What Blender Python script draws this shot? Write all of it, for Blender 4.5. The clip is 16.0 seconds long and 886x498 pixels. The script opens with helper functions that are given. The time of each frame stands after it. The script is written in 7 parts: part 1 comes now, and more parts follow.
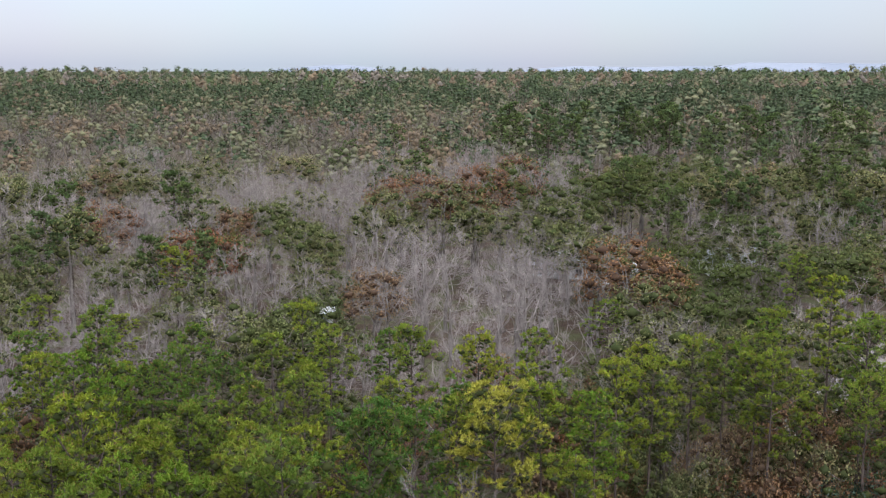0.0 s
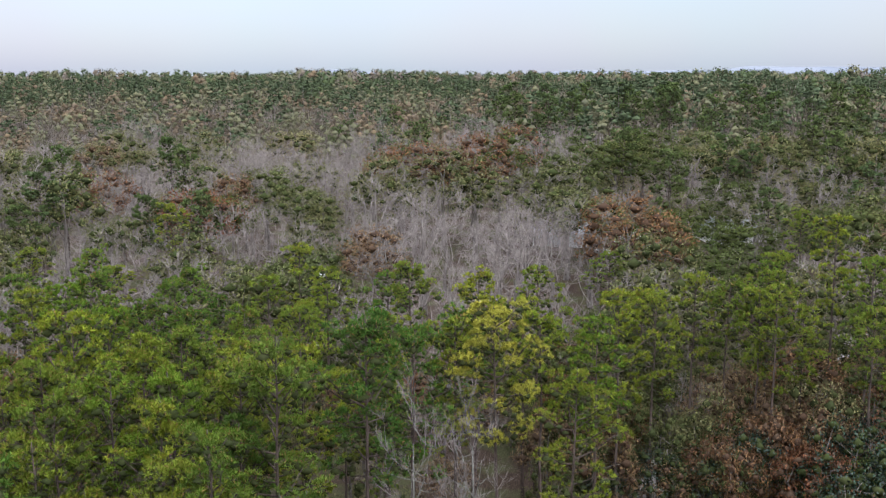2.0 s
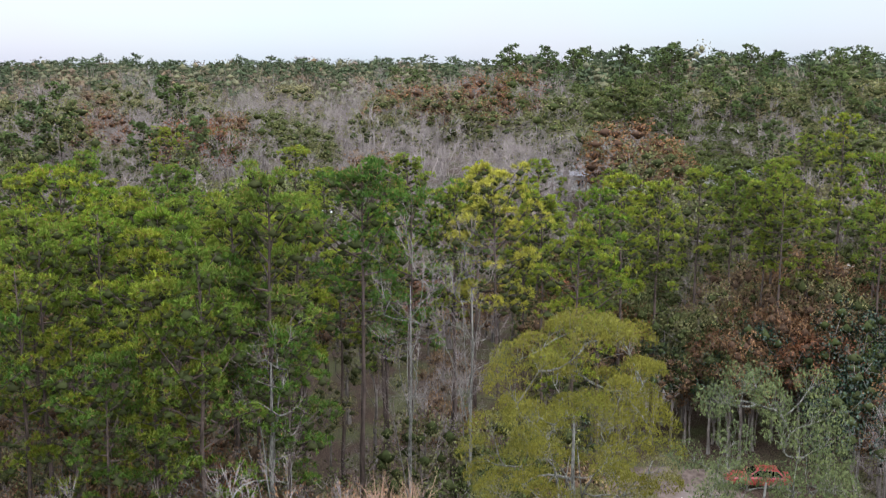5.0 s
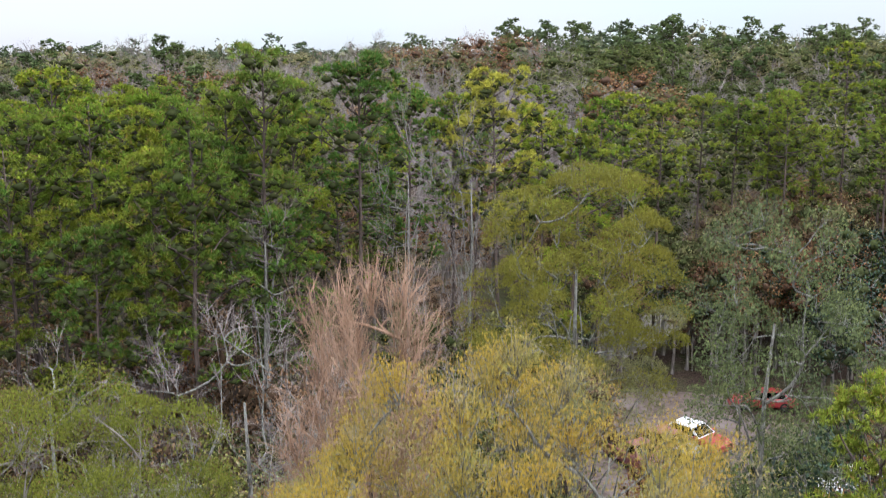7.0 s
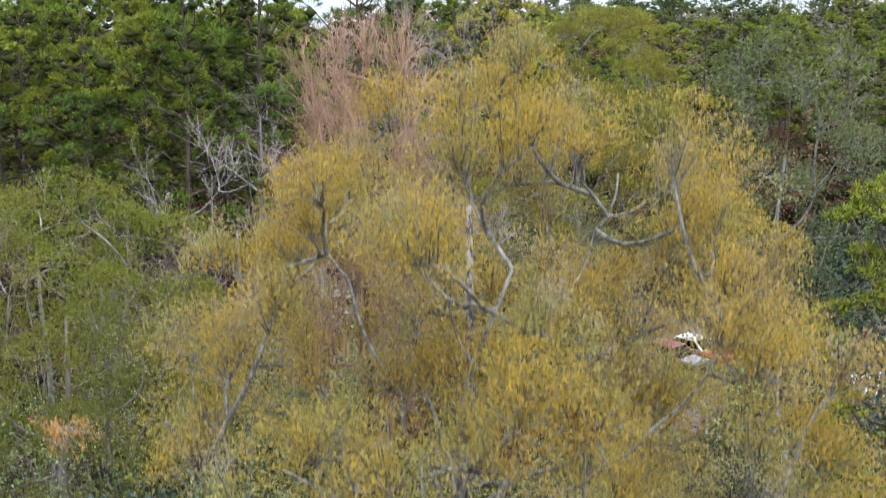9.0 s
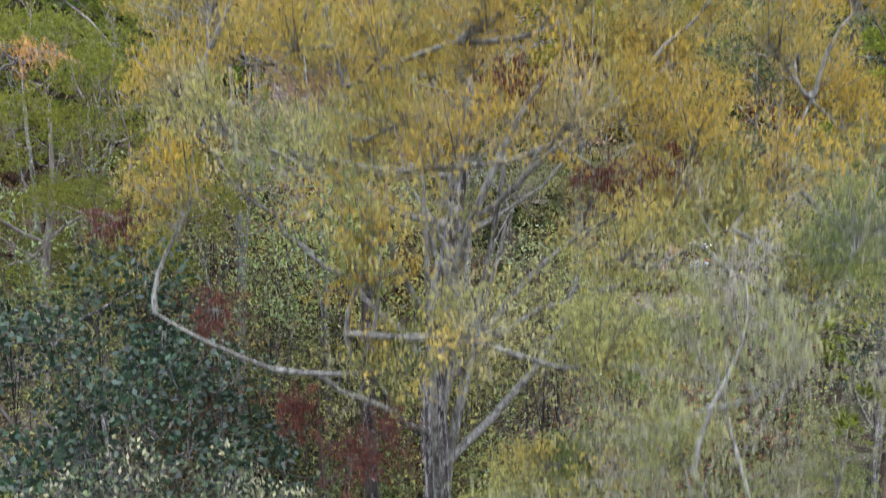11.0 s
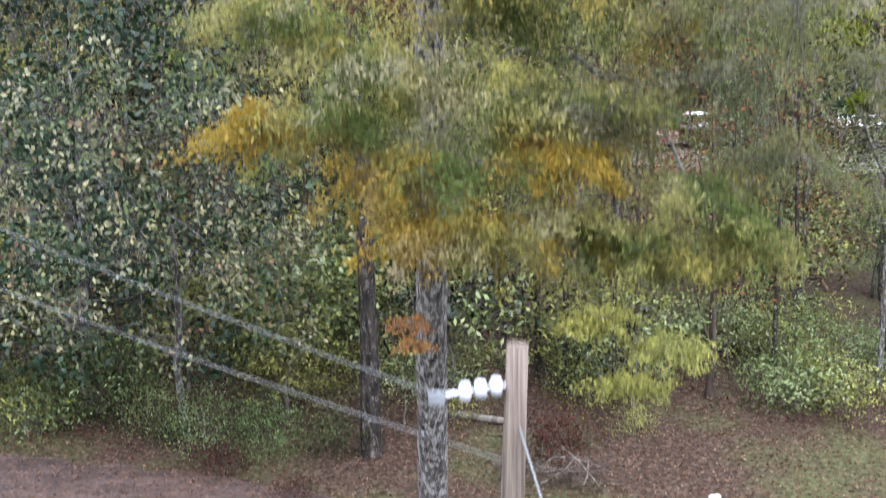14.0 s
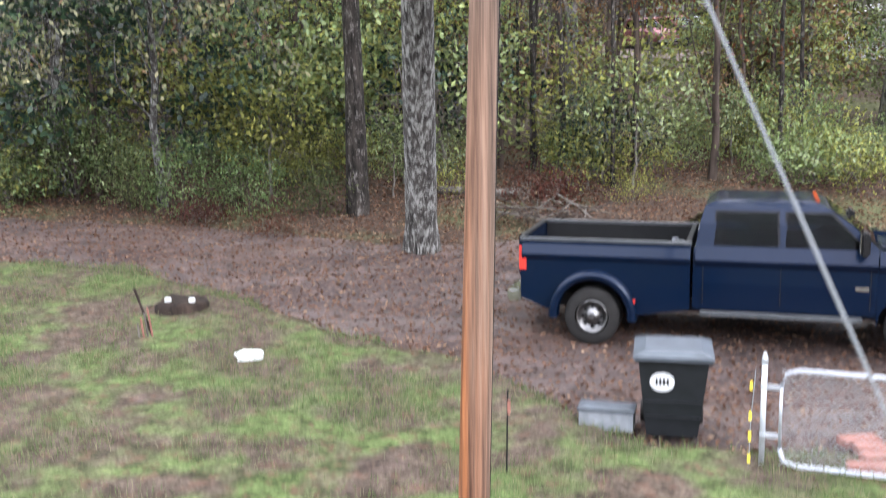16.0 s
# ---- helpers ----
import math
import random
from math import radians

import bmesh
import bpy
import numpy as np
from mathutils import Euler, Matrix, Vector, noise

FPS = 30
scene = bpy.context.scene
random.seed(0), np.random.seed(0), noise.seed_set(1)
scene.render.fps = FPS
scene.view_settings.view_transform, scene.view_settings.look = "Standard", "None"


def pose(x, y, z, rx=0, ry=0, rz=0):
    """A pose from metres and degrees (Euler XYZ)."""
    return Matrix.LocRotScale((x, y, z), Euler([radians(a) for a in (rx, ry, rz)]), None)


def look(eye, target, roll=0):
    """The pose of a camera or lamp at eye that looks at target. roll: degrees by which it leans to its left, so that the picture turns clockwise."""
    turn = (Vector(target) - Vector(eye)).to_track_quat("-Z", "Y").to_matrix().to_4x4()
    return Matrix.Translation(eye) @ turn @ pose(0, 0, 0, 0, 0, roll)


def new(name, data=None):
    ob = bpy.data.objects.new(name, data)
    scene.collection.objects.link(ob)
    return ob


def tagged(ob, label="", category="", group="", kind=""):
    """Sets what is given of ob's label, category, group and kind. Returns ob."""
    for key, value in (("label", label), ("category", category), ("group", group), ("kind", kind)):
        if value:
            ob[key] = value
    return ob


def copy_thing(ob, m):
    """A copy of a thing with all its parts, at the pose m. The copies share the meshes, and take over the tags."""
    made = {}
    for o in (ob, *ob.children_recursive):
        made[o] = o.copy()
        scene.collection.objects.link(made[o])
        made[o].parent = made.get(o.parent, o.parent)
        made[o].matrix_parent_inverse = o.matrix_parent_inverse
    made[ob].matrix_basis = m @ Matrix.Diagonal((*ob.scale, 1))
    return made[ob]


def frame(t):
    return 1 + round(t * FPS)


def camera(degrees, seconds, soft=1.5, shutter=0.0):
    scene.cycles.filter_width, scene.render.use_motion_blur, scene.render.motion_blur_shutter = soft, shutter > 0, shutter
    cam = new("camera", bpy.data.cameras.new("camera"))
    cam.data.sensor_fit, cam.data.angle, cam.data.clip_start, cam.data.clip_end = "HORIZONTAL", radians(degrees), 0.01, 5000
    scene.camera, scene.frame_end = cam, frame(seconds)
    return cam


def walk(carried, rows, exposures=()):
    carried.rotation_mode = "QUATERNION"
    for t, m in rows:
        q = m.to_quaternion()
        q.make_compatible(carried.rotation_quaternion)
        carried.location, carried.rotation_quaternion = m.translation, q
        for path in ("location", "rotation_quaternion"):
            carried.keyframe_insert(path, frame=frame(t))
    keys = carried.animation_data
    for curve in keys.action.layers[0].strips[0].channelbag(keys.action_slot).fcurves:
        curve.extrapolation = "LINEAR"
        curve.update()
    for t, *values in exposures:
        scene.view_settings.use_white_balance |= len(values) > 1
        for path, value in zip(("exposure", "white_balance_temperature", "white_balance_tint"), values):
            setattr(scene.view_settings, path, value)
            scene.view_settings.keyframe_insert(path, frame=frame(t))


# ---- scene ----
cam = camera(46.0, 16.0, 1.15, 0.6)
PATH = [
    (0.0, (-0.531, -1.610, 50.599), (-0.531, 8.238, 48.861), -0.00),
    (0.5, (-0.531, -1.572, 49.145), (-0.531, 8.278, 47.419), -0.00),
    (1.0, (-0.483, -1.469, 47.679), (-0.483, 8.383, 45.966), -0.00),
    (1.5, (-0.483, -1.399, 46.219), (-0.483, 8.456, 44.519), -0.10),
    (2.0, (-0.436, -1.297, 44.753), (-0.436, 8.560, 43.066), -0.10),
    (2.5, (-0.436, -1.226, 43.293), (-0.436, 8.630, 41.606), -0.10),
    (3.0, (-0.436, -1.128, 41.804), (-0.436, 8.729, 40.117), -0.10),
    (5.5, (-0.341, -0.856, 34.422), (-0.341, 9.001, 32.734), -0.00),
    (6.0, (-0.317, -0.762, 32.909), (-0.317, 9.095, 31.222), -0.00),
    (6.5, (-0.270, -0.715, 31.502), (-0.270, 9.139, 29.802), -0.10),
    (7.0, (-0.293, -0.740, 30.059), (-0.293, 9.116, 28.371), -0.10),
    (7.5, (-0.293, -0.729, 28.633), (-0.293, 9.127, 26.946), -0.10),
    (8.0, (-0.293, -0.655, 27.197), (-0.293, 9.202, 25.509), -0.10),
    (10.5, (-0.248, -0.494, 19.880), (-0.248, 9.354, 18.142), -0.10),
    (11.0, (-0.231, -0.461, 18.383), (-0.231, 9.386, 16.645), -0.00),
    (11.5, (-0.182, -0.360, 16.890), (-0.169, 9.488, 15.152), -0.10),
    (12.0, (-0.198, -0.328, 15.393), (-0.185, 9.522, 13.667), -0.10),
    (12.5, (-0.198, -0.343, 13.887), (-0.185, 9.511, 12.187), -0.20),
    (13.0, (-0.165, -0.308, 12.406), (-0.140, 9.550, 10.731), -0.20),
    (13.5, (-0.182, -0.315, 10.949), (-0.144, 9.544, 9.274), -0.40),
    (14.0, (-0.132, -0.286, 9.435), (-0.094, 9.580, 7.798), -0.50),
    (14.5, (-0.099, -0.251, 7.954), (-0.061, 9.619, 6.342), -0.60),
    (15.0, (-0.050, -0.124, 6.607), (0.001, 9.739, 4.958), -0.60),
    (15.5, (-0.017, -0.071, 5.224), (0.034, 9.787, 3.549), -0.70),
    (16.0, (0.000, 0.000, 3.820), (0.051, 9.861, 2.158), -0.80),
]
walk(cam, [(t, look(e, g, r)) for t, e, g, r in PATH],
     exposures=[(0, -0.22, 6050, 15), (3, -0.1, 6050, 15), (5.5, 0.05, 6050, 15), (8, 0.1, 6050, 15), (10.5, 0.3, 5800, 18), (11.5, 0.35, 5800, 18), (13, 0.55, 5800, 18), (14.2, 0.65, 5900, 16), (16, 0.65, 6050, 15)])

# ---- world and light: an overcast late-autumn day ----
world = bpy.data.worlds.new("overcast_sky")
scene.world = world
world.use_nodes = True
wn, wl = world.node_tree.nodes, world.node_tree.links
wn.clear()
SUN_ELEV, SUN_ROT = radians(25), radians(150)
sky = wn.new("ShaderNodeTexSky")
sky.sky_type, sky.sun_disc = "NISHITA", False
sky.sun_elevation, sky.sun_rotation = SUN_ELEV, SUN_ROT
clear_bg = wn.new("ShaderNodeBackground")
clear_bg.inputs["Strength"].default_value = 0.05
wl.new(sky.outputs[0], clear_bg.inputs["Color"])
coord = wn.new("ShaderNodeTexCoord")
sep = wn.new("ShaderNodeSeparateXYZ")
wl.new(coord.outputs["Generated"], sep.inputs[0])
ramp = wn.new("ShaderNodeValToRGB")
ramp.color_ramp.elements[0].position, ramp.color_ramp.elements[0].color = 0.0, (0.38, 0.41, 0.50, 1)
ramp.color_ramp.elements[1].position, ramp.color_ramp.elements[1].color = 1.0, (4.1, 4.1, 4.15, 1)
mid = ramp.color_ramp.elements.new(0.08)
mid.color = (0.475, 0.50, 0.575, 1)
high = ramp.color_ramp.elements.new(0.3)
high.color = (1.75, 1.76, 1.82, 1)
upper = ramp.color_ramp.elements.new(0.6)
upper.color = (3.2, 3.2, 3.25, 1)
wl.new(sep.outputs["Z"], ramp.inputs[0])
cloud = wn.new("ShaderNodeTexNoise")
cloud.inputs["Scale"].default_value, cloud.inputs["Detail"].default_value = 3.0, 3.0
wl.new(coord.outputs["Generated"], cloud.inputs["Vector"])
cloud_mix = wn.new("ShaderNodeMix")
cloud_mix.data_type, cloud_mix.blend_type = "RGBA", "MULTIPLY"
cloud_mix.inputs["Factor"].default_value = 0.25
wl.new(ramp.outputs["Color"], cloud_mix.inputs["A"])
wl.new(cloud.outputs["Color"], cloud_mix.inputs["B"])
cloud_bg = wn.new("ShaderNodeBackground")
cloud_bg.inputs["Strength"].default_value = 1.5
wl.new(cloud_mix.outputs["Result"], cloud_bg.inputs["Color"])
both = wn.new("ShaderNodeAddShader")
wl.new(clear_bg.outputs[0], both.inputs[0])
wl.new(cloud_bg.outputs[0], both.inputs[1])
wout = wn.new("ShaderNodeOutputWorld")
wl.new(both.outputs[0], wout.inputs["Surface"])

sun_data = bpy.data.lights.new("sun", "SUN")
sun_data.energy, sun_data.angle, sun_data.color = 1.5, radians(25), (1.0, 0.97, 0.92)
sun = new("sun", sun_data)
sun.matrix_world = look((0, 0, 0), (-math.sin(SUN_ROT) * math.cos(SUN_ELEV), -math.cos(SUN_ROT) * math.cos(SUN_ELEV), -math.sin(SUN_ELEV)))


# ---- materials ----
class Nodes:
    """A node material in the making."""

    def __init__(self, name):
        self.mat = bpy.data.materials.new(name)
        self.mat.use_nodes = True
        self.t = self.mat.node_tree
        self.t.nodes.clear()
        self.out = self.n("OutputMaterial")

    def n(self, kind, **inputs):
        node = self.t.nodes.new("ShaderNode" + kind)
        for k, v in inputs.items():
            self.put(node, k.replace("_", " "), v)
        return node

    def put(self, node, key, v):
        sock = node.inputs[int(key) if key.isdigit() else key]
        if isinstance(v, bpy.types.NodeSocket):
            self.t.links.new(v, sock)
        else:
            sock.default_value = v

    def mix(self, fac, a, b, blend="MIX"):
        m = self.t.nodes.new("ShaderNodeMix")
        m.data_type, m.blend_type = "RGBA", blend
        for sock, v in ((m.inputs["Factor"], fac), (m.inputs["A"], a), (m.inputs["B"], b)):
            if isinstance(v, bpy.types.NodeSocket):
                self.t.links.new(v, sock)
            elif isinstance(v, tuple):
                sock.default_value = (*v, 1) if len(v) == 3 else v
            else:
                sock.default_value = v
        return m.outputs["Result"]

    def noise(self, scale, detail=4.0, vec=None, stretch=None, rough=0.55):
        if vec is None:
            vec = self.n("TexCoord").outputs["Object"]
        if stretch:
            mp = self.n("Mapping")
            mp.inputs["Scale"].default_value = stretch
            self.t.links.new(vec, mp.inputs["Vector"])
            vec = mp.outputs["Vector"]
        nz = self.n("TexNoise", Scale=scale, Detail=detail, Roughness=rough)
        self.t.links.new(vec, nz.inputs["Vector"])
        return nz.outputs["Fac"]

    def ramp(self, fac, stops):
        r = self.n("ValToRGB")
        el = r.color_ramp.elements
        while len(el) < len(stops):
            el.new(0.5)
        for e, (p, c) in zip(el, stops):
            e.position, e.color = p, (*c, 1)
        self.t.links.new(fac, r.inputs[0])
        return r.outputs["Color"]

    def done(self, shader):
        self.t.links.new(shader, self.out.inputs["Surface"])
        return self.mat

    def surface(self, color, rough=0.7, metal=0.0, bump=None, bump_depth=0.02, spec=0.4, coat=0.0):
        p = self.n("BsdfPrincipled", Base_Color=color if isinstance(color, bpy.types.NodeSocket) else (*color, 1), Roughness=rough, Metallic=metal)
        p.inputs["Specular IOR Level"].default_value = spec
        p.inputs["Coat Weight"].default_value = coat
        if bump is not None:
            b = self.n("Bump", Height=bump, Strength=0.6, Distance=bump_depth)
            self.t.links.new(b.outputs["Normal"], p.inputs["Normal"])
        return self.done(p.outputs[0])


def leaf_material(name, tree_colors, glow=0.25, spread=0.22, gloss=0.0, dead=None, patches=(), grain=0.55, dim=1.0):
    """Foliage: one tint per tree, out of tree_colors, and a tint per leaf."""
    tree_colors = [tuple(c * dim for c in t) for t in tree_colors]
    patches = [(tuple(c * dim for c in t), lo, hi) for t, lo, hi in patches]
    k = Nodes(name)
    info = k.n("ObjectInfo").outputs["Random"]
    tree_colors = tree_colors if len(tree_colors) > 1 else tree_colors * 2
    steps = [(i / max(1, len(tree_colors) - 1), c) for i, c in enumerate(tree_colors)]
    base = k.ramp(info, steps)
    island = k.n("NewGeometry").outputs["Random Per Island"]
    shade = k.ramp(island, [(0.0, (1 - spread,) * 3), (0.5, (1, 1, 1)), (1.0, (1 + spread, 1 + spread * 0.85, 1 + spread * 0.4))])
    col = k.mix(1.0, base, shade, "MULTIPLY")
    if dead:
        col = k.mix(k.ramp(island, [(0.0, (0.9, 0.9, 0.9)), (0.05, (0.9, 0.9, 0.9)), (0.09, (0, 0, 0))]), col, dead)
    patch = k.noise(0.55, 2)
    col = k.mix(k.ramp(patch, [(0.35, (0, 0, 0)), (0.7, (0.5, 0.5, 0.5))]), col, k.mix(1.0, col, (1.25, 1.08, 0.8), "MULTIPLY"))
    for i, (tint, lo, hi) in enumerate(patches):
        shift = k.n("Mapping")
        shift.inputs["Location"].default_value = (7.3 * i + 2.0, 3.1 * i, 1.7 * i)
        k.t.links.new(k.n("TexCoord").outputs["Object"], shift.inputs["Vector"])
        spot = k.noise(grain, 3, shift.outputs["Vector"])
        col = k.mix(k.ramp(spot, [(lo, (0, 0, 0)), (hi, (0.9, 0.9, 0.9))]), col, k.mix(1.0, shade, tint, "MULTIPLY"))
    d = k.n("BsdfDiffuse", Color=col)
    tr = k.n("BsdfTranslucent", Color=col)
    m = k.n("MixShader", Fac=glow)
    k.t.links.new(d.outputs[0], m.inputs[1])
    k.t.links.new(tr.outputs[0], m.inputs[2])
    res = m.outputs[0]
    if gloss:
        g = k.n("BsdfGlossy", Roughness=0.35)
        m2 = k.n("MixShader", Fac=gloss)
        k.t.links.new(res, m2.inputs[1])
        k.t.links.new(g.outputs[0], m2.inputs[2])
        res = m2.outputs[0]
    return k.done(res)


def bark_material(name, dark, light, scale=6.0, patches=None, patch_from=0.48):
    k = Nodes(name)
    ridges = k.noise(scale, 6, stretch=(1, 1, 0.18))
    col = k.ramp(ridges, [(0.35, dark), (0.68, light)])
    tone = k.ramp(k.noise(0.7, 3), [(0.3, (0.7, 0.7, 0.7)), (0.7, (1.15, 1.15, 1.15))])
    col = k.mix(1.0, col, tone, "MULTIPLY")
    if patches:
        col = k.mix(k.ramp(k.noise(11.0, 8, stretch=(1, 1, 0.4), rough=0.8), [(patch_from, (0, 0, 0)), (patch_from + 0.1, (0.85, 0.85, 0.85))]), col, patches)
    return k.surface(col, 0.9, bump=ridges, bump_depth=0.03, spec=0.15)


M_pine = leaf_material("pine_needles", [(0.115, 0.210, 0.026), (0.230, 0.285, 0.030), (0.070, 0.150, 0.030), (0.215, 0.275, 0.032), (0.125, 0.205, 0.036), (0.195, 0.255, 0.034), (0.085, 0.170, 0.030)], 0.32, 0.35, 0.0, (0.27, 0.15, 0.07), dim=0.88)
M_pine_d = leaf_material("dark_pine_needles", [(0.052, 0.082, 0.030), (0.075, 0.105, 0.038), (0.06, 0.092, 0.04)], 0.2, 0.3, dim=1.30)
M_pine_y = leaf_material("yellow_pine_needles", [(0.42, 0.43, 0.07)], 0.3, 0.25, dim=0.75)
# packed inner foliage; its dark colours paint the shade inside the crowns
M_inner_shade = leaf_material("shaded_inner_foliage", [(0.085, 0.112, 0.042), (0.095, 0.115, 0.05)], 0.0, 0.0, dim=0.35)
M_inner_shade_rust = leaf_material("shaded_inner_rust_foliage", [(0.125, 0.082, 0.058), (0.14, 0.10, 0.07)], 0.0, 0.0, dim=0.42)
# olive greens greyed a little, painting in haze over the farther hardwoods
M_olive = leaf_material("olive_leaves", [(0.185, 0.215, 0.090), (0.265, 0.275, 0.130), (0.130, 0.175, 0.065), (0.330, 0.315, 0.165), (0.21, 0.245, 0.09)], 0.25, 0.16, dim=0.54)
M_rust = leaf_material("rust_leaves", [(0.25, 0.14, 0.07), (0.26, 0.19, 0.11), (0.24, 0.105, 0.06), (0.26, 0.20, 0.12), (0.23, 0.155, 0.095)], 0.25, dim=0.70)
M_woodgreen = leaf_material("woodland_green_leaves", [(0.125, 0.180, 0.055), (0.165, 0.205, 0.065), (0.13, 0.17, 0.07)], 0.3, 0.16, dim=0.5)
M_yellow = leaf_material("yellow_oak_leaves", [(0.39, 0.295, 0.060)], 0.4, 0.28, patches=(((0.36, 0.27, 0.11), 0.58, 0.72), ((0.28, 0.285, 0.095), 0.48, 0.64), ((0.37, 0.33, 0.22), 0.56, 0.68)), grain=0.6, dim=0.64)
M_oakgreen = leaf_material("fading_oak_leaves", [(0.225, 0.232, 0.088)], 0.45, 0.4, patches=(((0.075, 0.115, 0.035), 0.48, 0.58), ((0.265, 0.25, 0.165), 0.52, 0.64), ((0.34, 0.265, 0.07), 0.55, 0.66)), grain=0.7, dim=1.00)
M_green = leaf_material("green_leaves", [(0.125, 0.200, 0.075), (0.190, 0.245, 0.100), (0.14, 0.19, 0.10)], 0.4, 0.35, 0.04, dim=1.20)
M_ever = leaf_material("evergreen_leaves", [(0.022, 0.052, 0.030)], 0.1, 0.6, 0.035, dim=0.72)
M_ever2 = leaf_material("bay_leaves", [(0.135, 0.175, 0.085)], 0.25, 0.5, dim=0.58)
M_lime = leaf_material("yellowgreen_leaves", [(0.235, 0.255, 0.085)], 0.45, 0.5, dim=1.15)
M_limetree = leaf_material("olive_lime_leaves", [(0.185, 0.215, 0.042)], 0.35, 0.35, dim=0.55)
M_olive_y = leaf_material("olive_yellow_needles", [(0.235, 0.240, 0.050)], 0.3, 0.3, dim=0.50)
M_pale = leaf_material("pale_dry_leaves", [(0.27, 0.28, 0.20)], 0.4, 0.6, patches=(((0.07, 0.11, 0.055), 0.43, 0.54), ((0.22, 0.13, 0.09), 0.58, 0.66)), grain=0.8, dim=0.95)
M_maroon = leaf_material("maroon_leaves", [(0.105, 0.042, 0.036), (0.13, 0.058, 0.046)], 0.3, 0.4, dim=0.70)
M_orange = leaf_material("orange_leaves", [(0.30, 0.175, 0.065), (0.29, 0.15, 0.06)], 0.35, 0.4)
M_haze = leaf_material("greygreen_leaves", [(0.23, 0.24, 0.14)], 0.45, 0.4, patches=(((0.30, 0.28, 0.25), 0.48, 0.60), ((0.19, 0.22, 0.07), 0.48, 0.60), ((0.10, 0.13, 0.06), 0.52, 0.62)), grain=0.7, dim=0.75)
# far foliage: distance haze painted in as greyer, bluer leaf colours
M_far_hazed = {"pine": leaf_material("hazed_pines", [(0.085, 0.125, 0.072), (0.115, 0.150, 0.088)], 0.15, 0.14, dim=0.55), "olive": leaf_material("hazed_hardwoods", [(0.195, 0.21, 0.130), (0.215, 0.22, 0.145)], 0.2, 0.14, dim=0.52), "bare": leaf_material("hazed_bare_twigs", [(0.225, 0.205, 0.185), (0.21, 0.185, 0.16)], 0.2, 0.14, dim=0.62),
         "green": leaf_material("hazed_greens", [(0.12, 0.165, 0.08)] * 2, 0.2, 0.14, dim=0.52), "rust": leaf_material("hazed_rust", [(0.205, 0.165, 0.118), (0.195, 0.15, 0.105)], 0.2, 0.14, dim=0.62)}
M_bark = bark_material("grey_bark", (0.07, 0.06, 0.05), (0.22, 0.20, 0.18))
M_pinebark = bark_material("pine_bark", (0.030, 0.023, 0.019), (0.105, 0.080, 0.066))
M_trunk = bark_material("dark_lichen_trunk", (0.014, 0.012, 0.011), (0.075, 0.068, 0.062), 12.0, (0.26, 0.26, 0.245))
M_trunk_d = bark_material("dark_flecked_trunk", (0.008, 0.007, 0.006), (0.05, 0.042, 0.036), 12.0, (0.21, 0.195, 0.18), 0.535)
M_lichen = bark_material("lichen_bark", (0.034, 0.032, 0.028), (0.155, 0.15, 0.133), 6.0, (0.205, 0.212, 0.18))
M_twig = bark_material("bare_twigs", (0.13, 0.112, 0.103), (0.27, 0.24, 0.222), 1.5)
M_twig_o = bark_material("russet_twigs", (0.20, 0.125, 0.08), (0.31, 0.21, 0.145), 1.5)


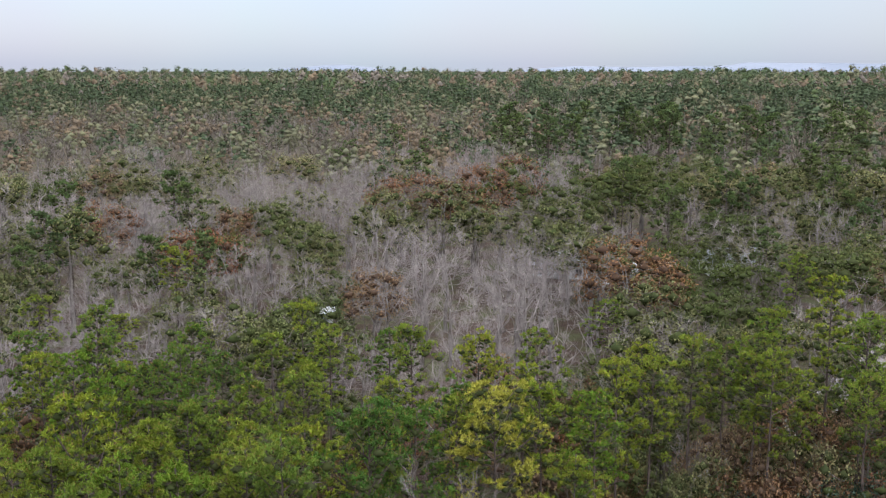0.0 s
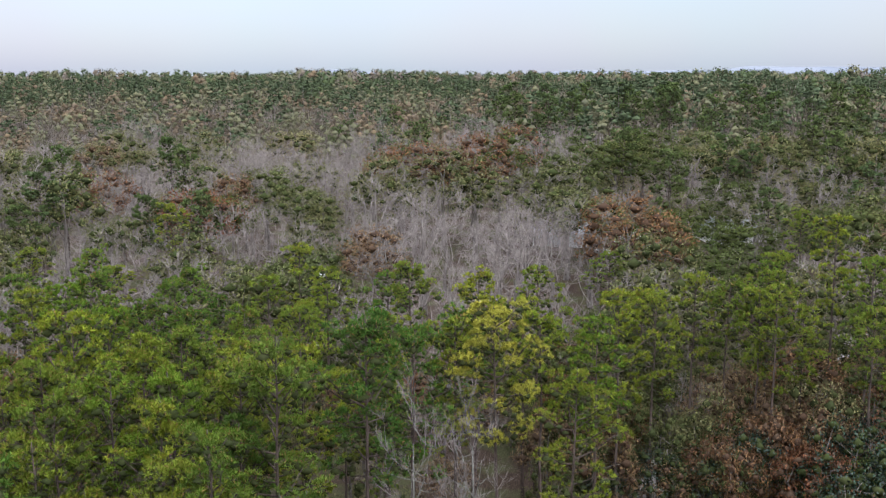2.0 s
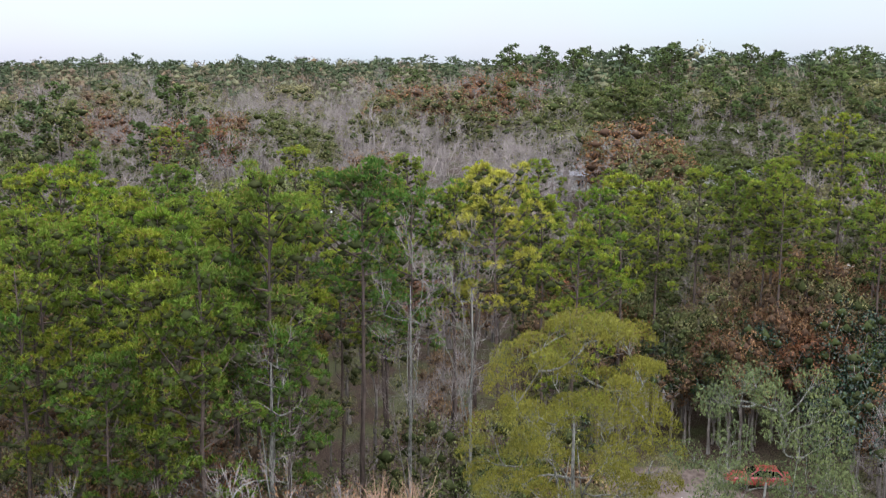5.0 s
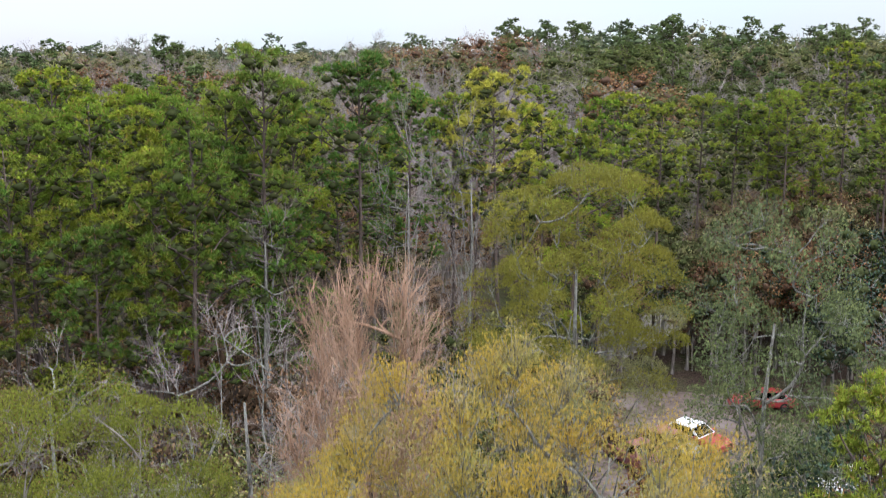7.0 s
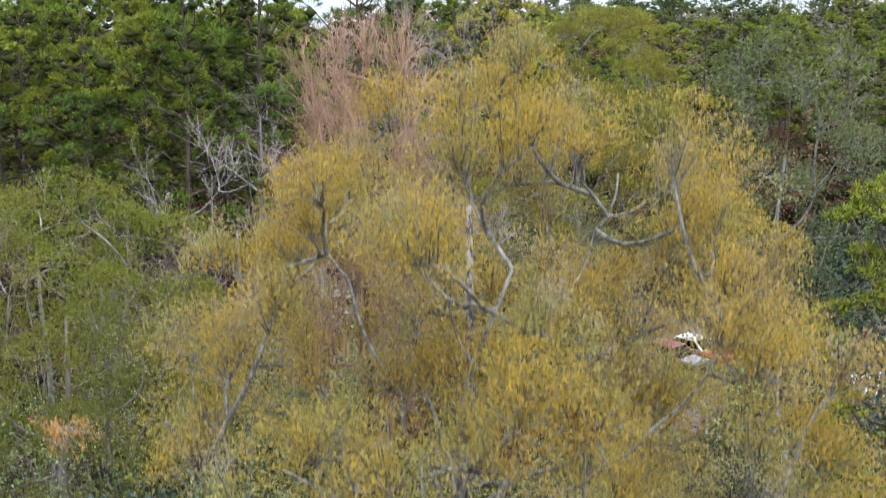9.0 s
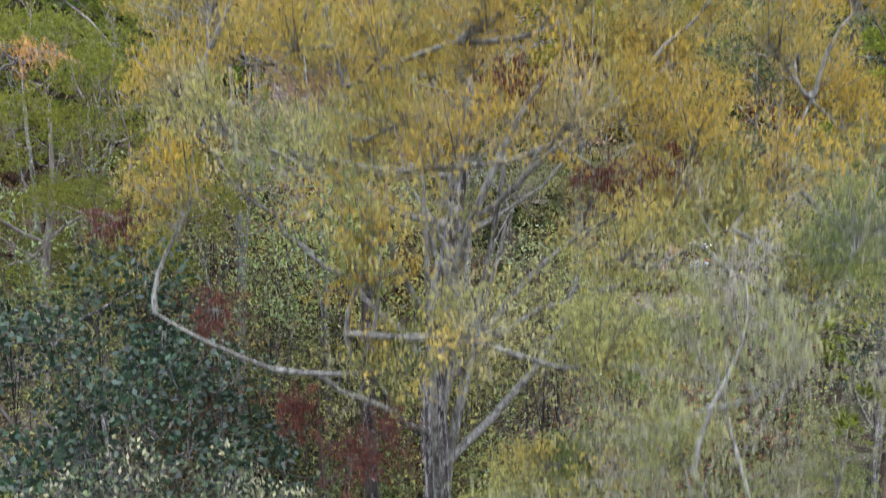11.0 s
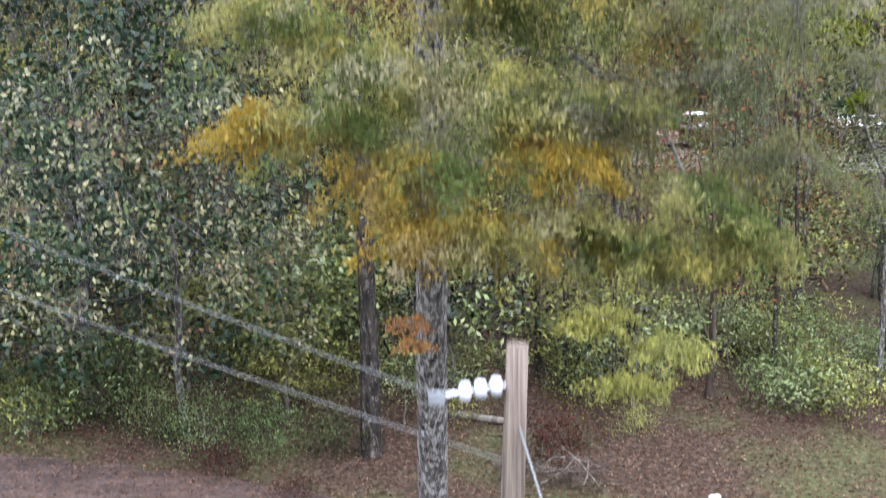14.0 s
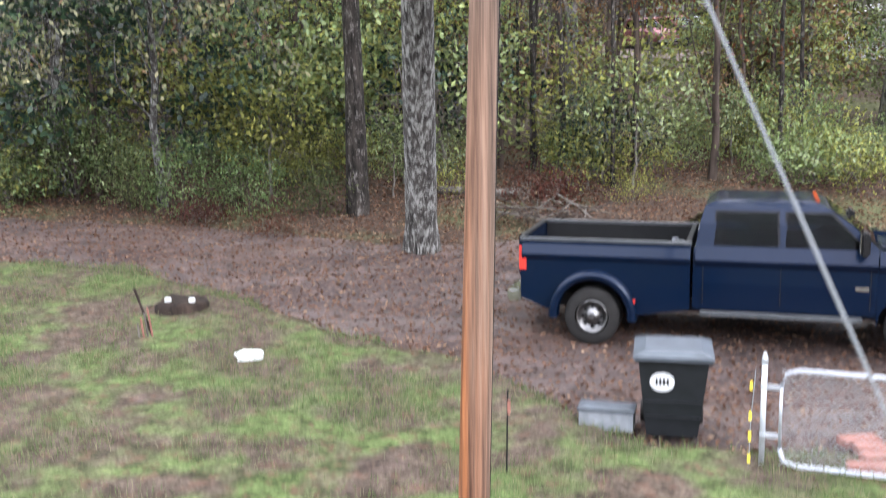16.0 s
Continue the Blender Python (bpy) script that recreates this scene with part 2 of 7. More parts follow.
# ---- mesh helpers ----
class Buf:
    """Triangles of one mesh, gathered as arrays."""

    def __init__(self):
        self.v, self.f, self.m, self.w, self.n = [], [], [], [], 0

    def add(self, v, f, m=0, w=None):
        """Vertices, faces, material slot and, for foliage, the way each vertex faces."""
        if len(f) == 0:
            return
        self.v.append(np.asarray(v, float).reshape(-1, 3))
        self.w.append(np.zeros_like(self.v[-1]) if w is None else np.asarray(w, float).reshape(-1, 3))
        self.f.append(np.asarray(f, int).reshape(-1, 3) + self.n)
        self.m.append(np.broadcast_to(np.asarray(m), len(self.f[-1])))
        self.n += len(self.v[-1])

    def arrays(self):
        return np.concatenate(self.v), np.concatenate(self.f), np.concatenate(self.m), np.concatenate(self.w)

    def sticks(self, a, b, ra, rb, sides=3, m=0):
        """Tapered prisms from the points a to the points b."""
        a, b = np.asarray(a, float).reshape(-1, 3), np.asarray(b, float).reshape(-1, 3)
        n = len(a)
        if n == 0:
            return
        ra, rb = np.broadcast_to(ra, n)[:, None], np.broadcast_to(rb, n)[:, None]
        d = b - a
        d /= np.linalg.norm(d, axis=1, keepdims=True) + 1e-9
        ref = np.where(np.abs(d[:, 2:3]) > 0.9, [[1.0, 0, 0]], [[0, 0, 1.0]])
        u = np.cross(d, ref)
        u /= np.linalg.norm(u, axis=1, keepdims=True)
        w = np.cross(d, u)
        rings = []
        for p, r in ((a, ra), (b, rb)):
            for i in range(sides):
                g = 2 * math.pi * i / sides
                rings.append(p + r * (u * math.cos(g) + w * math.sin(g)))
        v = np.stack(rings, 1).reshape(-1, 3)
        f = []
        for i in range(sides):
            j = (i + 1) % sides
            f += [(i, j, sides + j), (i, sides + j, sides + i)]
        f = (np.array(f)[None] + (np.arange(n) * 2 * sides)[:, None, None]).reshape(-1, 3)
        self.add(v, f, m)

    def tube(self, pts, radii, sides=8, m=0):
        """One bent, tapered stem through the points, with a closed end."""
        pts, k = np.asarray(pts, float), len(pts)
        d = np.gradient(pts, axis=0)
        d /= np.linalg.norm(d, axis=1, keepdims=True)
        ref = np.array([1.0, 0, 0]) if abs(d[0, 2]) > 0.7 else np.array([0, 0, 1.0])
        u = np.cross(d, ref)
        u /= np.linalg.norm(u, axis=1, keepdims=True)
        w = np.cross(d, u)
        g = np.arange(sides) * 2 * math.pi / sides
        v = pts[:, None] + np.asarray(radii)[:, None, None] * (u[:, None] * np.cos(g)[None, :, None] + w[:, None] * np.sin(g)[None, :, None])
        f = []
        for r in range(k - 1):
            for i in range(sides):
                j = (i + 1) % sides
                p, q = r * sides, (r + 1) * sides
                f += [(p + i, p + j, q + j), (p + i, q + j, q + i)]
        top = (k - 1) * sides
        f += [(top, top + i, top + i + 1) for i in range(1, sides - 1)]
        self.add(v.reshape(-1, 3), f, m)

    def lumps(self, rng, p, size, m=0, up=0.0):
        """Rough eight-sided masses of packed foliage round the points p."""
        p = np.asarray(p, float).reshape(-1, 3)
        n = len(p)
        size = np.broadcast_to(size, (n, 3))
        o = np.array([(1, 0, 0), (0, 1, 0), (-1, 0, 0), (0, -1, 0), (0, 0, 1), (0, 0, -1)], float)
        a = rng.uniform(0, 6.28, n)
        c, s = np.cos(a)[:, None], np.sin(a)[:, None]
        v = np.stack([o[None, :, 0] * c - o[None, :, 1] * s, o[None, :, 0] * s + o[None, :, 1] * c, np.repeat(o[None, :, 2], n, 0)], 2)
        w = v + [0, 0, up]
        w = w / np.linalg.norm(w, axis=2, keepdims=True)
        v = v * size[:, None] * rng.uniform(0.55, 1.3, (n, 6, 1)) + p[:, None]
        f = np.array([(0, 1, 4), (1, 2, 4), (2, 3, 4), (3, 0, 4), (1, 0, 5), (2, 1, 5), (3, 2, 5), (0, 3, 5)])
        self.add(v.reshape(-1, 3), (f[None] + (np.arange(n) * 6)[:, None, None]).reshape(-1, 3), m, w)

    def leaves(self, rng, p, d, length, width, fold=True, m=0, face=None):
        """Pointed leaves that grow from the points p along d; fold: two triangles each instead of one."""
        p, d = np.asarray(p, float).reshape(-1, 3), np.asarray(d, float).reshape(-1, 3)
        n = len(p)
        d = d / (np.linalg.norm(d, axis=1, keepdims=True) + 1e-9)
        s = np.cross(d, rng.normal(size=(n, 3)))
        s /= np.linalg.norm(s, axis=1, keepdims=True) + 1e-9
        length, width = np.broadcast_to(length, n)[:, None], np.broadcast_to(width, n)[:, None]
        if fold:
            v = np.stack([p, p + d * length * 0.5 + s * width / 2, p + d * length, p + d * length * 0.5 - s * width / 2], 1)
            f = (np.array([(0, 1, 2), (0, 2, 3)])[None] + (np.arange(n) * 4)[:, None, None]).reshape(-1, 3)
        else:
            v = np.stack([p - s * width / 2, p + s * width / 2, p + d * length], 1)
            f = np.arange(3 * n).reshape(-1, 3)
        w = None
        if face is not None:
            g = np.cross(d, s)
            g *= np.where((g * face).sum(1) < 0, -1.0, 1.0)[:, None]
            w = face * 0.85 + g * 0.3 + [0, 0, 0.06]
            w /= np.linalg.norm(w, axis=1, keepdims=True) + 1e-9
            w = np.repeat(w, v.shape[1], 0)
        self.add(v.reshape(-1, 3), f, m, w)

    def mesh(self, name, mats, smooth=False):
        v, f, m, w = self.arrays()
        me = bpy.data.meshes.new(name)
        me.vertices.add(len(v))
        me.vertices.foreach_set("co", v.astype(np.float32).ravel())
        me.loops.add(3 * len(f))
        me.loops.foreach_set("vertex_index", f.astype(np.int32).ravel())
        me.polygons.add(len(f))
        me.polygons.foreach_set("loop_start", np.arange(0, 3 * len(f), 3, dtype=np.int32))
        me.polygons.foreach_set("material_index", m.astype(np.int32))
        if smooth:
            me.polygons.foreach_set("use_smooth", np.ones(len(f), dtype=bool))
        for x in mats:
            me.materials.append(x)
        me.update(calc_edges=True)
        if np.abs(w).sum() > 0:
            # foliage takes its shading from the rounded clump it belongs to
            still = np.linalg.norm(w, axis=1) < 0.1
            w[still] = (0, 0, 1)
            me.attributes.new("custom_normal", "FLOAT_VECTOR", "POINT").data.foreach_set("vector", w.astype(np.float32).ravel())
            me.update()
        return me


def ground_z(y):
    """The yard is level; beyond it the land climbs to a plateau."""
    y = np.asarray(y, float)
    return np.interp(y, [-4000, 13, 16, 24, 64, 100, 160, 220, 5000], [0, 0, 0.18, 0.9, 5.2, 10.5, 18.5, 20.5, 20.5])


def gz(y):
    return float(ground_z(y))


def rods(rng, a, b, bend, k):
    """A bowed line of k + 1 points from a to b."""
    s = np.linspace(0, 1, k + 1)[:, None]
    off = rng.normal(size=3) * bend
    return a + (b - a) * s + np.sin(s * math.pi) * off


# ---- trees ----
def unit(a):
    return a / (np.linalg.norm(a, axis=-1, keepdims=True) + 1e-9)


def pine_bufs(seed, height, crown, reach, branches, tufts, needles, length=0.30, width=0.05, radius=None, far=False, clump=0.8):
    """A loblolly pine: bare stem below, up-swept branches above, each set with many round tufts of long needles."""
    rng = np.random.default_rng(seed)
    wood, leaf = Buf(), Buf()
    r0 = radius or height * 0.0085
    k = 9
    zs = np.linspace(0, height, k)
    lean = rng.normal(size=2) * 0.012 * height
    stem = np.stack([lean[0] * (zs / height) ** 2 + rng.normal(size=k) * 0.06, lean[1] * (zs / height) ** 2 + rng.normal(size=k) * 0.06, zs], 1)
    wood.tube(stem, r0 * (1 - 0.86 * zs / height), 4 if far else 7)
    at = lambda z: np.array([np.interp(z, zs, stem[:, i]) for i in range(3)])
    mid = at(height * (0.5 + 0.5 * crown))
    for i in range(branches):
        u = ((i + rng.uniform(0, 0.9)) / branches) ** 0.85
        z = height * (crown + (1 - crown) * u * 0.93)
        az = i * 2.4 + rng.normal() * 0.5
        ln = reach * (math.sqrt(max(0.0, 1 - u ** 2.4)) * (0.5 + 0.5 * min(1, u * 2.5)) + 0.12) * rng.uniform(0.45, 1.2)
        el = radians(-4 + 48 * u + rng.normal() * 13)
        a = at(z)
        d = np.array([math.cos(az) * math.cos(el), math.sin(az) * math.cos(el), math.sin(el)])
        tip = a + d * ln + np.array([0, 0, 0.16 * ln])
        pts = rods(rng, a, tip, 0.06 * ln, 3)
        pts[1, 2] -= 0.08 * ln
        side = np.array([-math.sin(az), math.cos(az), 0])
        if far:
            c0 = tip
            size = clump * rng.uniform(0.6, 1.25) * (0.75 + 0.25 * min(1.0, ln / 2))
            leaf.lumps(rng, c0[None] - [0, 0, 0.1], np.array([0.72, 0.72, 0.5]) * size, 0, 1.1)
            q = unit(rng.normal(size=(needles, 3)) + [0, 0, 0.45])
            p = c0 + q * rng.uniform(0.25, 0.95, (needles, 1)) ** 0.6 * size * [1, 1, 0.62]
            face = unit(q * 0.8 + unit((p - mid) * [1, 1, 0.7]) * 0.7)
            leaf.leaves(rng, p, unit(q + rng.normal(size=(needles, 3)) * 0.5 + [0, 0, 0.35]), length * rng.uniform(0.7, 1.2, needles), width, False, 0, face)
            continue
        rr = np.linspace(0.045, 0.015, 4) * (0.6 + ln / 4)
        wood.sticks(pts[:-1], pts[1:], rr[:-1], rr[1:], 3)
        # each branch ends in a plume: tufts packed over the upper side of an inner mass coloured shade-dark
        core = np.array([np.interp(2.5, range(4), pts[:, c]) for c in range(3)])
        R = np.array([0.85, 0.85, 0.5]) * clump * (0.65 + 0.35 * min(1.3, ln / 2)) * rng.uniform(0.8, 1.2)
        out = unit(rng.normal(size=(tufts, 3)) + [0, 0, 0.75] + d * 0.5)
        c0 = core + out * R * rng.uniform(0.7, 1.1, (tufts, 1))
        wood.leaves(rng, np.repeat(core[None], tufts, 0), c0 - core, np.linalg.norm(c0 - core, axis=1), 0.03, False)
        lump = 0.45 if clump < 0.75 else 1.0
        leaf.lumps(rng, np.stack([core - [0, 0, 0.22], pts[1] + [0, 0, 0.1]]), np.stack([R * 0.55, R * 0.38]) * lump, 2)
        grow = unit(out * [0.8, 0.8, 0.5] + [0, 0, 0.45])
        ball = rng.uniform(0.75, 1.2, tufts)
        c = np.repeat(c0, needles, 0)
        q = unit(rng.normal(size=(tufts * needles, 3)) + np.repeat(grow, needles, 0) * 0.7)
        big = np.repeat(ball, needles)
        face = unit(q * 0.8 + [0, 0, 0.25] + unit((c - mid) * [1, 1, 0.7]) * 0.3) if needles < 20 else None
        leaf.leaves(rng, c + q * 0.02, q + [0, 0, -0.1], length * big * rng.uniform(0.8, 1.15, len(q)), width, False, 0, face)
    for _ in range(9):
        z = height * rng.uniform(0.3, crown + 0.05)
        a, az = at(z), rng.uniform(0, 6.28)
        wood.sticks([a], [a + np.array([math.cos(az), math.sin(az), rng.uniform(-0.3, 0.2)]) * rng.uniform(0.6, 2.0)], 0.035, 0.012, 3)
    return wood, leaf


def crown_bufs(seed, centre, radii, fork, limbs, heads, head_r, twigs, leaves, length, width, trunk_r, droop=0.0, sub=0, foot=(0, 0, 0), low=-0.45, split=-99, up=0.7, fold=True, fan=0.35, wood_sides=5, mass=0.0, dome=False, stem_path=None, limb_paths=(), thick=1.0, leaf_from=None, hollow=None):
    """A broadleaf tree: trunk, limbs, boughs to many rounded heads, each with twigs and leaves (or bare, with finer twigs)."""
    rng = np.random.default_rng(seed)
    wood, fine, crown = Buf(), Buf(), Buf()
    C, R, foot = np.array(centre, float), np.array(radii, float), np.array(foot, float)
    top = C + [0, 0, 0.35 * R[2]]
    k = 8
    s = np.linspace(0, 1, k)[:, None]
    stem = foot + (top - foot) * s
    stem[:, :2] = foot[:2] + (top - foot)[:2] * s ** 1.6 + np.sin(s * 5 + seed) * 0.03 * R[0] + rng.normal(size=(k, 2)) * 0.02 * R[0]
    stem[0, :2] = foot[:2]
    if stem_path is not None:
        path = np.array(stem_path, float)
        stem = np.stack([np.interp(np.linspace(0, len(path) - 1, k), range(len(path)), path[:, c]) for c in range(3)], 1)
    flare = np.array([1.35, 1.0, 0.92, 0.82, 0.7, 0.52, 0.36, 0.2])
    wood.tube(stem, trunk_r * flare, 8 if wood_sides > 4 else 5)
    i = np.arange(heads) + 0.5
    zz = 1 - (1 - low) * i / heads
    az = i * 2.39996 + rng.normal(size=heads) * 0.25
    rad = rng.uniform(0.88 if dome else 0.74, 1.06, heads)
    inner = rng.random(heads) < 0.22
    rad[inner] = rng.uniform(0.35, 0.7, inner.sum())
    ring = np.sqrt(np.maximum(0, 1 - zz ** 2))
    H = C + R * np.stack([ring * np.cos(az), ring * np.sin(az), zz], 1) * rad[:, None]
    if hollow is not None:
        H = H[(H[:, 0] > hollow[0]) | (H[:, 2] > hollow[1])]
        heads = len(H)
    nodes = [stem[4], stem[5], stem[6]]
    for path in limb_paths:
        # limbs of known course, bent and tapering
        path = np.array(path, float)
        n = 4 * (len(path) - 1) + 1
        pts = np.stack([np.interp(np.linspace(0, len(path) - 1, n), range(len(path)), path[:, c]) for c in range(3)], 1)
        pts[1:-1] = (pts[:-2] + 2 * pts[1:-1] + pts[2:]) / 4
        pts[1:] += rng.normal(size=(n - 1, 3)) * 0.06
        wood.tube(pts, trunk_r * np.linspace(0.22, 0.06, n), 6, 1)
        nodes += list(pts[3:])
    pick = rng.permutation(heads)[:limbs]
    for n, t in enumerate(pick):
        if wood_sides < 4:
            break
        a = foot + (top - foot) * (fork + (0.9 - fork) * n / max(1, limbs))
        a = np.array([np.interp(a[2], stem[:, 2], stem[:, c]) for c in range(3)])
        e = a + (H[t] - a) * 0.7
        pts = rods(rng, a, e, 0.07 * R[0], 7)
        pts += np.sin(np.linspace(0, 2 * math.pi, 8))[:, None] * rng.normal(size=3) * 0.035 * R[0]
        wood.tube(pts, trunk_r * np.linspace(0.30, 0.10, 8), wood_sides, 1)
        nodes += list(pts[1:])
    order = np.argsort(np.linalg.norm((H - stem[5]) / R, axis=1))
    for h in H[order]:
        nd = np.array(nodes)
        dist = np.linalg.norm(nd - h, axis=1) + 1.2 * np.maximum(0, nd[:, 2] - h[2])
        near = np.argsort(dist)[:3]
        a = nd[near[int(rng.integers(len(near)))]]
        reach = np.linalg.norm(h - a)
        smooth = wood_sides > 4
        pts = rods(rng, a, h, 0.08 * reach, 6 if smooth else 3)
        if smooth:
            pts += np.sin(np.linspace(0, 2 * math.pi, 7))[:, None] * rng.normal(size=3) * 0.03 * reach
        rr = trunk_r * thick * np.array([0.2, 0.15, 0.10, 0.05]) * min(1.0, 0.45 + reach / (1.2 * R[0]))
        if smooth:
            wood.tube(pts, np.interp(np.linspace(0, 3, 7), range(4), rr), 4, 1)
            pts = pts[::2]
        elif wood_sides > 3:
            wood.sticks(pts[:-1], pts[1:], rr[:-1], rr[1:], 3, 1)
        if wood_sides > 3:
            nodes += [pts[1], pts[2]]
        out = (h - C) / R
        out /= np.linalg.norm(out) + 1e-6
        aim = out * 0.6 + np.array([0, 0, up - droop])
        d = rng.normal(size=(twigs, 3)) * 0.62 + aim
        d /= np.linalg.norm(d, axis=1, keepdims=True)
        a0 = pts[2] + (h - pts[2]) * rng.uniform(0, 1, (twigs, 1))
        e = a0 + d * head_r * rng.uniform(0.6, 1.0 if dome else 1.15, (twigs, 1))
        tr = trunk_r * thick * (0.045 if wood_sides > 4 else 0.085)
        if wood_sides > 4:
            fine.sticks(a0, e, tr, tr * 0.4, 3, 1 if leaves else 0)
        elif twigs:
            fine.leaves(rng, a0, d, np.linalg.norm(e - a0, axis=1), tr * 2.6, False)
        if sub:
            a1 = np.repeat(a0, sub, 0) + np.repeat(e - a0, sub, 0) * rng.uniform(0.25, 1.0, (twigs * sub, 1))
            d1 = np.repeat(d, sub, 0) + rng.normal(size=(twigs * sub, 3)) * 0.5
            d1 /= np.linalg.norm(d1, axis=1, keepdims=True)
            fine.leaves(rng, a1, d1, head_r * rng.uniform(0.35, 0.8, twigs * sub), tr * 1.9, False)
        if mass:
            # slot 2 masses carry the painted dark of the crown's inside
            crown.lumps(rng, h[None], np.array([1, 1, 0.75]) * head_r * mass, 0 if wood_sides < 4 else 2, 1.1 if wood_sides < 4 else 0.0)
        if leaves:
            q = rng.normal(size=(leaves, 3))
            q /= np.linalg.norm(q, axis=1, keepdims=True)
            q += aim * fan
            q *= rng.uniform(0.35, 1.0, (leaves, 1)) ** 0.5
            if dome:
                q = rng.normal(size=(leaves, 3)) + out * 0.5
                q[:, 2] = np.abs(q[:, 2]) * 1.1
                q /= np.linalg.norm(q, axis=1, keepdims=True)
                q *= rng.uniform(0.55, 1.05, (leaves, 1)) ** 0.6
            p = h + q * head_r * (rng.uniform(0.7, 1.3) if dome else 1.0) * np.array([1, 1, 0.8])
            if leaf_from is not None:
                # leaves sit along the outer twigs
                t = rng.integers(0, twigs, leaves)
                shell = p
                p = a0[t] + (e - a0)[t] * rng.uniform(leaf_from, 1.08, (leaves, 1)) + rng.normal(size=(leaves, 3)) * 0.09 * head_r
                if dome:
                    p[::3] = shell[::3]
            ld = rng.normal(size=(leaves, 3)) + np.array([0, 0, -droop * 2.2])
            face = unit(unit(p - h) * 0.5 + unit((p - C) / R) * 0.2 + [0, 0, 0.6]) if wood_sides > 4 else unit(unit(p - h) * 0.5 + unit((p - C) / R) * 0.7 + [0, 0, 0.35])
            crown.leaves(rng, p, ld, length * rng.uniform(0.7, 1.25, leaves), width, fold, 1 if h[2] < split + rng.normal() * 0.8 else 0, face if wood_sides < 5 else None)
    return wood, fine, crown


def joined(*bufs):
    out = Buf()
    for b in bufs:
        if b is not None and b.n:
            v, f, m, w = b.arrays()
            out.add(v, f, m, w)
    return out


def tree_thing(name, wood, crown, bark, leaf, label, group="", fine=None, low_leaf=None, bough=None):
    """An Empty at the tree's foot with its trunk and crown; a bare tree's crown is its twigs."""
    ob = tagged(new(name), label, "tree", group)
    stem, boughs = Buf(), Buf()
    stem.add(wood.v[0], wood.f[0])
    new("trunk", stem.mesh("trunk", [bark], True)).parent = ob
    if len(wood.v) > 1:
        v, f, m, w = wood.arrays()
        k = len(wood.v[0])
        boughs.add(v[k:], f[len(wood.f[0]):] - k, m[len(wood.f[0]):])
    if crown is not None and crown.n:
        if fine is not None and fine.n:
            boughs.add(*fine.arrays()[:3])
    else:
        crown = fine
    if boughs.n:
        limbs = new("bough", boughs.mesh("bough", [bark, bough or bark], True))
        limbs.parent = ob
        limbs["kind"] = "stuff"
    new("crown", crown.mesh("crown", [leaf, low_leaf or leaf, M_inner_shade_rust if leaf is M_rust else M_inner_shade])).parent = ob
    return ob


def stand(x, y, size=1.0, turn=0.0, tall=1.0, sink=0.15):
    return pose(x, y, gz(y) - sink, 0, 0, turn) @ Matrix.Diagonal((size, size, size * tall, 1))


def plant(template, spots):
    """Copies of a tree at all spots; the template itself takes the last one."""
    for m in spots[:-1]:
        copy_thing(template, m)
    template.matrix_basis = spots[-1]


# ---- ground ----
def ground_material():
    k = Nodes("leaf_litter")
    vec = k.n("NewGeometry").outputs["Position"]
    fine = k.noise(9.0, 6, vec)
    broad = k.noise(0.35, 4, vec)
    col = k.ramp(fine, [(0.32, (0.022, 0.015, 0.011)), (0.5, (0.062, 0.042, 0.031)), (0.68, (0.135, 0.10, 0.075))])
    green = k.ramp(fine, [(0.35, (0.04, 0.052, 0.02)), (0.7, (0.135, 0.145, 0.062))])
    col = k.mix(k.ramp(broad, [(0.45, (0, 0, 0)), (0.62, (0.75, 0.75, 0.75))]), col, green)
    col = k.mix(1.0, col, (0.72, 0.72, 0.72), "MULTIPLY")
    return k.surface(col, 0.95, bump=fine, bump_depth=0.06, spec=0.1)


def lawn_material():
    k = Nodes("lawn_turf")
    vec = k.n("NewGeometry").outputs["Position"]
    fine = k.noise(26.0, 6, vec)
    broad = k.noise(0.9, 5, vec)
    straw = k.ramp(fine, [(0.3, (0.026, 0.020, 0.015)), (0.7, (0.105, 0.085, 0.060))])
    green = k.ramp(fine, [(0.3, (0.028, 0.048, 0.014)), (0.7, (0.108, 0.146, 0.050))])
    col = k.mix(k.ramp(broad, [(0.44, (0, 0, 0)), (0.58, (1, 1, 1))]), straw, green)
    bare = k.noise(0.55, 4, k.n("Mapping", Vector=vec, Location=(5.0, 9.0, 0.0)).outputs[0])
    col = k.mix(k.ramp(bare, [(0.56, (0, 0, 0)), (0.68, (0.85, 0.85, 0.85))]), col, (0.075, 0.056, 0.048))
    tuft = k.noise(5.0, 5, vec, rough=0.7)
    col = k.mix(1.0, col, k.ramp(tuft, [(0.36, (0.45, 0.45, 0.42)), (0.5, (1, 1, 1)), (0.66, (1.65, 1.65, 1.7))]), "MULTIPLY")
    litter = k.noise(7.0, 6, vec)
    col = k.mix(k.ramp(litter, [(0.56, (0, 0, 0)), (0.64, (0.7, 0.7, 0.7))]), col, (0.10, 0.06, 0.04))
    col = k.mix(1.0, col, (0.86, 0.82, 0.86), "MULTIPLY")
    return k.surface(col, 0.95, bump=fine, bump_depth=0.05, spec=0.1)


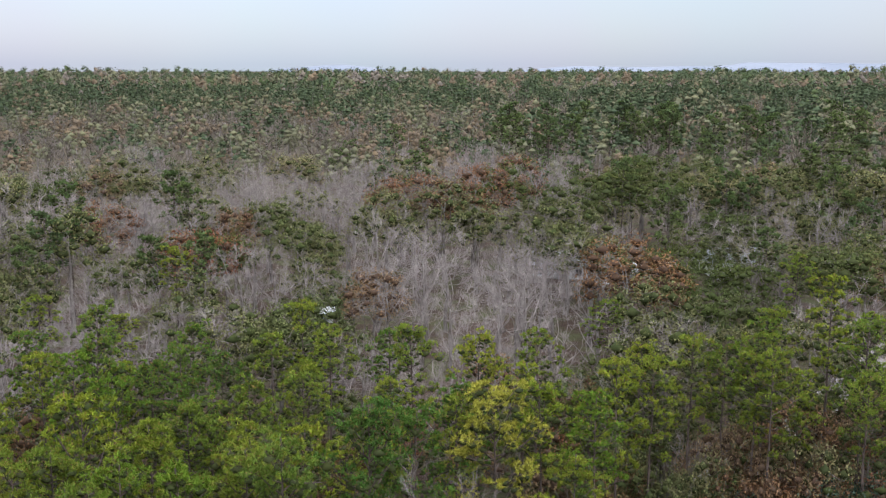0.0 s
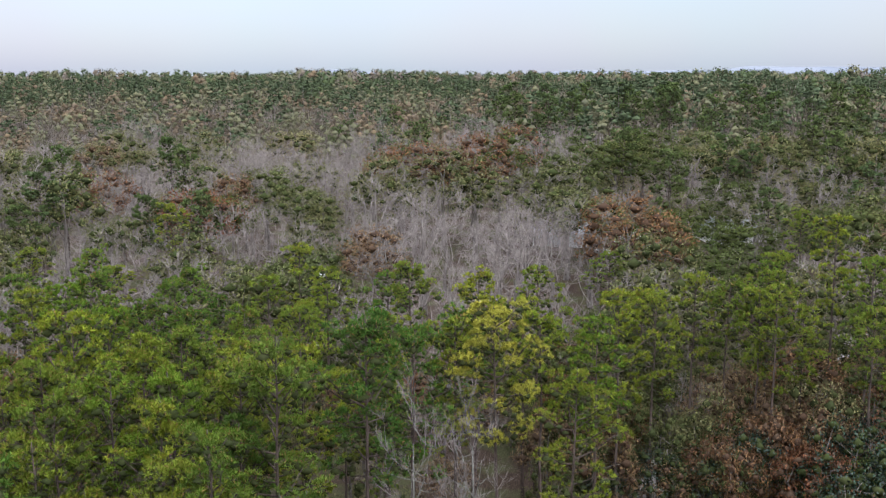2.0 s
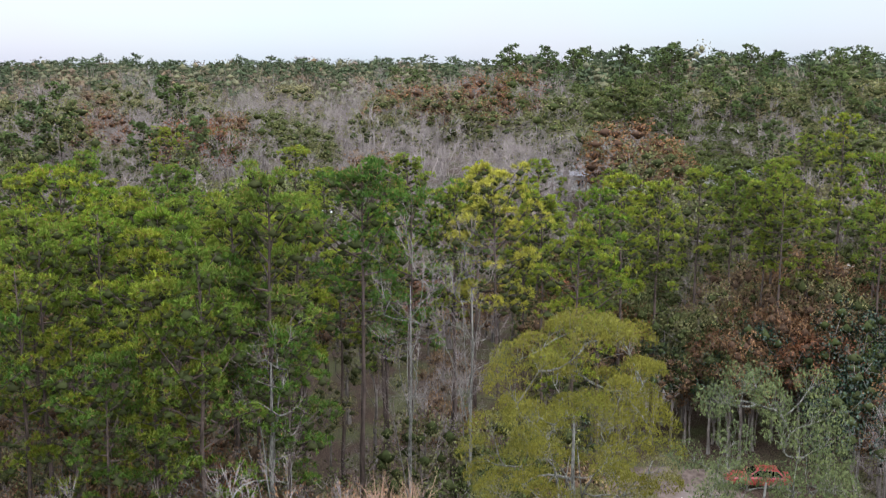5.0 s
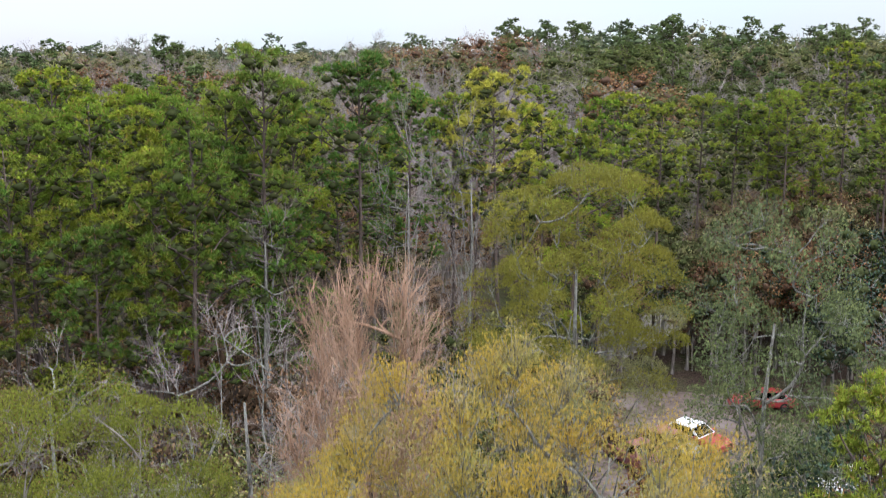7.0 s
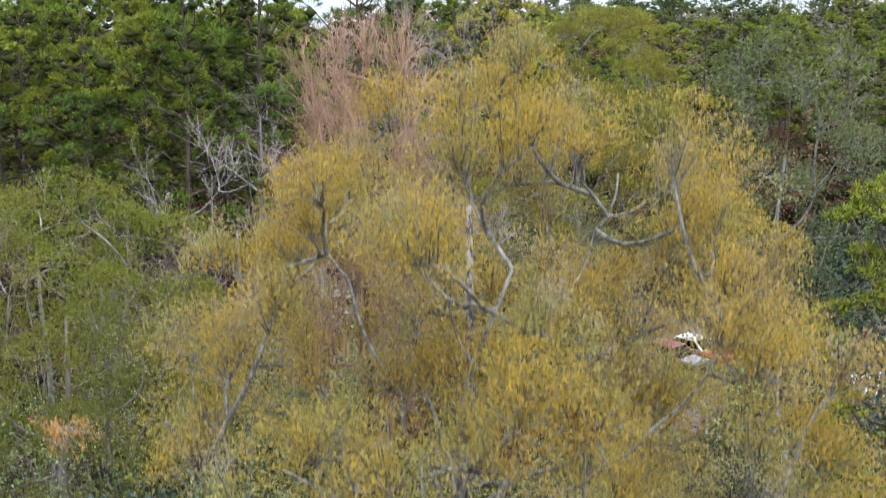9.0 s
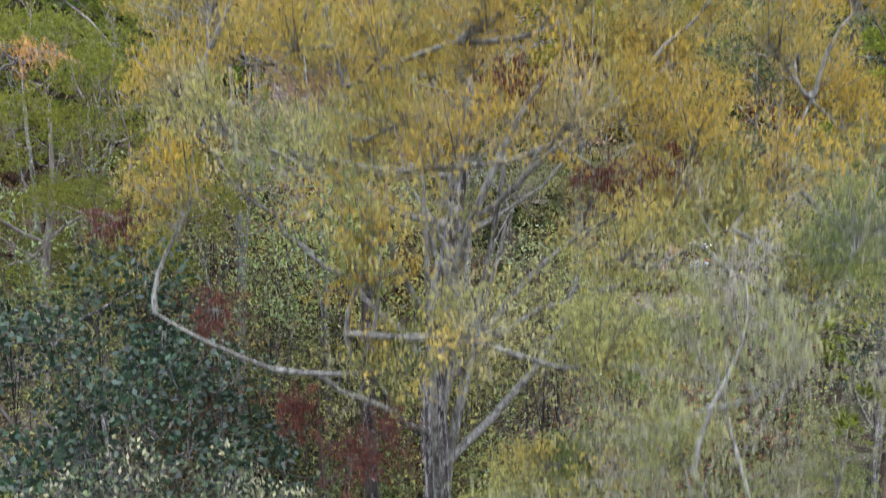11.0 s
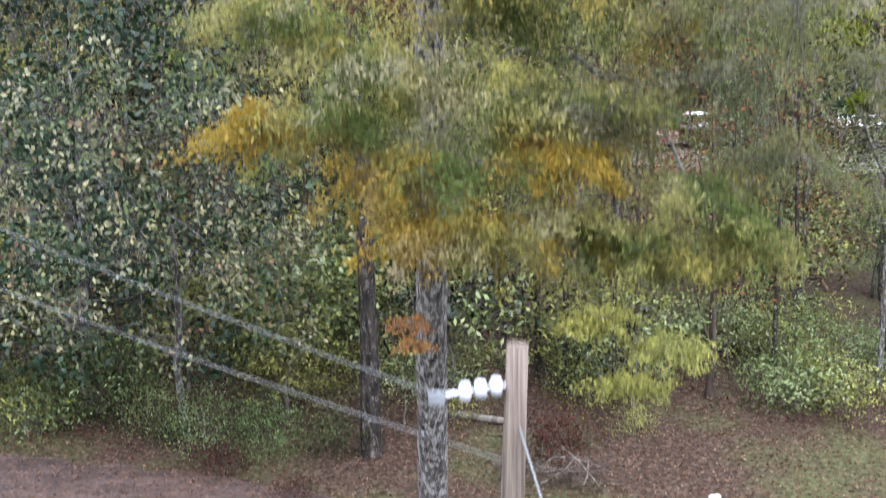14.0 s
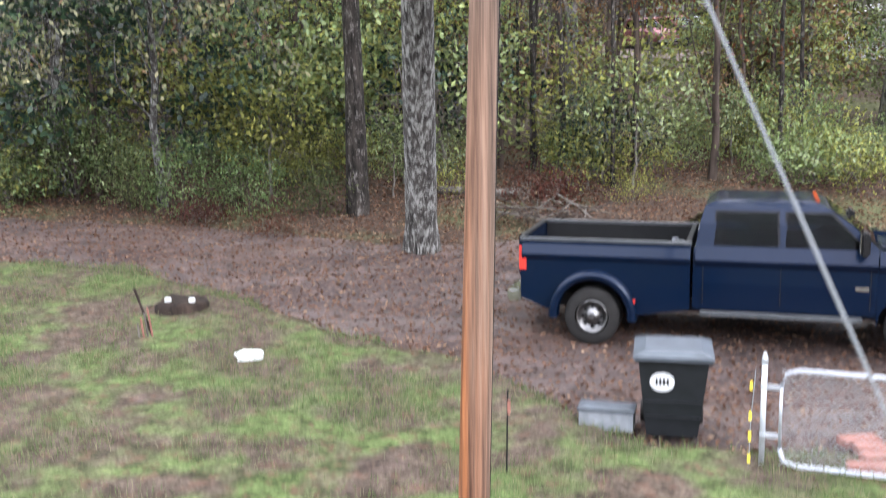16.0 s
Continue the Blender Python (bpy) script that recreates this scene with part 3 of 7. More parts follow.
def drive_material():
    k = Nodes("muddy_drive")
    vec = k.n("NewGeometry").outputs["Position"]
    fine = k.noise(14.0, 7, vec)
    broad = k.noise(0.8, 5, vec, stretch=(0.4, 1.3, 1))
    col = k.ramp(fine, [(0.3, (0.020, 0.014, 0.012)), (0.52, (0.062, 0.044, 0.040)), (0.7, (0.14, 0.103, 0.092))])
    col = k.mix(k.ramp(broad, [(0.42, (0, 0, 0)), (0.62, (0.7, 0.7, 0.7))]), col, (0.105, 0.083, 0.079))
    crumbs = k.noise(4.5, 6, vec, rough=0.75)
    col = k.mix(1.0, col, k.ramp(crumbs, [(0.36, (0.45, 0.42, 0.40)), (0.5, (1, 1, 1)), (0.64, (1.7, 1.55, 1.4))]), "MULTIPLY")
    leafy = k.noise(0.6, 4, k.n("Mapping", Vector=vec, Location=(3.0, 1.0, 0.0)).outputs[0])
    col = k.mix(k.ramp(leafy, [(0.45, (0, 0, 0)), (0.6, (0.6, 0.6, 0.6))]), col, k.mix(1.0, col, (1.12, 0.96, 0.82), "MULTIPLY"))
    col = k.mix(1.0, col, (0.64, 0.62, 0.62), "MULTIPLY")
    return k.surface(col, k.ramp(broad, [(0.4, (0.9, 0.9, 0.9)), (0.65, (0.45, 0.45, 0.45))]), bump=fine, bump_depth=0.05, spec=0.3)


M_ground, M_lawn, M_drive = ground_material(), lawn_material(), drive_material()


def sheet(name, xs, ys, z, mat, label):
    """A grid of x by y; z is a function of both."""
    bm = bmesh.new()
    rows = [[bm.verts.new((x, y, z(x, y))) for x in xs] for y in ys]
    for r in range(len(ys) - 1):
        for c in range(len(xs) - 1):
            bm.faces.new((rows[r][c], rows[r][c + 1], rows[r + 1][c + 1], rows[r + 1][c]))
    for f in bm.faces:
        f.smooth = True
    me = bpy.data.meshes.new(name)
    bm.to_mesh(me)
    bm.free()
    me.materials.append(mat)
    return tagged(new(name, me), label, "ground", kind="structure")


def bumps(x, y):
    near = max(0.0, 1 - abs(y) / 90)
    return near * (0.05 * noise.noise((x * 0.4, y * 0.4, 0)) + 0.03 * noise.noise((x * 1.3, y * 1.3, 5)))


gx = [-4500, -1500, -500, -200, -90, -45, -28] + [v * 0.5 for v in range(-36, 37)] + [28, 45, 90, 200, 500, 1500, 4500]
gy = [-4500, -1000, -200, -50, -15, -4] + [v * 0.5 for v in range(0, 73)] + [40, 46, 52, 58, 64, 70, 76, 84, 92, 100, 112, 125, 140, 160, 190, 220, 300, 600, 1500, 4800]
sheet("ground", gx, gy, lambda x, y: gz(y) + bumps(x, y) - 0.02, M_ground, "woodland floor covered in brown leaf litter and patchy grass")

# near border of the drive, from west to east, and its far border
EDGE_X = [-16, -8.2, -5.4, -3.0, -1.8, -0.6, 0.3, 1.0, 1.6, 2.1, 3.2, 5.0, 7.0, 12.0]
EDGE_Y = [20.3, 19.3, 18.5, 16.4, 15.1, 14.0, 13.5, 12.3, 11.0, 10.2, 10.0, 9.6, 9.3, 9.0]
FAR_X = [-16, -9.7, -5.7, -3.0, -0.8, 1.5, 4.0, 12.0]
FAR_Y = [24.0, 23.0, 22.0, 21.2, 20.0, 20.5, 20.5, 19.5]


def edge_y(x):
    return float(np.interp(x, EDGE_X, EDGE_Y)) + 0.16 * noise.noise((x * 1.7, 3.0, 0)) + 0.07 * noise.noise((x * 6, 3.0, 0))


def strip(name, lo, hi, lift, rim, mat, label, n=24):
    """A sheet between two border lines with a turned-down rim."""
    xs = [v * 0.25 for v in range(-64, 49)]
    bm = bmesh.new()
    rows = []
    for i in range(n + 1):
        row = []
        for x in xs:
            y = lo(x) + (hi(x) - lo(x)) * i / n
            drop = rim if i in (0, n) else 0.0
            row.append(bm.verts.new((x, y, gz(y) + bumps(x, y) + lift - drop)))
        rows.append(row)
    for r in range(n):
        for c in range(len(xs) - 1):
            bm.faces.new((rows[r][c], rows[r][c + 1], rows[r + 1][c + 1], rows[r + 1][c]))
    me = bpy.data.meshes.new(name)
    bm.to_mesh(me)
    bm.free()
    me.materials.append(mat)
    return tagged(new(name, me), label, "ground", kind="structure")


strip("lawn", lambda x: 1.0, edge_y, 0.08, 0.13, M_lawn, "patchy green lawn with straw and fallen leaves", 40)
strip("driveway", lambda x: edge_y(x) + 0.02, lambda x: float(np.interp(x, FAR_X, FAR_Y)) + 0.3 * noise.noise((x * 0.9, 8, 0)), 0.012, 0.05, M_drive, "wet muddy leaf-strewn dirt driveway")

# ---- woods ----
def gravel_road():
    """A pale gravel road that crosses the wood beyond the clearing."""
    k = Nodes("pale_gravel")
    vec = k.n("NewGeometry").outputs["Position"]
    col = k.ramp(k.noise(3.0, 6, vec), [(0.3, (0.16, 0.145, 0.13)), (0.7, (0.30, 0.28, 0.26))])
    col = k.mix(k.ramp(k.noise(0.5, 3, vec), [(0.5, (0, 0, 0)), (0.7, (0.6, 0.6, 0.6))]), col, (0.13, 0.10, 0.075))
    k.surface(col, 0.95, spec=0.1)
    bm = bmesh.new()
    rows = []
    for y in np.arange(80, 150, 1.5):
        wob = 0.3 * noise.noise((y * 0.3, 1.0, 0))
        rows.append([bm.verts.new((road_x(y) + wob + o, y - o * 0.9, gz(y - o * 0.9) + z)) for o, z in ((-1.7, -0.1), (-1.5, 0.06), (0, 0.09), (1.5, 0.06), (1.7, -0.1))])
    for a, b in zip(rows, rows[1:]):
        for i in range(4):
            bm.faces.new((a[i], a[i + 1], b[i + 1], b[i]))
    me = bpy.data.meshes.new("road")
    bm.to_mesh(me)
    bm.free()
    me.materials.append(k.mat)
    tagged(new("road", me), "pale gravel road running through the wood", "road", kind="structure")


wood_rng = np.random.default_rng(11)

pine_kinds = []
for i, (h, cr, reach) in enumerate([(26, 0.52, 3.3), (25, 0.60, 3.0), (26.5, 0.46, 3.5), (24, 0.62, 2.9), (25.5, 0.55, 3.3), (25, 0.50, 3.2)]):
    w, t = pine_bufs(20 + i, h, cr, reach, 40, 14, 26, 0.27, 0.045)
    pine_kinds.append((h, tree_thing("pine_tree", w, t, M_pinebark, M_pine, "tall green loblolly pine with a bare lower trunk", "pines of the wood")))
for i, (h, cr, reach) in enumerate([(26, 0.60, 3.3), (25, 0.66, 3.1), (24.5, 0.58, 3.3)]):
    w, t = pine_bufs(50 + i, h, cr, reach, 34, 12, 17, 0.31, 0.070)
    pine_kinds.append((h, tree_thing("pine_tree", w, t, M_pinebark, M_pine, "tall green loblolly pine with a bare lower trunk", "pines of the wood")))
for i, (h, cr, reach) in enumerate([(18, 0.55, 3.4), (18, 0.62, 3.2)]):
    w, t = pine_bufs(56 + i, h, cr, reach, 24, 8, 11, 0.50, 0.16)
    pine_kinds.append((h, tree_thing("pine_tree", w, t, M_pinebark, M_pine_d, "dark pine standing over the hardwoods", "pines beyond the clearing")))
pine_spots = [[] for _ in pine_kinds]


def add_pine(x, y, top):
    i = int(wood_rng.integers(6)) if y < 60 else 6 + int(wood_rng.integers(3)) if y < 120 else 9 + int(wood_rng.integers(2))
    s = (top - gz(y)) / pine_kinds[i][0]
    pine_spots[i].append(stand(x, y, min(1.12, max(0.8, s)), float(wood_rng.uniform(0, 360)), s / min(1.12, max(0.8, s))))


def road_x(y):
    return 27.7 + (y - 97) * 0.94


def open_view(x, y):
    """Where no tall tree stands: the yard, the clearing with the old cars and the house plots."""
    if y < 40:
        return True
    if 9 < x < 24.5 and 58 < y < 73:
        return True
    if 36 < y < 58 and 0.165 < x / y < 0.30:
        return True
    if 22 < x < 41 and 150 < y < 166:
        return True
    if 30 < y < 57 and 0.355 < x / y < 0.44:
        return True
    if 84 < y < 130 and abs(x - road_x(y)) < 2.6:
        return True
    return False


gravel_road()


def clearing():
    """Trodden brown earth round the old cars, with a ragged outline."""
    k = Nodes("trodden_earth")
    vec = k.n("NewGeometry").outputs["Position"]
    fine = k.noise(2.5, 6, vec)
    col = k.ramp(fine, [(0.3, (0.055, 0.040, 0.032)), (0.7, (0.135, 0.108, 0.092))])
    col = k.mix(k.ramp(k.noise(0.4, 3, vec), [(0.45, (0, 0, 0)), (0.65, (0.7, 0.7, 0.7))]), col, (0.155, 0.132, 0.118))
    k.surface(col, 0.95, bump=fine, bump_depth=0.05, spec=0.1)
    bm = bmesh.new()
    grid = {}
    for i in range(60):
        for j in range(60):
            x, y = 5 + i * 0.4, 50 + j * 0.42
            e = ((x - 16) / 8.6) ** 2 + ((y - 64) / 9.5) ** 2 + 0.35 * noise.noise((x * 0.35, y * 0.35, 0))
            if e < 1:
                grid[i, j] = bm.verts.new((x, y, gz(y) + 0.05 - 0.09 * max(0.0, e - 0.85) / 0.15))
    for (i, j), v in grid.items():
        ring = [grid.get(c) for c in ((i, j), (i + 1, j), (i + 1, j + 1), (i, j + 1))]
        if all(ring):
            bm.faces.new(ring)
    me = bpy.data.meshes.new("clearing")
    bm.to_mesh(me)
    bm.free()
    me.materials.append(k.mat)
    tagged(new("clearing", me), "trodden brown earth of the clearing with old cars", "ground", kind="structure")


clearing()

# pines that stand out: place and height of the top
for x, y, top in ((34.0, 88.5, 32.3), (26.6, 83, 28.5), (12.9, 75.3, 28.3), (-9.2, 50.8, 31.3), (-5.0, 57, 31), (-11.7, 54, 29.4), (-23.3, 61.3, 30), (-20, 74.5, 27), (7.1, 58.6, 27.6),
                  (-18.3, 68, 27.6), (25.4, 81.5, 27.2), (16.3, 79.5, 27.4), (20.5, 84, 28), (29.5, 92, 27.5), (0.5, 66, 28.6), (10.2, 68, 28.2), (-2.5, 63, 28.6), (-15, 49.5, 28.6), (-13.5, 46, 26.6), (-19, 54, 28.5), (-21, 48.5, 26.5)):
    add_pine(x, y, top)
keep = [(3.2, 64.0), (-2.1, 52.8), (1.1, 52.8)]
for y in np.arange(43, 98, 5.0):
    for x in np.arange(-0.47 * y - 6, 0.47 * y + 6, 5.3):
        px, py = x + wood_rng.uniform(-1.6, 1.6), y + wood_rng.uniform(-1.6, 1.6)
        if open_view(px, py) or (px > -6 and py < 60) or (px > 12 and py < 74) or min(math.hypot(px - a, py - b) for a, b in keep) < 3.5:
            continue
        if wood_rng.random() < (0.86 if px < 12 else 0.7) * (1.0 if py < 84 else 0.6):
            add_pine(px, py, float(np.clip(27.0 + wood_rng.normal() * 2.0, 22, 29.2)))
# darker pines that rise out of the hardwoods further off
for y in np.arange(160, 275, 9.0):
    for x in np.arange(-0.1 * y, 0.44 * y, 8.0):
        px, py = x + wood_rng.uniform(-4, 4), y + wood_rng.uniform(-4, 4)
        if not open_view(px, py) and wood_rng.random() < (0.30 if py < 200 else 0.5) * (1.0 if px / py > 0.08 else 0.35):
            add_pine(px, py, min(40.8, (39.4 if px / py > 0.05 and py > 222 else 34.0) + wood_rng.normal() * 1.5))
for y in np.arange(100, 160, 8.0):
    for x in np.arange(-0.45 * y, 0.45 * y, 9.0):
        px, py = x + wood_rng.uniform(-4, 4), y + wood_rng.uniform(-4, 4)
        if not open_view(px, py) and wood_rng.random() < (0.22 if px / py > 0.15 or px / py < -0.25 else 0.05):
            add_pine(px, py, gz(py) + wood_rng.uniform(13, 17))
for (h, tree), spots in zip(pine_kinds, pine_spots):
    plant(tree, spots)

w, t = pine_bufs(41, 24.8, 0.62, 3.4, 44, 14, 26, 0.27, 0.045)
plant(tree_thing("pine_tree", w, t, M_pinebark, M_pine_y, "bright yellow-green pine among darker ones"), [stand(3.2, 64, 1.0, 20)])


def hardwood(seed, kind, detail):
    """One broadleaf or bare tree of about twelve metres, at one of three levels of detail."""
    heads, twigs, leaves = ((34, 7, 60), (25, 2, 96), (12, 0, 24))[detail]
    rng = np.random.default_rng(seed)
    r = (rng.uniform(3.0, 4.2), rng.uniform(3.0, 4.2), rng.uniform(3.0, 4.0))
    size = (0.30, 0.20, 0.40)[detail]
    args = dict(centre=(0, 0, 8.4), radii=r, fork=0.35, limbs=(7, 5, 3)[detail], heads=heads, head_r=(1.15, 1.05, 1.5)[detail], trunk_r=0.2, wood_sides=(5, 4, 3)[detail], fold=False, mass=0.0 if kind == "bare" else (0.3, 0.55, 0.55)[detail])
    if kind == "bare":
        args.update(centre=(0, 0, 7.6), radii=(r[0], r[1], 4.4), fork=0.12, limbs=11, heads=30, thick=0.62, up=1.0)
        return crown_bufs(seed, twigs=(9, 9, 4)[detail], leaves=0, length=0, width=0, sub=(7, 5, 3)[detail], low=-0.45, **args)
    return crown_bufs(seed, twigs=twigs, leaves=leaves, length=size, width=size * 0.75, **args)


KINDS = {
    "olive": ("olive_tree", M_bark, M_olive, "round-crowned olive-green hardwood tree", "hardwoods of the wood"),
    "green": ("green_tree", M_bark, M_woodgreen, "fresh green broadleaf tree of the wood", "green trees of the wood"),
    "ever": ("evergreen_tree", M_bark, M_ever, "dark glossy evergreen tree of the understorey", "evergreens of the understorey"),
    "rust": ("rust_tree", M_bark, M_rust, "hardwood with rust-brown autumn leaves", "rust-brown trees of the wood"),
    "bare": ("bare_tree", M_bark, M_twig, "leafless grey hardwood with a fan of fine twigs", "bare trees of the wood"),
}
wood_templates, wood_spots = {}, {}
for kind, (name, bark, leaf, label, group) in KINDS.items():
    for i in range(4 if kind in ("olive", "bare") else 3):
        wd, fn, cr = hardwood(100 + i + 10 * len(kind), kind, 1)
        wood_templates[kind, i] = tree_thing(name, wd, cr, bark, leaf, label, group, fn, bough=M_twig if kind == "bare" else None)
        wood_spots[kind, i] = []


def add_wood(kind, x, y, height, wide=1.0):
    i = int(wood_rng.integers(4 if kind in ("olive", "bare") else 3))
    s = height / 12.0
    wood_spots[kind, i].append(stand(x, y, s * wide, float(wood_rng.uniform(0, 360)), 1 / wide))


def pick(probs):
    r, names = wood_rng.random(), list(probs)
    for n in names:
        r -= probs[n]
        if r < 0:
            return n
    return names[-1]


# lower trees and thickets under and between the pines
for y in np.arange(44, 98, 5.8):
    for x in np.arange(-0.47 * y - 4, 0.47 * y + 4, 5.8):
        px, py = x + wood_rng.uniform(-2.5, 2.5), y + wood_rng.uniform(-2.5, 2.5)
        if open_view(px, py) or min(math.hypot(px - a, py - b) for a, b in keep) < 2.5:
            continue
        add_wood(pick({"rust": 0.36, "olive": 0.34, "green": 0.14, "bare": 0.16}), px, py, wood_rng.uniform(7, 13), 0.85)
# the mixed hardwoods behind the pines
for y in np.arange(97, 205, 6.4):
    for x in np.arange(-0.46 * y - 6, 0.46 * y + 6, 6.4):
        px, py = x + wood_rng.uniform(-2.4, 2.4), y + wood_rng.uniform(-2.4, 2.4)
        if open_view(px, py):
            continue
        east = px / py > 0.16
        n = noise.noise((px * 0.025, py * 0.02, 1.5))
        if east:
            kind = pick({"olive": 0.42, "green": 0.2, "bare": 0.32, "rust": 0.05})
        elif n > -0.2 or (-0.17 < px / py < 0.12 and py > 140 and n > -0.25):
            kind = pick({"bare": 0.82, "olive": 0.13, "rust": 0.05})
        else:
            kind = pick({"olive": 0.46, "bare": 0.42, "rust": 0.06, "green": 0.06})
        add_wood(kind, px, py, float(np.clip(wood_rng.normal(12.3, 2.3), 7, 18)), float(wood_rng.uniform(1.0, 1.4)))
for x, y, h in ((14.5, 151.5, 8.5), (20.5, 150.5, 8.2), (40.5, 153, 8.5), (47, 151.5, 9), (24, 152, 6.5), (17.0, 149, 8), (42.5, 150, 8.5), (44.5, 147, 9), (49, 148, 9), (22.5, 147, 7), (12, 148, 8.5), (-16.8, 131, 8.5), (-14.6, 133, 8.5), (-19, 133.5, 9)):
    add_wood("olive", x, y, h, 1.2)
for x, y, h in ((26, 62, 11), (29, 66, 12), (31, 60.5, 13), (27, 70, 9), (30, 73, 12), (23.5, 76, 10), (33, 68, 13), (7.6, 66.5, 8), (35, 74, 13), (20, 75.5, 8), (-15, 44, 7), (-20, 43, 8), (-6.5, 43.5, 7), (16, 77, 8), (11.5, 76, 8)):
    add_wood("ever", x, y, h, 0.95)
for _ in range(26):
    x, y = float(wood_rng.uniform(13, 33)), float(wood_rng.uniform(73.5, 86))
    if not open_view(x, y):
        add_wood("rust" if wood_rng.random() < 0.75 else "olive", x, y, float(wood_rng.uniform(5, 11)), 0.8)
for _ in range(84):
    x, y = float(wood_rng.uniform(10, 46)), float(wood_rng.uniform(75, 99))
    if not open_view(x, y):
        add_wood(pick({"olive": 0.5, "rust": 0.28, "green": 0.22}), x, y, float(wood_rng.uniform(6, 11)), 1.0)
for _ in range(20):
    x, y = float(wood_rng.uniform(-26, 0)), float(wood_rng.uniform(44, 60))
    add_wood("rust" if wood_rng.random() < 0.6 else "bare", x, y, float(wood_rng.uniform(6, 13)), 0.7)
for x, y, h in ((-13.5, 42.5, 8), (-10.8, 43.2, 10), (-8.4, 42.0, 7.5), (-5.8, 43.5, 9.5), (-3.6, 42.4, 8), (-16.8, 43.4, 9), (-12.0, 44.6, 12), (-7.0, 45.2, 13), (-4.4, 46.5, 12), (9.6, 47, 8), (21.5, 76, 9), (23.6, 79, 10), (27, 80, 11), (24.6, 83.4, 12)):
    add_wood("rust", x, y, h, 0.8)
for _ in range(34):
    x, y = float(wood_rng.uniform(-46, 20)), float(wood_rng.uniform(90, 104))
    if not open_view(x, y):
        add_wood("olive" if wood_rng.random() < 0.6 else "rust", x, y, float(wood_rng.uniform(4.5, 8)), 1.1)
for key, spots in wood_spots.items():
    if spots:
        plant(wood_templates[key], spots)


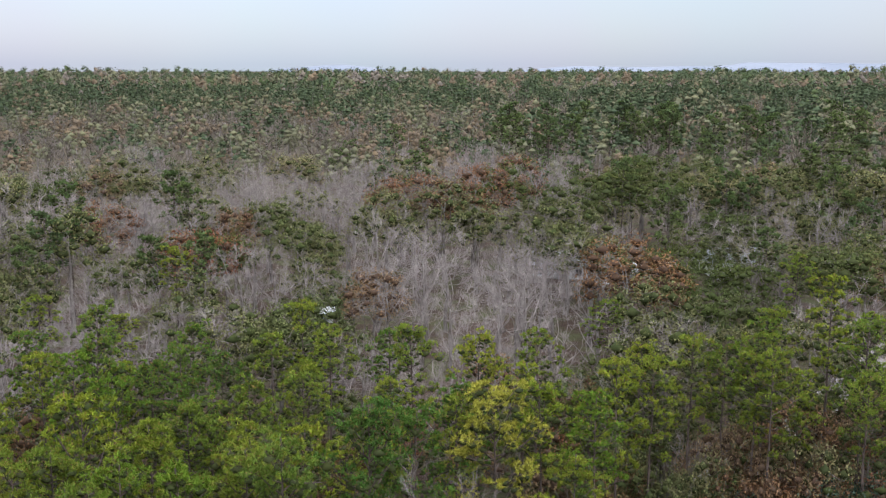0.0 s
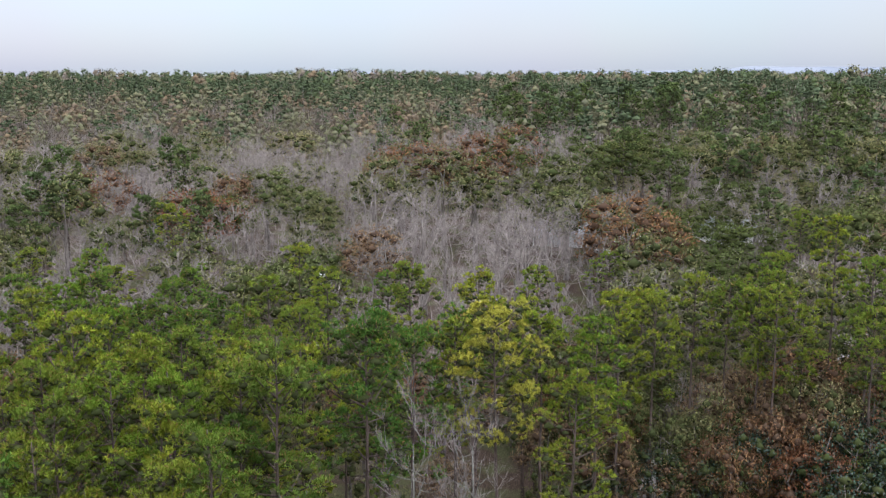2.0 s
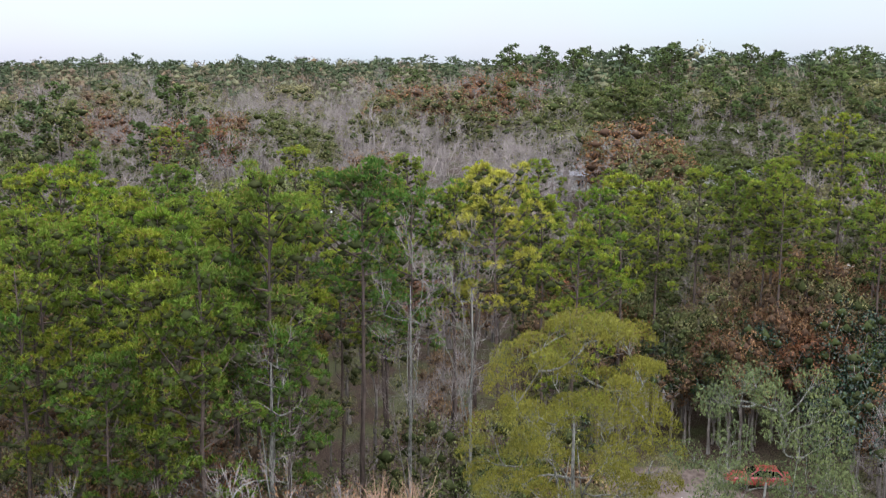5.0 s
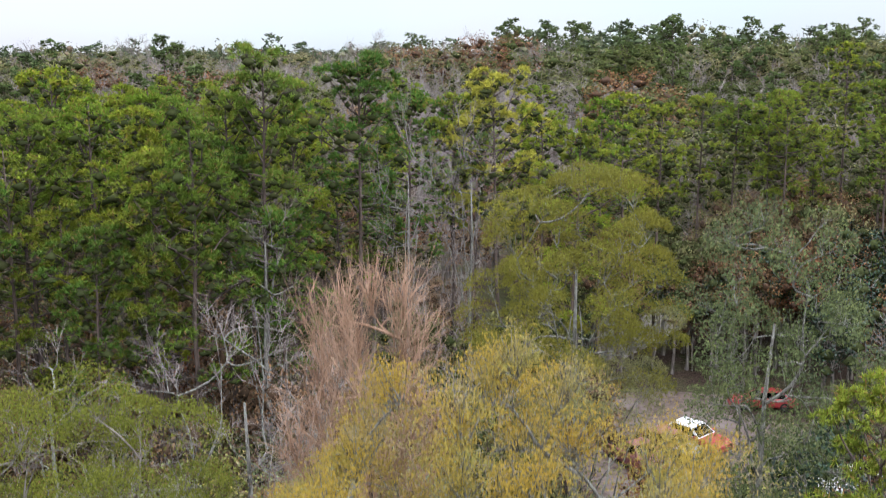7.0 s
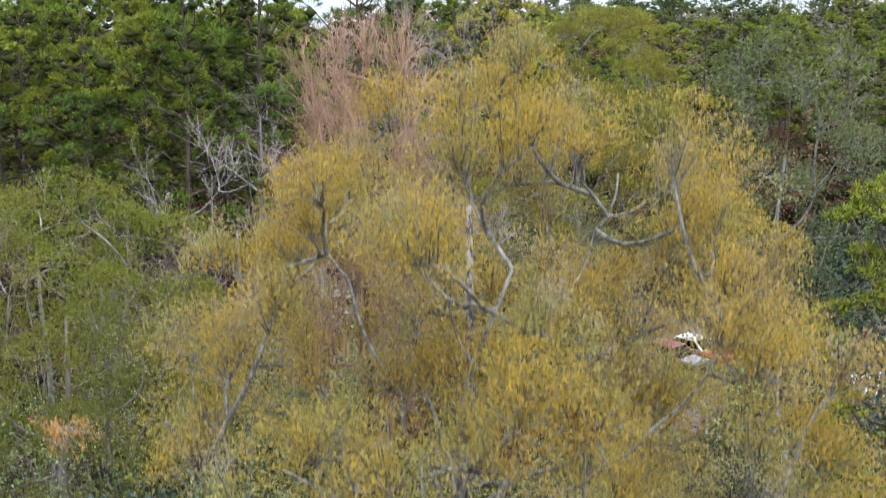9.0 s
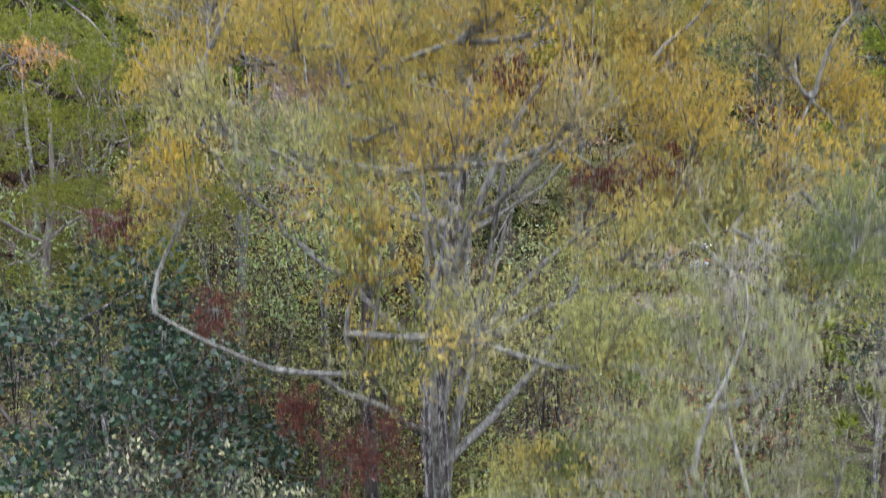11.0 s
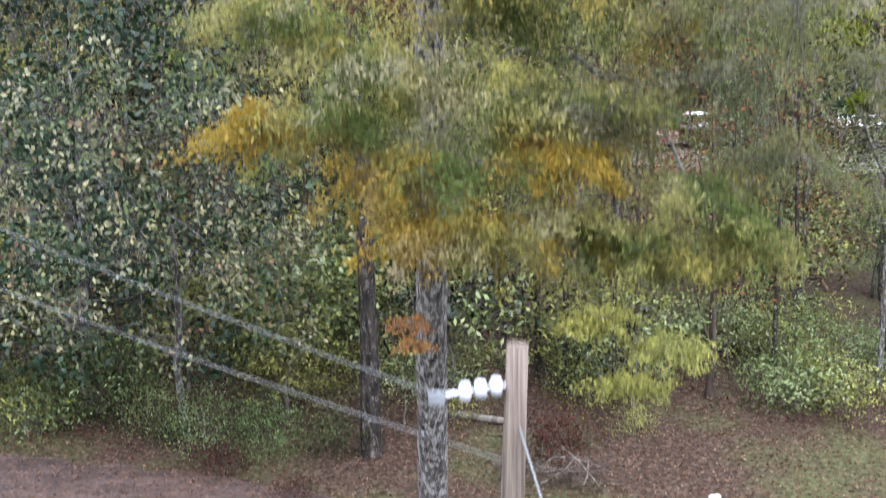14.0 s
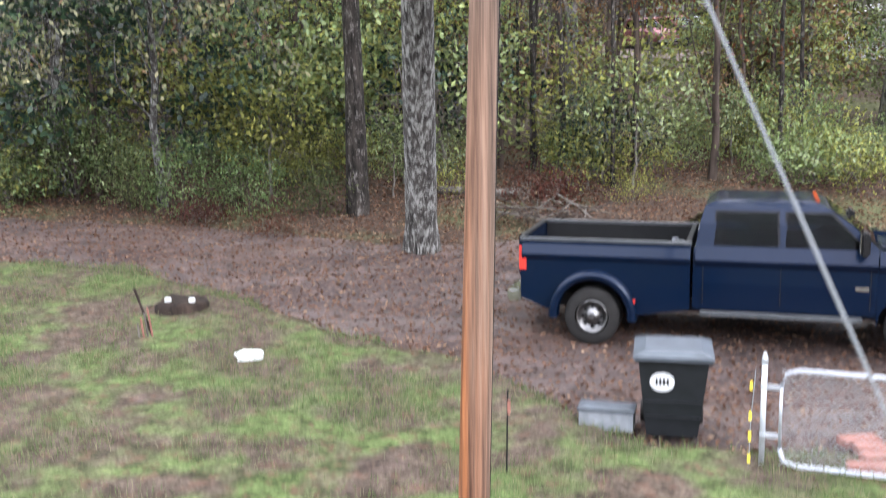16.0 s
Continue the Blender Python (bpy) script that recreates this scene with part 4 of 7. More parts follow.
# ---- far woods: thousands of trees, out to the horizon ----
def far_woods():
    kit = {}
    for kind in ("olive", "green", "rust", "bare"):
        for i in range(3):
            wd, fn, cr = hardwood(300 + i + 7 * len(kind), "olive", 2)
            b = Buf()
            for src, m in ((wd, 0), (fn, 0), (cr, 1)):
                if src.n:
                    v, f, own, way = src.arrays()
                    for slot in (0, 1, 2):
                        pickf = f[own == slot]
                        if len(pickf):
                            b.add(v, pickf, 2 if slot == 2 else m, way)
            if kind == "bare":
                # a fan of rising limbs under a haze of twigs
                turn = np.random.default_rng(350 + i)
                b = Buf()
                b.sticks([[0, 0, 0]], [[0, 0, 5]], 0.16, 0.12, 3)
                way = unit(turn.normal(size=(46, 3)) * [0.62, 0.62, 0.25] + [0, 0, 1.0])
                b.leaves(turn, np.array([0, 0, 1.0]) * turn.uniform(3, 6.5, (46, 1)), way, turn.uniform(3.0, 5.8, 46), 0.16, False, 1, unit(way * [1, 1, 0.3] + [0, 0, 0.7]))
                q = unit(turn.normal(size=(130, 3)) + [0, 0, 0.5]) * turn.uniform(0.5, 1.0, (130, 1)) * [3.4, 3.4, 3.6] + [0, 0, 8.0]
                out_way = unit((q - [0, 0, 6.5]) * 0.3 + turn.normal(size=(130, 3)) * 0.35)
                b.leaves(turn, q, out_way, turn.uniform(0.9, 1.7, 130), 0.11, False, 1, unit(out_way * 0.6 + [0, 0, 0.6]))
            kit[kind, i] = b.arrays()
    for i in range(3):
        w2, t2 = pine_bufs(60 + i, 22, 0.55, 3.8, 13, 1, 10, 1.0, 0.6, None, True, 1.35)
        b = Buf()
        for src, m in ((w2, 0), (t2, 1)):
            v, f, own, way = src.arrays()
            for slot in (0, 2):
                if (own == slot).any():
                    b.add(v, f[own == slot], 2 if slot == 2 else m, way)
        kit["pine", i] = b.arrays()
    rng = np.random.default_rng(5)
    tiny = {}
    for i in range(5):
        b = Buf()
        tall = 1.0 + 0.12 * i
        q = unit(rng.normal(size=(5, 3)))
        b.lumps(rng, q * np.array([1.9, 1.9, 1.9]) + [0, 0, 8.5 * tall], np.array([1.5, 1.5, 1.4]), 1, 1.1)
        q = unit(rng.normal(size=(44, 3)) + [0, 0, 0.4])
        b.leaves(rng, q * np.array([3.4, 3.4, 3.6]) * rng.uniform(0.45, 1.1, (44, 1)) + [0, 0, 8.7 * tall], rng.normal(size=(44, 3)) + q * 0.8, 0.95, 0.75, False, 1, unit(q * 0.6 + [0, 0, 1.0]))
        b.sticks([[0, 0, 0]], [[0, 0, 8]], 0.25, 0.15, 3)
        tiny[i] = b.arrays()
    out = {k: Buf() for k in ("pine", "olive", "green", "rust", "bare")}

    def put(kind, arr, x, y, s, tall):
        v, f, m, way = arr
        a = rng.uniform(0, 6.28)
        c, sn = math.cos(a) * s, math.sin(a) * s
        q = np.stack([v[:, 0] * c - v[:, 1] * sn + x, v[:, 0] * sn + v[:, 1] * c + y, v[:, 2] * s * tall + gz(y)], 1)
        c, sn = math.cos(a), math.sin(a)
        out[kind].add(q, f, m, np.stack([way[:, 0] * c - way[:, 1] * sn, way[:, 0] * sn + way[:, 1] * c, way[:, 2]], 1))

    for y in np.concatenate([np.arange(206, 420, 9.4), np.arange(420, 640, 11.5)]):
        step = 9.4 if y < 420 else 11.5
        for x in np.arange(-0.45 * y - 10, 0.45 * y + 10, step):
            px, py = x + rng.uniform(-3.5, 3.5), y + rng.uniform(-3.5, 3.5)
            n = noise.noise((px * 0.012, py * 0.009, 4))
            if px / py > 0.1 and py < 420:
                p = {"pine": 0.27, "olive": 0.32, "green": 0.09, "bare": 0.22, "rust": 0.10}
            elif n > 0.0:
                p = {"bare": 0.48, "rust": 0.24, "olive": 0.2, "pine": 0.08}
            else:
                p = {"olive": 0.38, "pine": 0.2, "bare": 0.3, "rust": 0.12}
            if py > 400:
                p = {"pine": 0.5, "olive": 0.27, "green": 0.09, "bare": 0.07, "rust": 0.07}
            r, kind = rng.random(), "olive"
            for kd, pr in p.items():
                r -= pr
                if r < 0:
                    kind = kd
                    break
            h = rng.normal(11.5, 2.0) + (2.5 if kind == "pine" else 0) + float(np.interp(py, [330, 440], [0, 3.6])) + (4.0 if px / py > 0.05 and 250 < py < 400 else 0)
            ref = 22 if kind == "pine" else 12
            put(kind, kit[kind, int(rng.integers(3))], px, py, h / ref * (1.25 if kind == "pine" else 1.0), 0.8 if kind == "pine" else 1.0)
    for y in np.geomspace(645, 2300, 42):
        for x in np.arange(-0.44 * y - 20, 0.44 * y + 20, 7.5 * (y / 645) ** 0.9):
            r = rng.random()
            if y < 1150 and r < 0.40:
                kind = ("bare", "rust")[int(noise.noise((x * 0.008, y * 0.006, 7.0)) + rng.uniform(-0.3, 0.4) > 0.0)] if r < 0.30 else "olive"
            else:
                kind = "pine" if r < 0.62 else "olive" if r < 0.82 else "bare" if r < 0.86 else "rust" if r < 0.9 else "green"
            high = 1.0 + 0.5 * noise.noise((x * 0.006, y * 0.004, 2.0))
            put(kind, tiny[int(rng.integers(5))], x + rng.uniform(-5, 5), y + rng.uniform(-6, 6), rng.uniform(0.7, 1.35) * high * (y / 645) ** 0.35, 0.95 if y < 1200 else 0.8)
    # an unseen ring of trees, added to darken reflections and screen low sky light
    for a in np.arange(0, 360, 3.2):
        for d in (52, 64, 78):
            px, py = d * math.cos(radians(a)) + rng.uniform(-4, 4), d * math.sin(radians(a)) + rng.uniform(-4, 4)
            if py > 4 and abs(px) < 0.56 * py + 7:
                continue
            kind = "pine" if rng.random() < 0.6 else "olive"
            put(kind, kit[kind, int(rng.integers(3))], px, py, 0.75 if kind == "pine" else 1.15, 1.0)
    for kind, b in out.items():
        me = b.mesh("far_woods", [M_bark, M_far_hazed[kind], M_far_hazed[kind]])
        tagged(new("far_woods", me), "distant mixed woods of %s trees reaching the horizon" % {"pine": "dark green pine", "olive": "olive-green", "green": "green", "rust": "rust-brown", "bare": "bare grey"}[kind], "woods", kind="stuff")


far_woods()


def far_ridge():
    """Pale hills on the horizon, with the haze painted into their colour."""
    k = Nodes("hazed_ridge")
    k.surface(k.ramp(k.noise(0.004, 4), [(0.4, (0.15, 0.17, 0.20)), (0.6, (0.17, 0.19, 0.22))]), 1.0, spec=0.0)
    for y, x0, x1, h in ((4600, -800, -180, 34), (4500, 1060, 2300, 44), (4700, 300, 2300, 26)):
        b = Buf()
        xs = np.linspace(x0, x1, 90)
        env = np.minimum(1, np.minimum((xs - x0), (x1 - xs) if x1 < 2000 else 1e4) / 260) ** 0.7
        top = 20 + h * env * np.array([0.85 + 0.2 * noise.noise((x * 0.004, y, 0)) + 0.06 * noise.noise((x * 0.03, y, 0)) for x in xs])
        v = np.concatenate([np.stack([xs, np.full(90, y), np.full(90, 0.0)], 1), np.stack([xs, np.full(90, y + 120), top], 1)])
        f = [(i, i + 1, 91 + i) for i in range(89)] + [(i, 91 + i, 90 + i) for i in range(89)]
        b.add(v, f)
        tagged(new("backdrop", b.mesh("backdrop", [k.mat])), "wooded ridge on the horizon, pale with painted haze", "hills", kind="structure")


far_ridge()


# ---- trees round the yard ----
def yard_tree(name, seed, foot, centre, radii, label, bark, leaf, low_leaf=None, bough=None, **kw):
    """A tree of its own shape; foot and centre in the world's metres."""
    z0 = gz(foot[1]) - 0.1
    c = (centre[0] - foot[0], centre[1] - foot[1], centre[2] - z0)
    opts = dict(fork=0.3, limbs=8, heads=40, head_r=1.2, twigs=7, leaves=150, length=0.16, width=0.10, trunk_r=0.22)
    opts.update(kw)
    if "split" in opts:
        opts["split"] -= z0
    w, f, cr = crown_bufs(seed, c, radii, **opts)
    ob = tree_thing(name, w, cr, bark, leaf, label, "", f, low_leaf, bough)
    ob.matrix_basis = pose(foot[0], foot[1], z0)
    return ob


def leaf_clumps(tree, seed, foot, leaf, spots, label, count=420, length=0.07, width=0.03, flat=0.5):
    """Sprays of leaves that hang in a tree, along twigs that fan out flat; spots: centre in the world and radius."""
    for i, (x, y, z, r) in enumerate(spots):
        rng = np.random.default_rng(seed + i)
        b = Buf()
        c = np.array([x - foot[0], y - foot[1], z - gz(foot[1]) + 0.1])
        n = 22
        way = unit(rng.normal(size=(n, 3)) + [0, 0, 0.1]) * [1.25, 1.05, flat] * rng.uniform(0.6, 1.15, (n, 1))
        t, s = rng.integers(0, n, count), rng.uniform(0.12, 1.05, (count, 1)) ** 0.7
        q = way[t] * s + rng.normal(size=(count, 3)) * 0.09 - np.array([0, 0, 0.22]) * s ** 2
        b.leaves(rng, c + q * r, rng.normal(size=(count, 3)) * 0.8 + way[t] * 0.4 - [0, 0, 0.8], length * rng.uniform(0.7, 1.3, count), width, False)
        b.sticks(np.repeat(c[None], n, 0), c + way * r * 0.9 - [0, 0, 0.15 * r], 0.008, 0.003, 3, 1)
        ob = new("leaf_clump", b.mesh("leaf_clump", [leaf, M_lichen]))
        ob.parent = tree
        tagged(ob, label, kind="stuff")


OAK = (-0.3, 18.8)
OAK_STEM = ((0, 0.75, 0), (0, 0.62, 0.7), (0.02, -0.9, 4.5), (0.05, -2.0, 9.0), (-0.10, -1.75, 12.6), (0.2, -1.3, 15.0), (0.54, -0.6, 17.3), (0.5, -0.3, 21.5))
OAK_LIMBS = (
    ((-0.1, -1.7, 12.9), (-1.3, -1.6, 14.2), (-2.6, -1.6, 15.2), (-3.6, -2.6, 16.6), (-4.4, -3.2, 18.4)),
    ((0.05, -1.6, 13.6), (-0.4, -3.0, 14.4), (-1.2, -4.5, 16.6), (-1.5, -4.8, 18.8)),
    ((0.2, -1.3, 15.0), (1.5, -2.2, 16.4), (3.0, -3.4, 17.8), (4.6, -3.6, 19.8)),
    ((0.1, -1.5, 13.2), (2.2, -2.6, 14.2), (4.6, -3.6, 15.6), (5.6, -3.4, 17.6)),
    ((-0.05, -1.8, 11.6), (-1.2, -3.2, 12.8), (-2.5, -4.5, 13.7), (-4.0, -5.0, 14.6)),
    ((0.3, -1.2, 15.4), (-0.6, -1.4, 17.6), (-1.6, -1.0, 19.6), (-2.4, 0.2, 21.6)),
    ((0.45, -0.9, 16.4), (1.6, -0.6, 18.4), (2.8, 0.2, 20.4), (3.4, 0.6, 22.0)),
    ((0.05, -1.95, 9.1), (1.4, -3.8, 9.5), (2.8, -5.2, 9.0), (3.6, -6.1, 7.6)),
)
oak = yard_tree("oak_tree", 7, OAK, (0.8, 18.0, 15.9), (6.2, 5.9, 7.9), "huge spreading oak with golden-yellow leaves over pale limbs", M_trunk, M_yellow, M_oakgreen,
          fork=0.5, limbs=12, heads=150, head_r=1.15, twigs=20, leaves=1500, fold=False, dome=True, length=0.08, width=0.034, trunk_r=0.30, low=-0.22, split=17.0, droop=0.0, bough=M_lichen, up=0.75, stem_path=OAK_STEM, limb_paths=OAK_LIMBS, leaf_from=0.3, hollow=(-0.9, 15.9), thick=1.15)
leaf_clumps(oak, 900, OAK, M_maroon, ((2.3, 15.6, 16.7, 0.6), (3.3, 15.6, 16.9, 0.45), (0.8, 16, 18.2, 0.5), (1.9, 16.2, 18.5, 0.4), (-5.4, 16.0, 16.0, 0.45), (-3.8, 15.5, 14.6, 0.5)), "hanging clump of maroon leaves", 500, 0.085, 0.04, 1.0)
leaf_clumps(oak, 920, OAK, M_maroon, ((-1.7, 15.5, 12.1, 0.7), (-1.2, 15.7, 12.5, 0.7), (-2.6, 15.8, 12.9, 0.4), (-1.3, 16.0, 10.6, 0.5)), "hanging curtain of maroon leaves", 900, 0.09, 0.03, 1.1)
leaf_clumps(oak, 950, OAK, M_orange, ((-0.54, 13.9, 6.05, 0.32), (-0.5, 13.9, 5.75, 0.25), (1.2, 13.0, 8.6, 0.25), (-6.4, 15.5, 18.6, 0.6)), "clump of orange autumn leaves", 340)
leaf_clumps(oak, 971, OAK, M_yellow, ((-0.9, 12.5, 8.3, 0.9), (0.5, 12.3, 7.6, 1.0), (-0.3, 12.3, 7.5, 0.8), (-2.4, 13.1, 8.8, 0.8), (1.6, 12.6, 8.4, 0.7)), "drooping spray of golden oak leaves", 2600, 0.085, 0.038)
leaf_clumps(oak, 975, OAK, M_oakgreen, ((3.2, 12.7, 7.9, 1.2), (2.4, 12.6, 7.3, 0.9), (-2.3, 13.4, 10.2, 1.2), (-1.0, 13.0, 9.6, 1.3), (0.8, 13.0, 9.2, 1.3), (3.9, 12.9, 7.3, 0.9), (0.2, 13.6, 10.9, 1.3), (1.9, 13.2, 9.0, 1.2), (2.0, 13.4, 10.6, 1.3), (1.4, 14.2, 12.6, 1.3), (3.0, 14.4, 13.0, 1.3),
                                      (-1.6, 12.9, 8.9, 1.0), (0.3, 12.7, 8.4, 1.2), (1.5, 12.6, 7.6, 1.0), (2.6, 15.2, 14.0, 1.2), (0.4, 14.0, 10.2, 1.2), (-0.4, 14.2, 9.4, 1.1), (0.9, 14.4, 11.6, 1.2), (2.8, 13.8, 10.0, 1.2), (1.2, 13.8, 8.6, 1.1)), "drooping spray of yellow-green oak leaves", 3000, 0.085, 0.040)
leaf_clumps(oak, 940, OAK, M_haze, ((3.2, 12.9, 9.4, 1.2), (4.4, 13.0, 8.4, 1.1), (5.6, 13.2, 9.6, 1.2), (2.2, 13.1, 9.0, 1.1), (3.9, 13.4, 10.6, 1.2), (4.8, 14.0, 12.4, 1.3)), "drooping spray of grey-green leaves", 2000, 0.08, 0.034)
leaf_clumps(oak, 990, OAK, M_lime, ((2.2, 12.2, 5.6, 0.5), (2.7, 12.3, 6.1, 0.6), (1.9, 12.2, 6.5, 0.5), (2.6, 12.7, 7.1, 0.8), (1.0, 13.8, 12.2, 1.2), (3.8, 13.6, 11.4, 1.2), (5.4, 13.9, 10.6, 1.2), (2.2, 15.4, 14.6, 1.2), (4.0, 15.4, 15.0, 1.2), (3.2, 16.4, 15.6, 1.1), (2.4, 16.2, 15.2, 0.9)), "drooping spray of yellow-green oak leaves", 1500)
lean_tree = yard_tree("leaning_tree", 8, (6.9, 10.0), (4.3, 8.4, 13.8), (3.4, 3.0, 4.2), "grey-green tree with pale mossy limbs beside the yard", M_lichen, M_haze,
          fork=0.45, limbs=8, heads=46, head_r=1.0, twigs=18, leaves=900, fold=False, length=0.075, width=0.026, trunk_r=0.17, low=-0.85, droop=0.5, leaf_from=0.1)
leaf_clumps(lean_tree, 930, (6.9, 10.0), M_orange, ((1.6, 6.7, 10.58, 0.24), (1.85, 6.8, 10.66, 0.2)), "clump of orange autumn leaves", 420, 0.05, 0.02, 0.55)
yard_tree("lime_green_tree", 9, (-11.6, 29.2), (-11.2, 28.2, 15.6), (4.4, 3.6, 5.0), "dense yellow-green broadleaf tree", M_bark, M_limetree, heads=64, leaves=950, head_r=1.3, low=-0.8, fold=False, dome=True, length=0.10, width=0.045)
yard_tree("holly_tree", 10, (-9.0, 25.6), (-8.9, 24.9, 7.4), (4.6, 3.0, 6.4), "dark glossy evergreen holly with dense leaves", M_trunk, M_ever, heads=70, leaves=150, head_r=1.1, length=0.20, width=0.13, low=-0.9)
yard_tree("dry_leaf_tree", 11, (-6.3, 23.9), (-6.3, 22.0, 6.6), (3.8, 1.8, 3.3), "understorey tree with drooping pale, half-dry leaves", M_trunk, M_pale, M_pale, heads=60, leaves=85, head_r=0.95, twigs=10, length=0.15, width=0.085, trunk_r=0.10, low=-0.8, droop=0.5)
yard_tree("bay_tree", 12, (10.6, 35.2), (11.4, 34.6, 19.0), (3.3, 2.6, 6.6), "grey-green bay tree with pale bare limbs showing", M_lichen, M_ever2, heads=64, leaves=320, head_r=0.8, twigs=10, length=0.14, width=0.06, low=-0.85, limbs=12, fold=False)
yard_tree("bay_tree", 13, (14.6, 34.0), (14.6, 33.4, 13.0), (3.6, 3.0, 5.6), "dark green bay tree with glossy leaves", M_lichen, M_ever, heads=46, leaves=130, head_r=0.9, length=0.22, width=0.12, low=-0.9)
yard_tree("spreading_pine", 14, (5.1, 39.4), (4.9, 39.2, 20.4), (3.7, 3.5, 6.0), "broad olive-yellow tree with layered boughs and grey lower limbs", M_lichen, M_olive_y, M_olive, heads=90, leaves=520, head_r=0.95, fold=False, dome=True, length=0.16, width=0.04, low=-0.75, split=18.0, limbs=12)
yard_tree("cypress_tree", 15, (-1.75, 22.9), (-2.2, 23.8, 19.4), (1.9, 1.8, 5.2), "russet bare cypress with a dark trunk and fine upright twigs", M_trunk_d, M_twig_o, heads=64, leaves=0, twigs=12, sub=9, head_r=1.3, trunk_r=0.2, up=1.9, low=-0.75, fork=0.6, bough=M_twig_o)
for i, (x, y, top, r, h, lab) in enumerate(((-6.9, 32.6, 22.6, 4.2, 8.5, "tangled leafless grey tree with sweeping boughs"), (-14.4, 35.4, 21.0, 2.0, 6.5, "dead tree with a few pale broken limbs"), (-11.6, 33.4, 19.2, 1.6, 5.0, "dead tree with a few pale broken limbs"),
                                            (-8.6, 47.2, 24.8, 1.8, 6.5, "slender dead tree with crooked limbs"), (-2.1, 52.8, 28.8, 2.3, 10.0, "tall leafless grey tree with upright limbs"), (1.1, 52.9, 28.2, 1.7, 9.0, "tall leafless grey tree with upright limbs"),
                                            (0.6, 36.6, 19.5, 2.7, 6.0, "tangled leafless grey tree with sweeping boughs"), (-4.6, 37.0, 19.5, 2.6, 6.0, "tangled leafless grey tree with sweeping boughs"))):
    few = "dead" in lab
    yard_tree("bare_tree", 30 + i, (x, y), (x, y, top - h * 0.62), (r, r, h * 0.62), lab, M_lichen, M_twig, heads=16 if few else 30 if "upright" in lab else 40, leaves=0, twigs=5 if few else 8, sub=3 if few else 5, bough=M_lichen, head_r=1.1, trunk_r=0.13 if "upright" in lab else 0.2, up=1.3 if "upright" in lab else 0.6, low=-0.8, limbs=6)

w, t = pine_bufs(43, 20.6, 0.3, 2.9, 60, 14, 28, 0.24, 0.040, clump=0.7)
plant(tree_thing("pine_tree", w, t, M_pinebark, M_pine, "bright green pine at the edge of the yard"), [stand(12.3, 27.6, 1.0, 50)])

# saplings and bushes between the yard and the pines
thick_rng = np.random.default_rng(77)


def thicket(name, seed, h, r, leaf, label, group, n_spots, spots, heads=14, leaves=60, length=0.13, width=0.062, bark=None, twigs=4, sub=0, low=-0.6):
    w, f, cr = crown_bufs(seed, (0, 0, h * 0.58), (r, r, h * 0.45), 0.15, 5, heads, 0.5 + r * 0.18, twigs, leaves, length, width, 0.02 + h * 0.007, sub=sub, low=low, wood_sides=4, fold=True)
    tree = tree_thing(name, w, cr, bark or M_bark, leaf, label, group, f)
    for o in (tree, *tree.children):
        if "sapling" not in name and o is tree:
            o["category"] = "bush"
    plant(tree, spots[:n_spots])


def spots_between(y0, y1, n, smin, smax, spread=0.46, avoid=True):
    out = []
    while len(out) < n:
        y = thick_rng.uniform(y0, y1)
        x = thick_rng.uniform(-spread * y - 2, spread * y + 2)
        if avoid and (9 < x < 24.5 and 57 < y < 73 or (y > 40 and 0.165 < x / y < 0.29) or (x > 1.2 and y < 24.5) or (y > 26 and (0.19 < x / y < 0.255 or 0.365 < x / y < 0.43))):
            continue
        out.append(stand(x, y, float(thick_rng.uniform(smin, smax)), float(thick_rng.uniform(0, 360)), sink=0.05))
    return out


for i, (leaf, word, n, lo, hi) in enumerate(((M_green, "green", 26, 24.5, 46), (M_olive, "olive-green", 26, 25, 58), (M_lime, "yellow-green", 30, 24.5, 50), (M_ever, "dark evergreen", 14, 24, 56), (M_rust, "rust-brown", 20, 29, 60))):
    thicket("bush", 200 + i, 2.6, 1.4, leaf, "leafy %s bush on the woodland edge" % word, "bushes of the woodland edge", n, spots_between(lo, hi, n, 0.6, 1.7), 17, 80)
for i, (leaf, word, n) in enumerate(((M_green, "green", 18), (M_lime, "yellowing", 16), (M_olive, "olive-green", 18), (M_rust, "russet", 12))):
    thicket("sapling", 220 + i, 9.0, 1.5, leaf, "slender sapling with thin %s foliage" % word, "saplings of the woodland edge", n, spots_between(24.5, 48, n, 0.75, 1.25), 20, 62, 0.13, 0.06, M_pinebark)
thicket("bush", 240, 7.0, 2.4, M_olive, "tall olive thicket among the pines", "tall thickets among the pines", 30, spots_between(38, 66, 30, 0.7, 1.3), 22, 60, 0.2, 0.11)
thicket("bush", 241, 6.0, 2.2, M_twig, "leafless grey thicket among the pines", "bare thickets among the pines", 26, spots_between(28, 62, 26, 0.7, 1.4), 24, 0, bark=M_twig, twigs=8, sub=6)
thicket("bush", 242, 0.9, 0.6, M_maroon, "low dark red-brown bush beside the drive", "low bushes beside the drive", 5, [stand(-3.3, 20.9, 0.5), stand(-4.9, 21.9, 0.55, 40), stand(-5.3, 22.3, 0.5, 90), stand(2.2, 22.6, 0.9, 10), stand(2.9, 23.2, 0.8, 200)], 16, 60, 0.10, 0.04, sub=3)

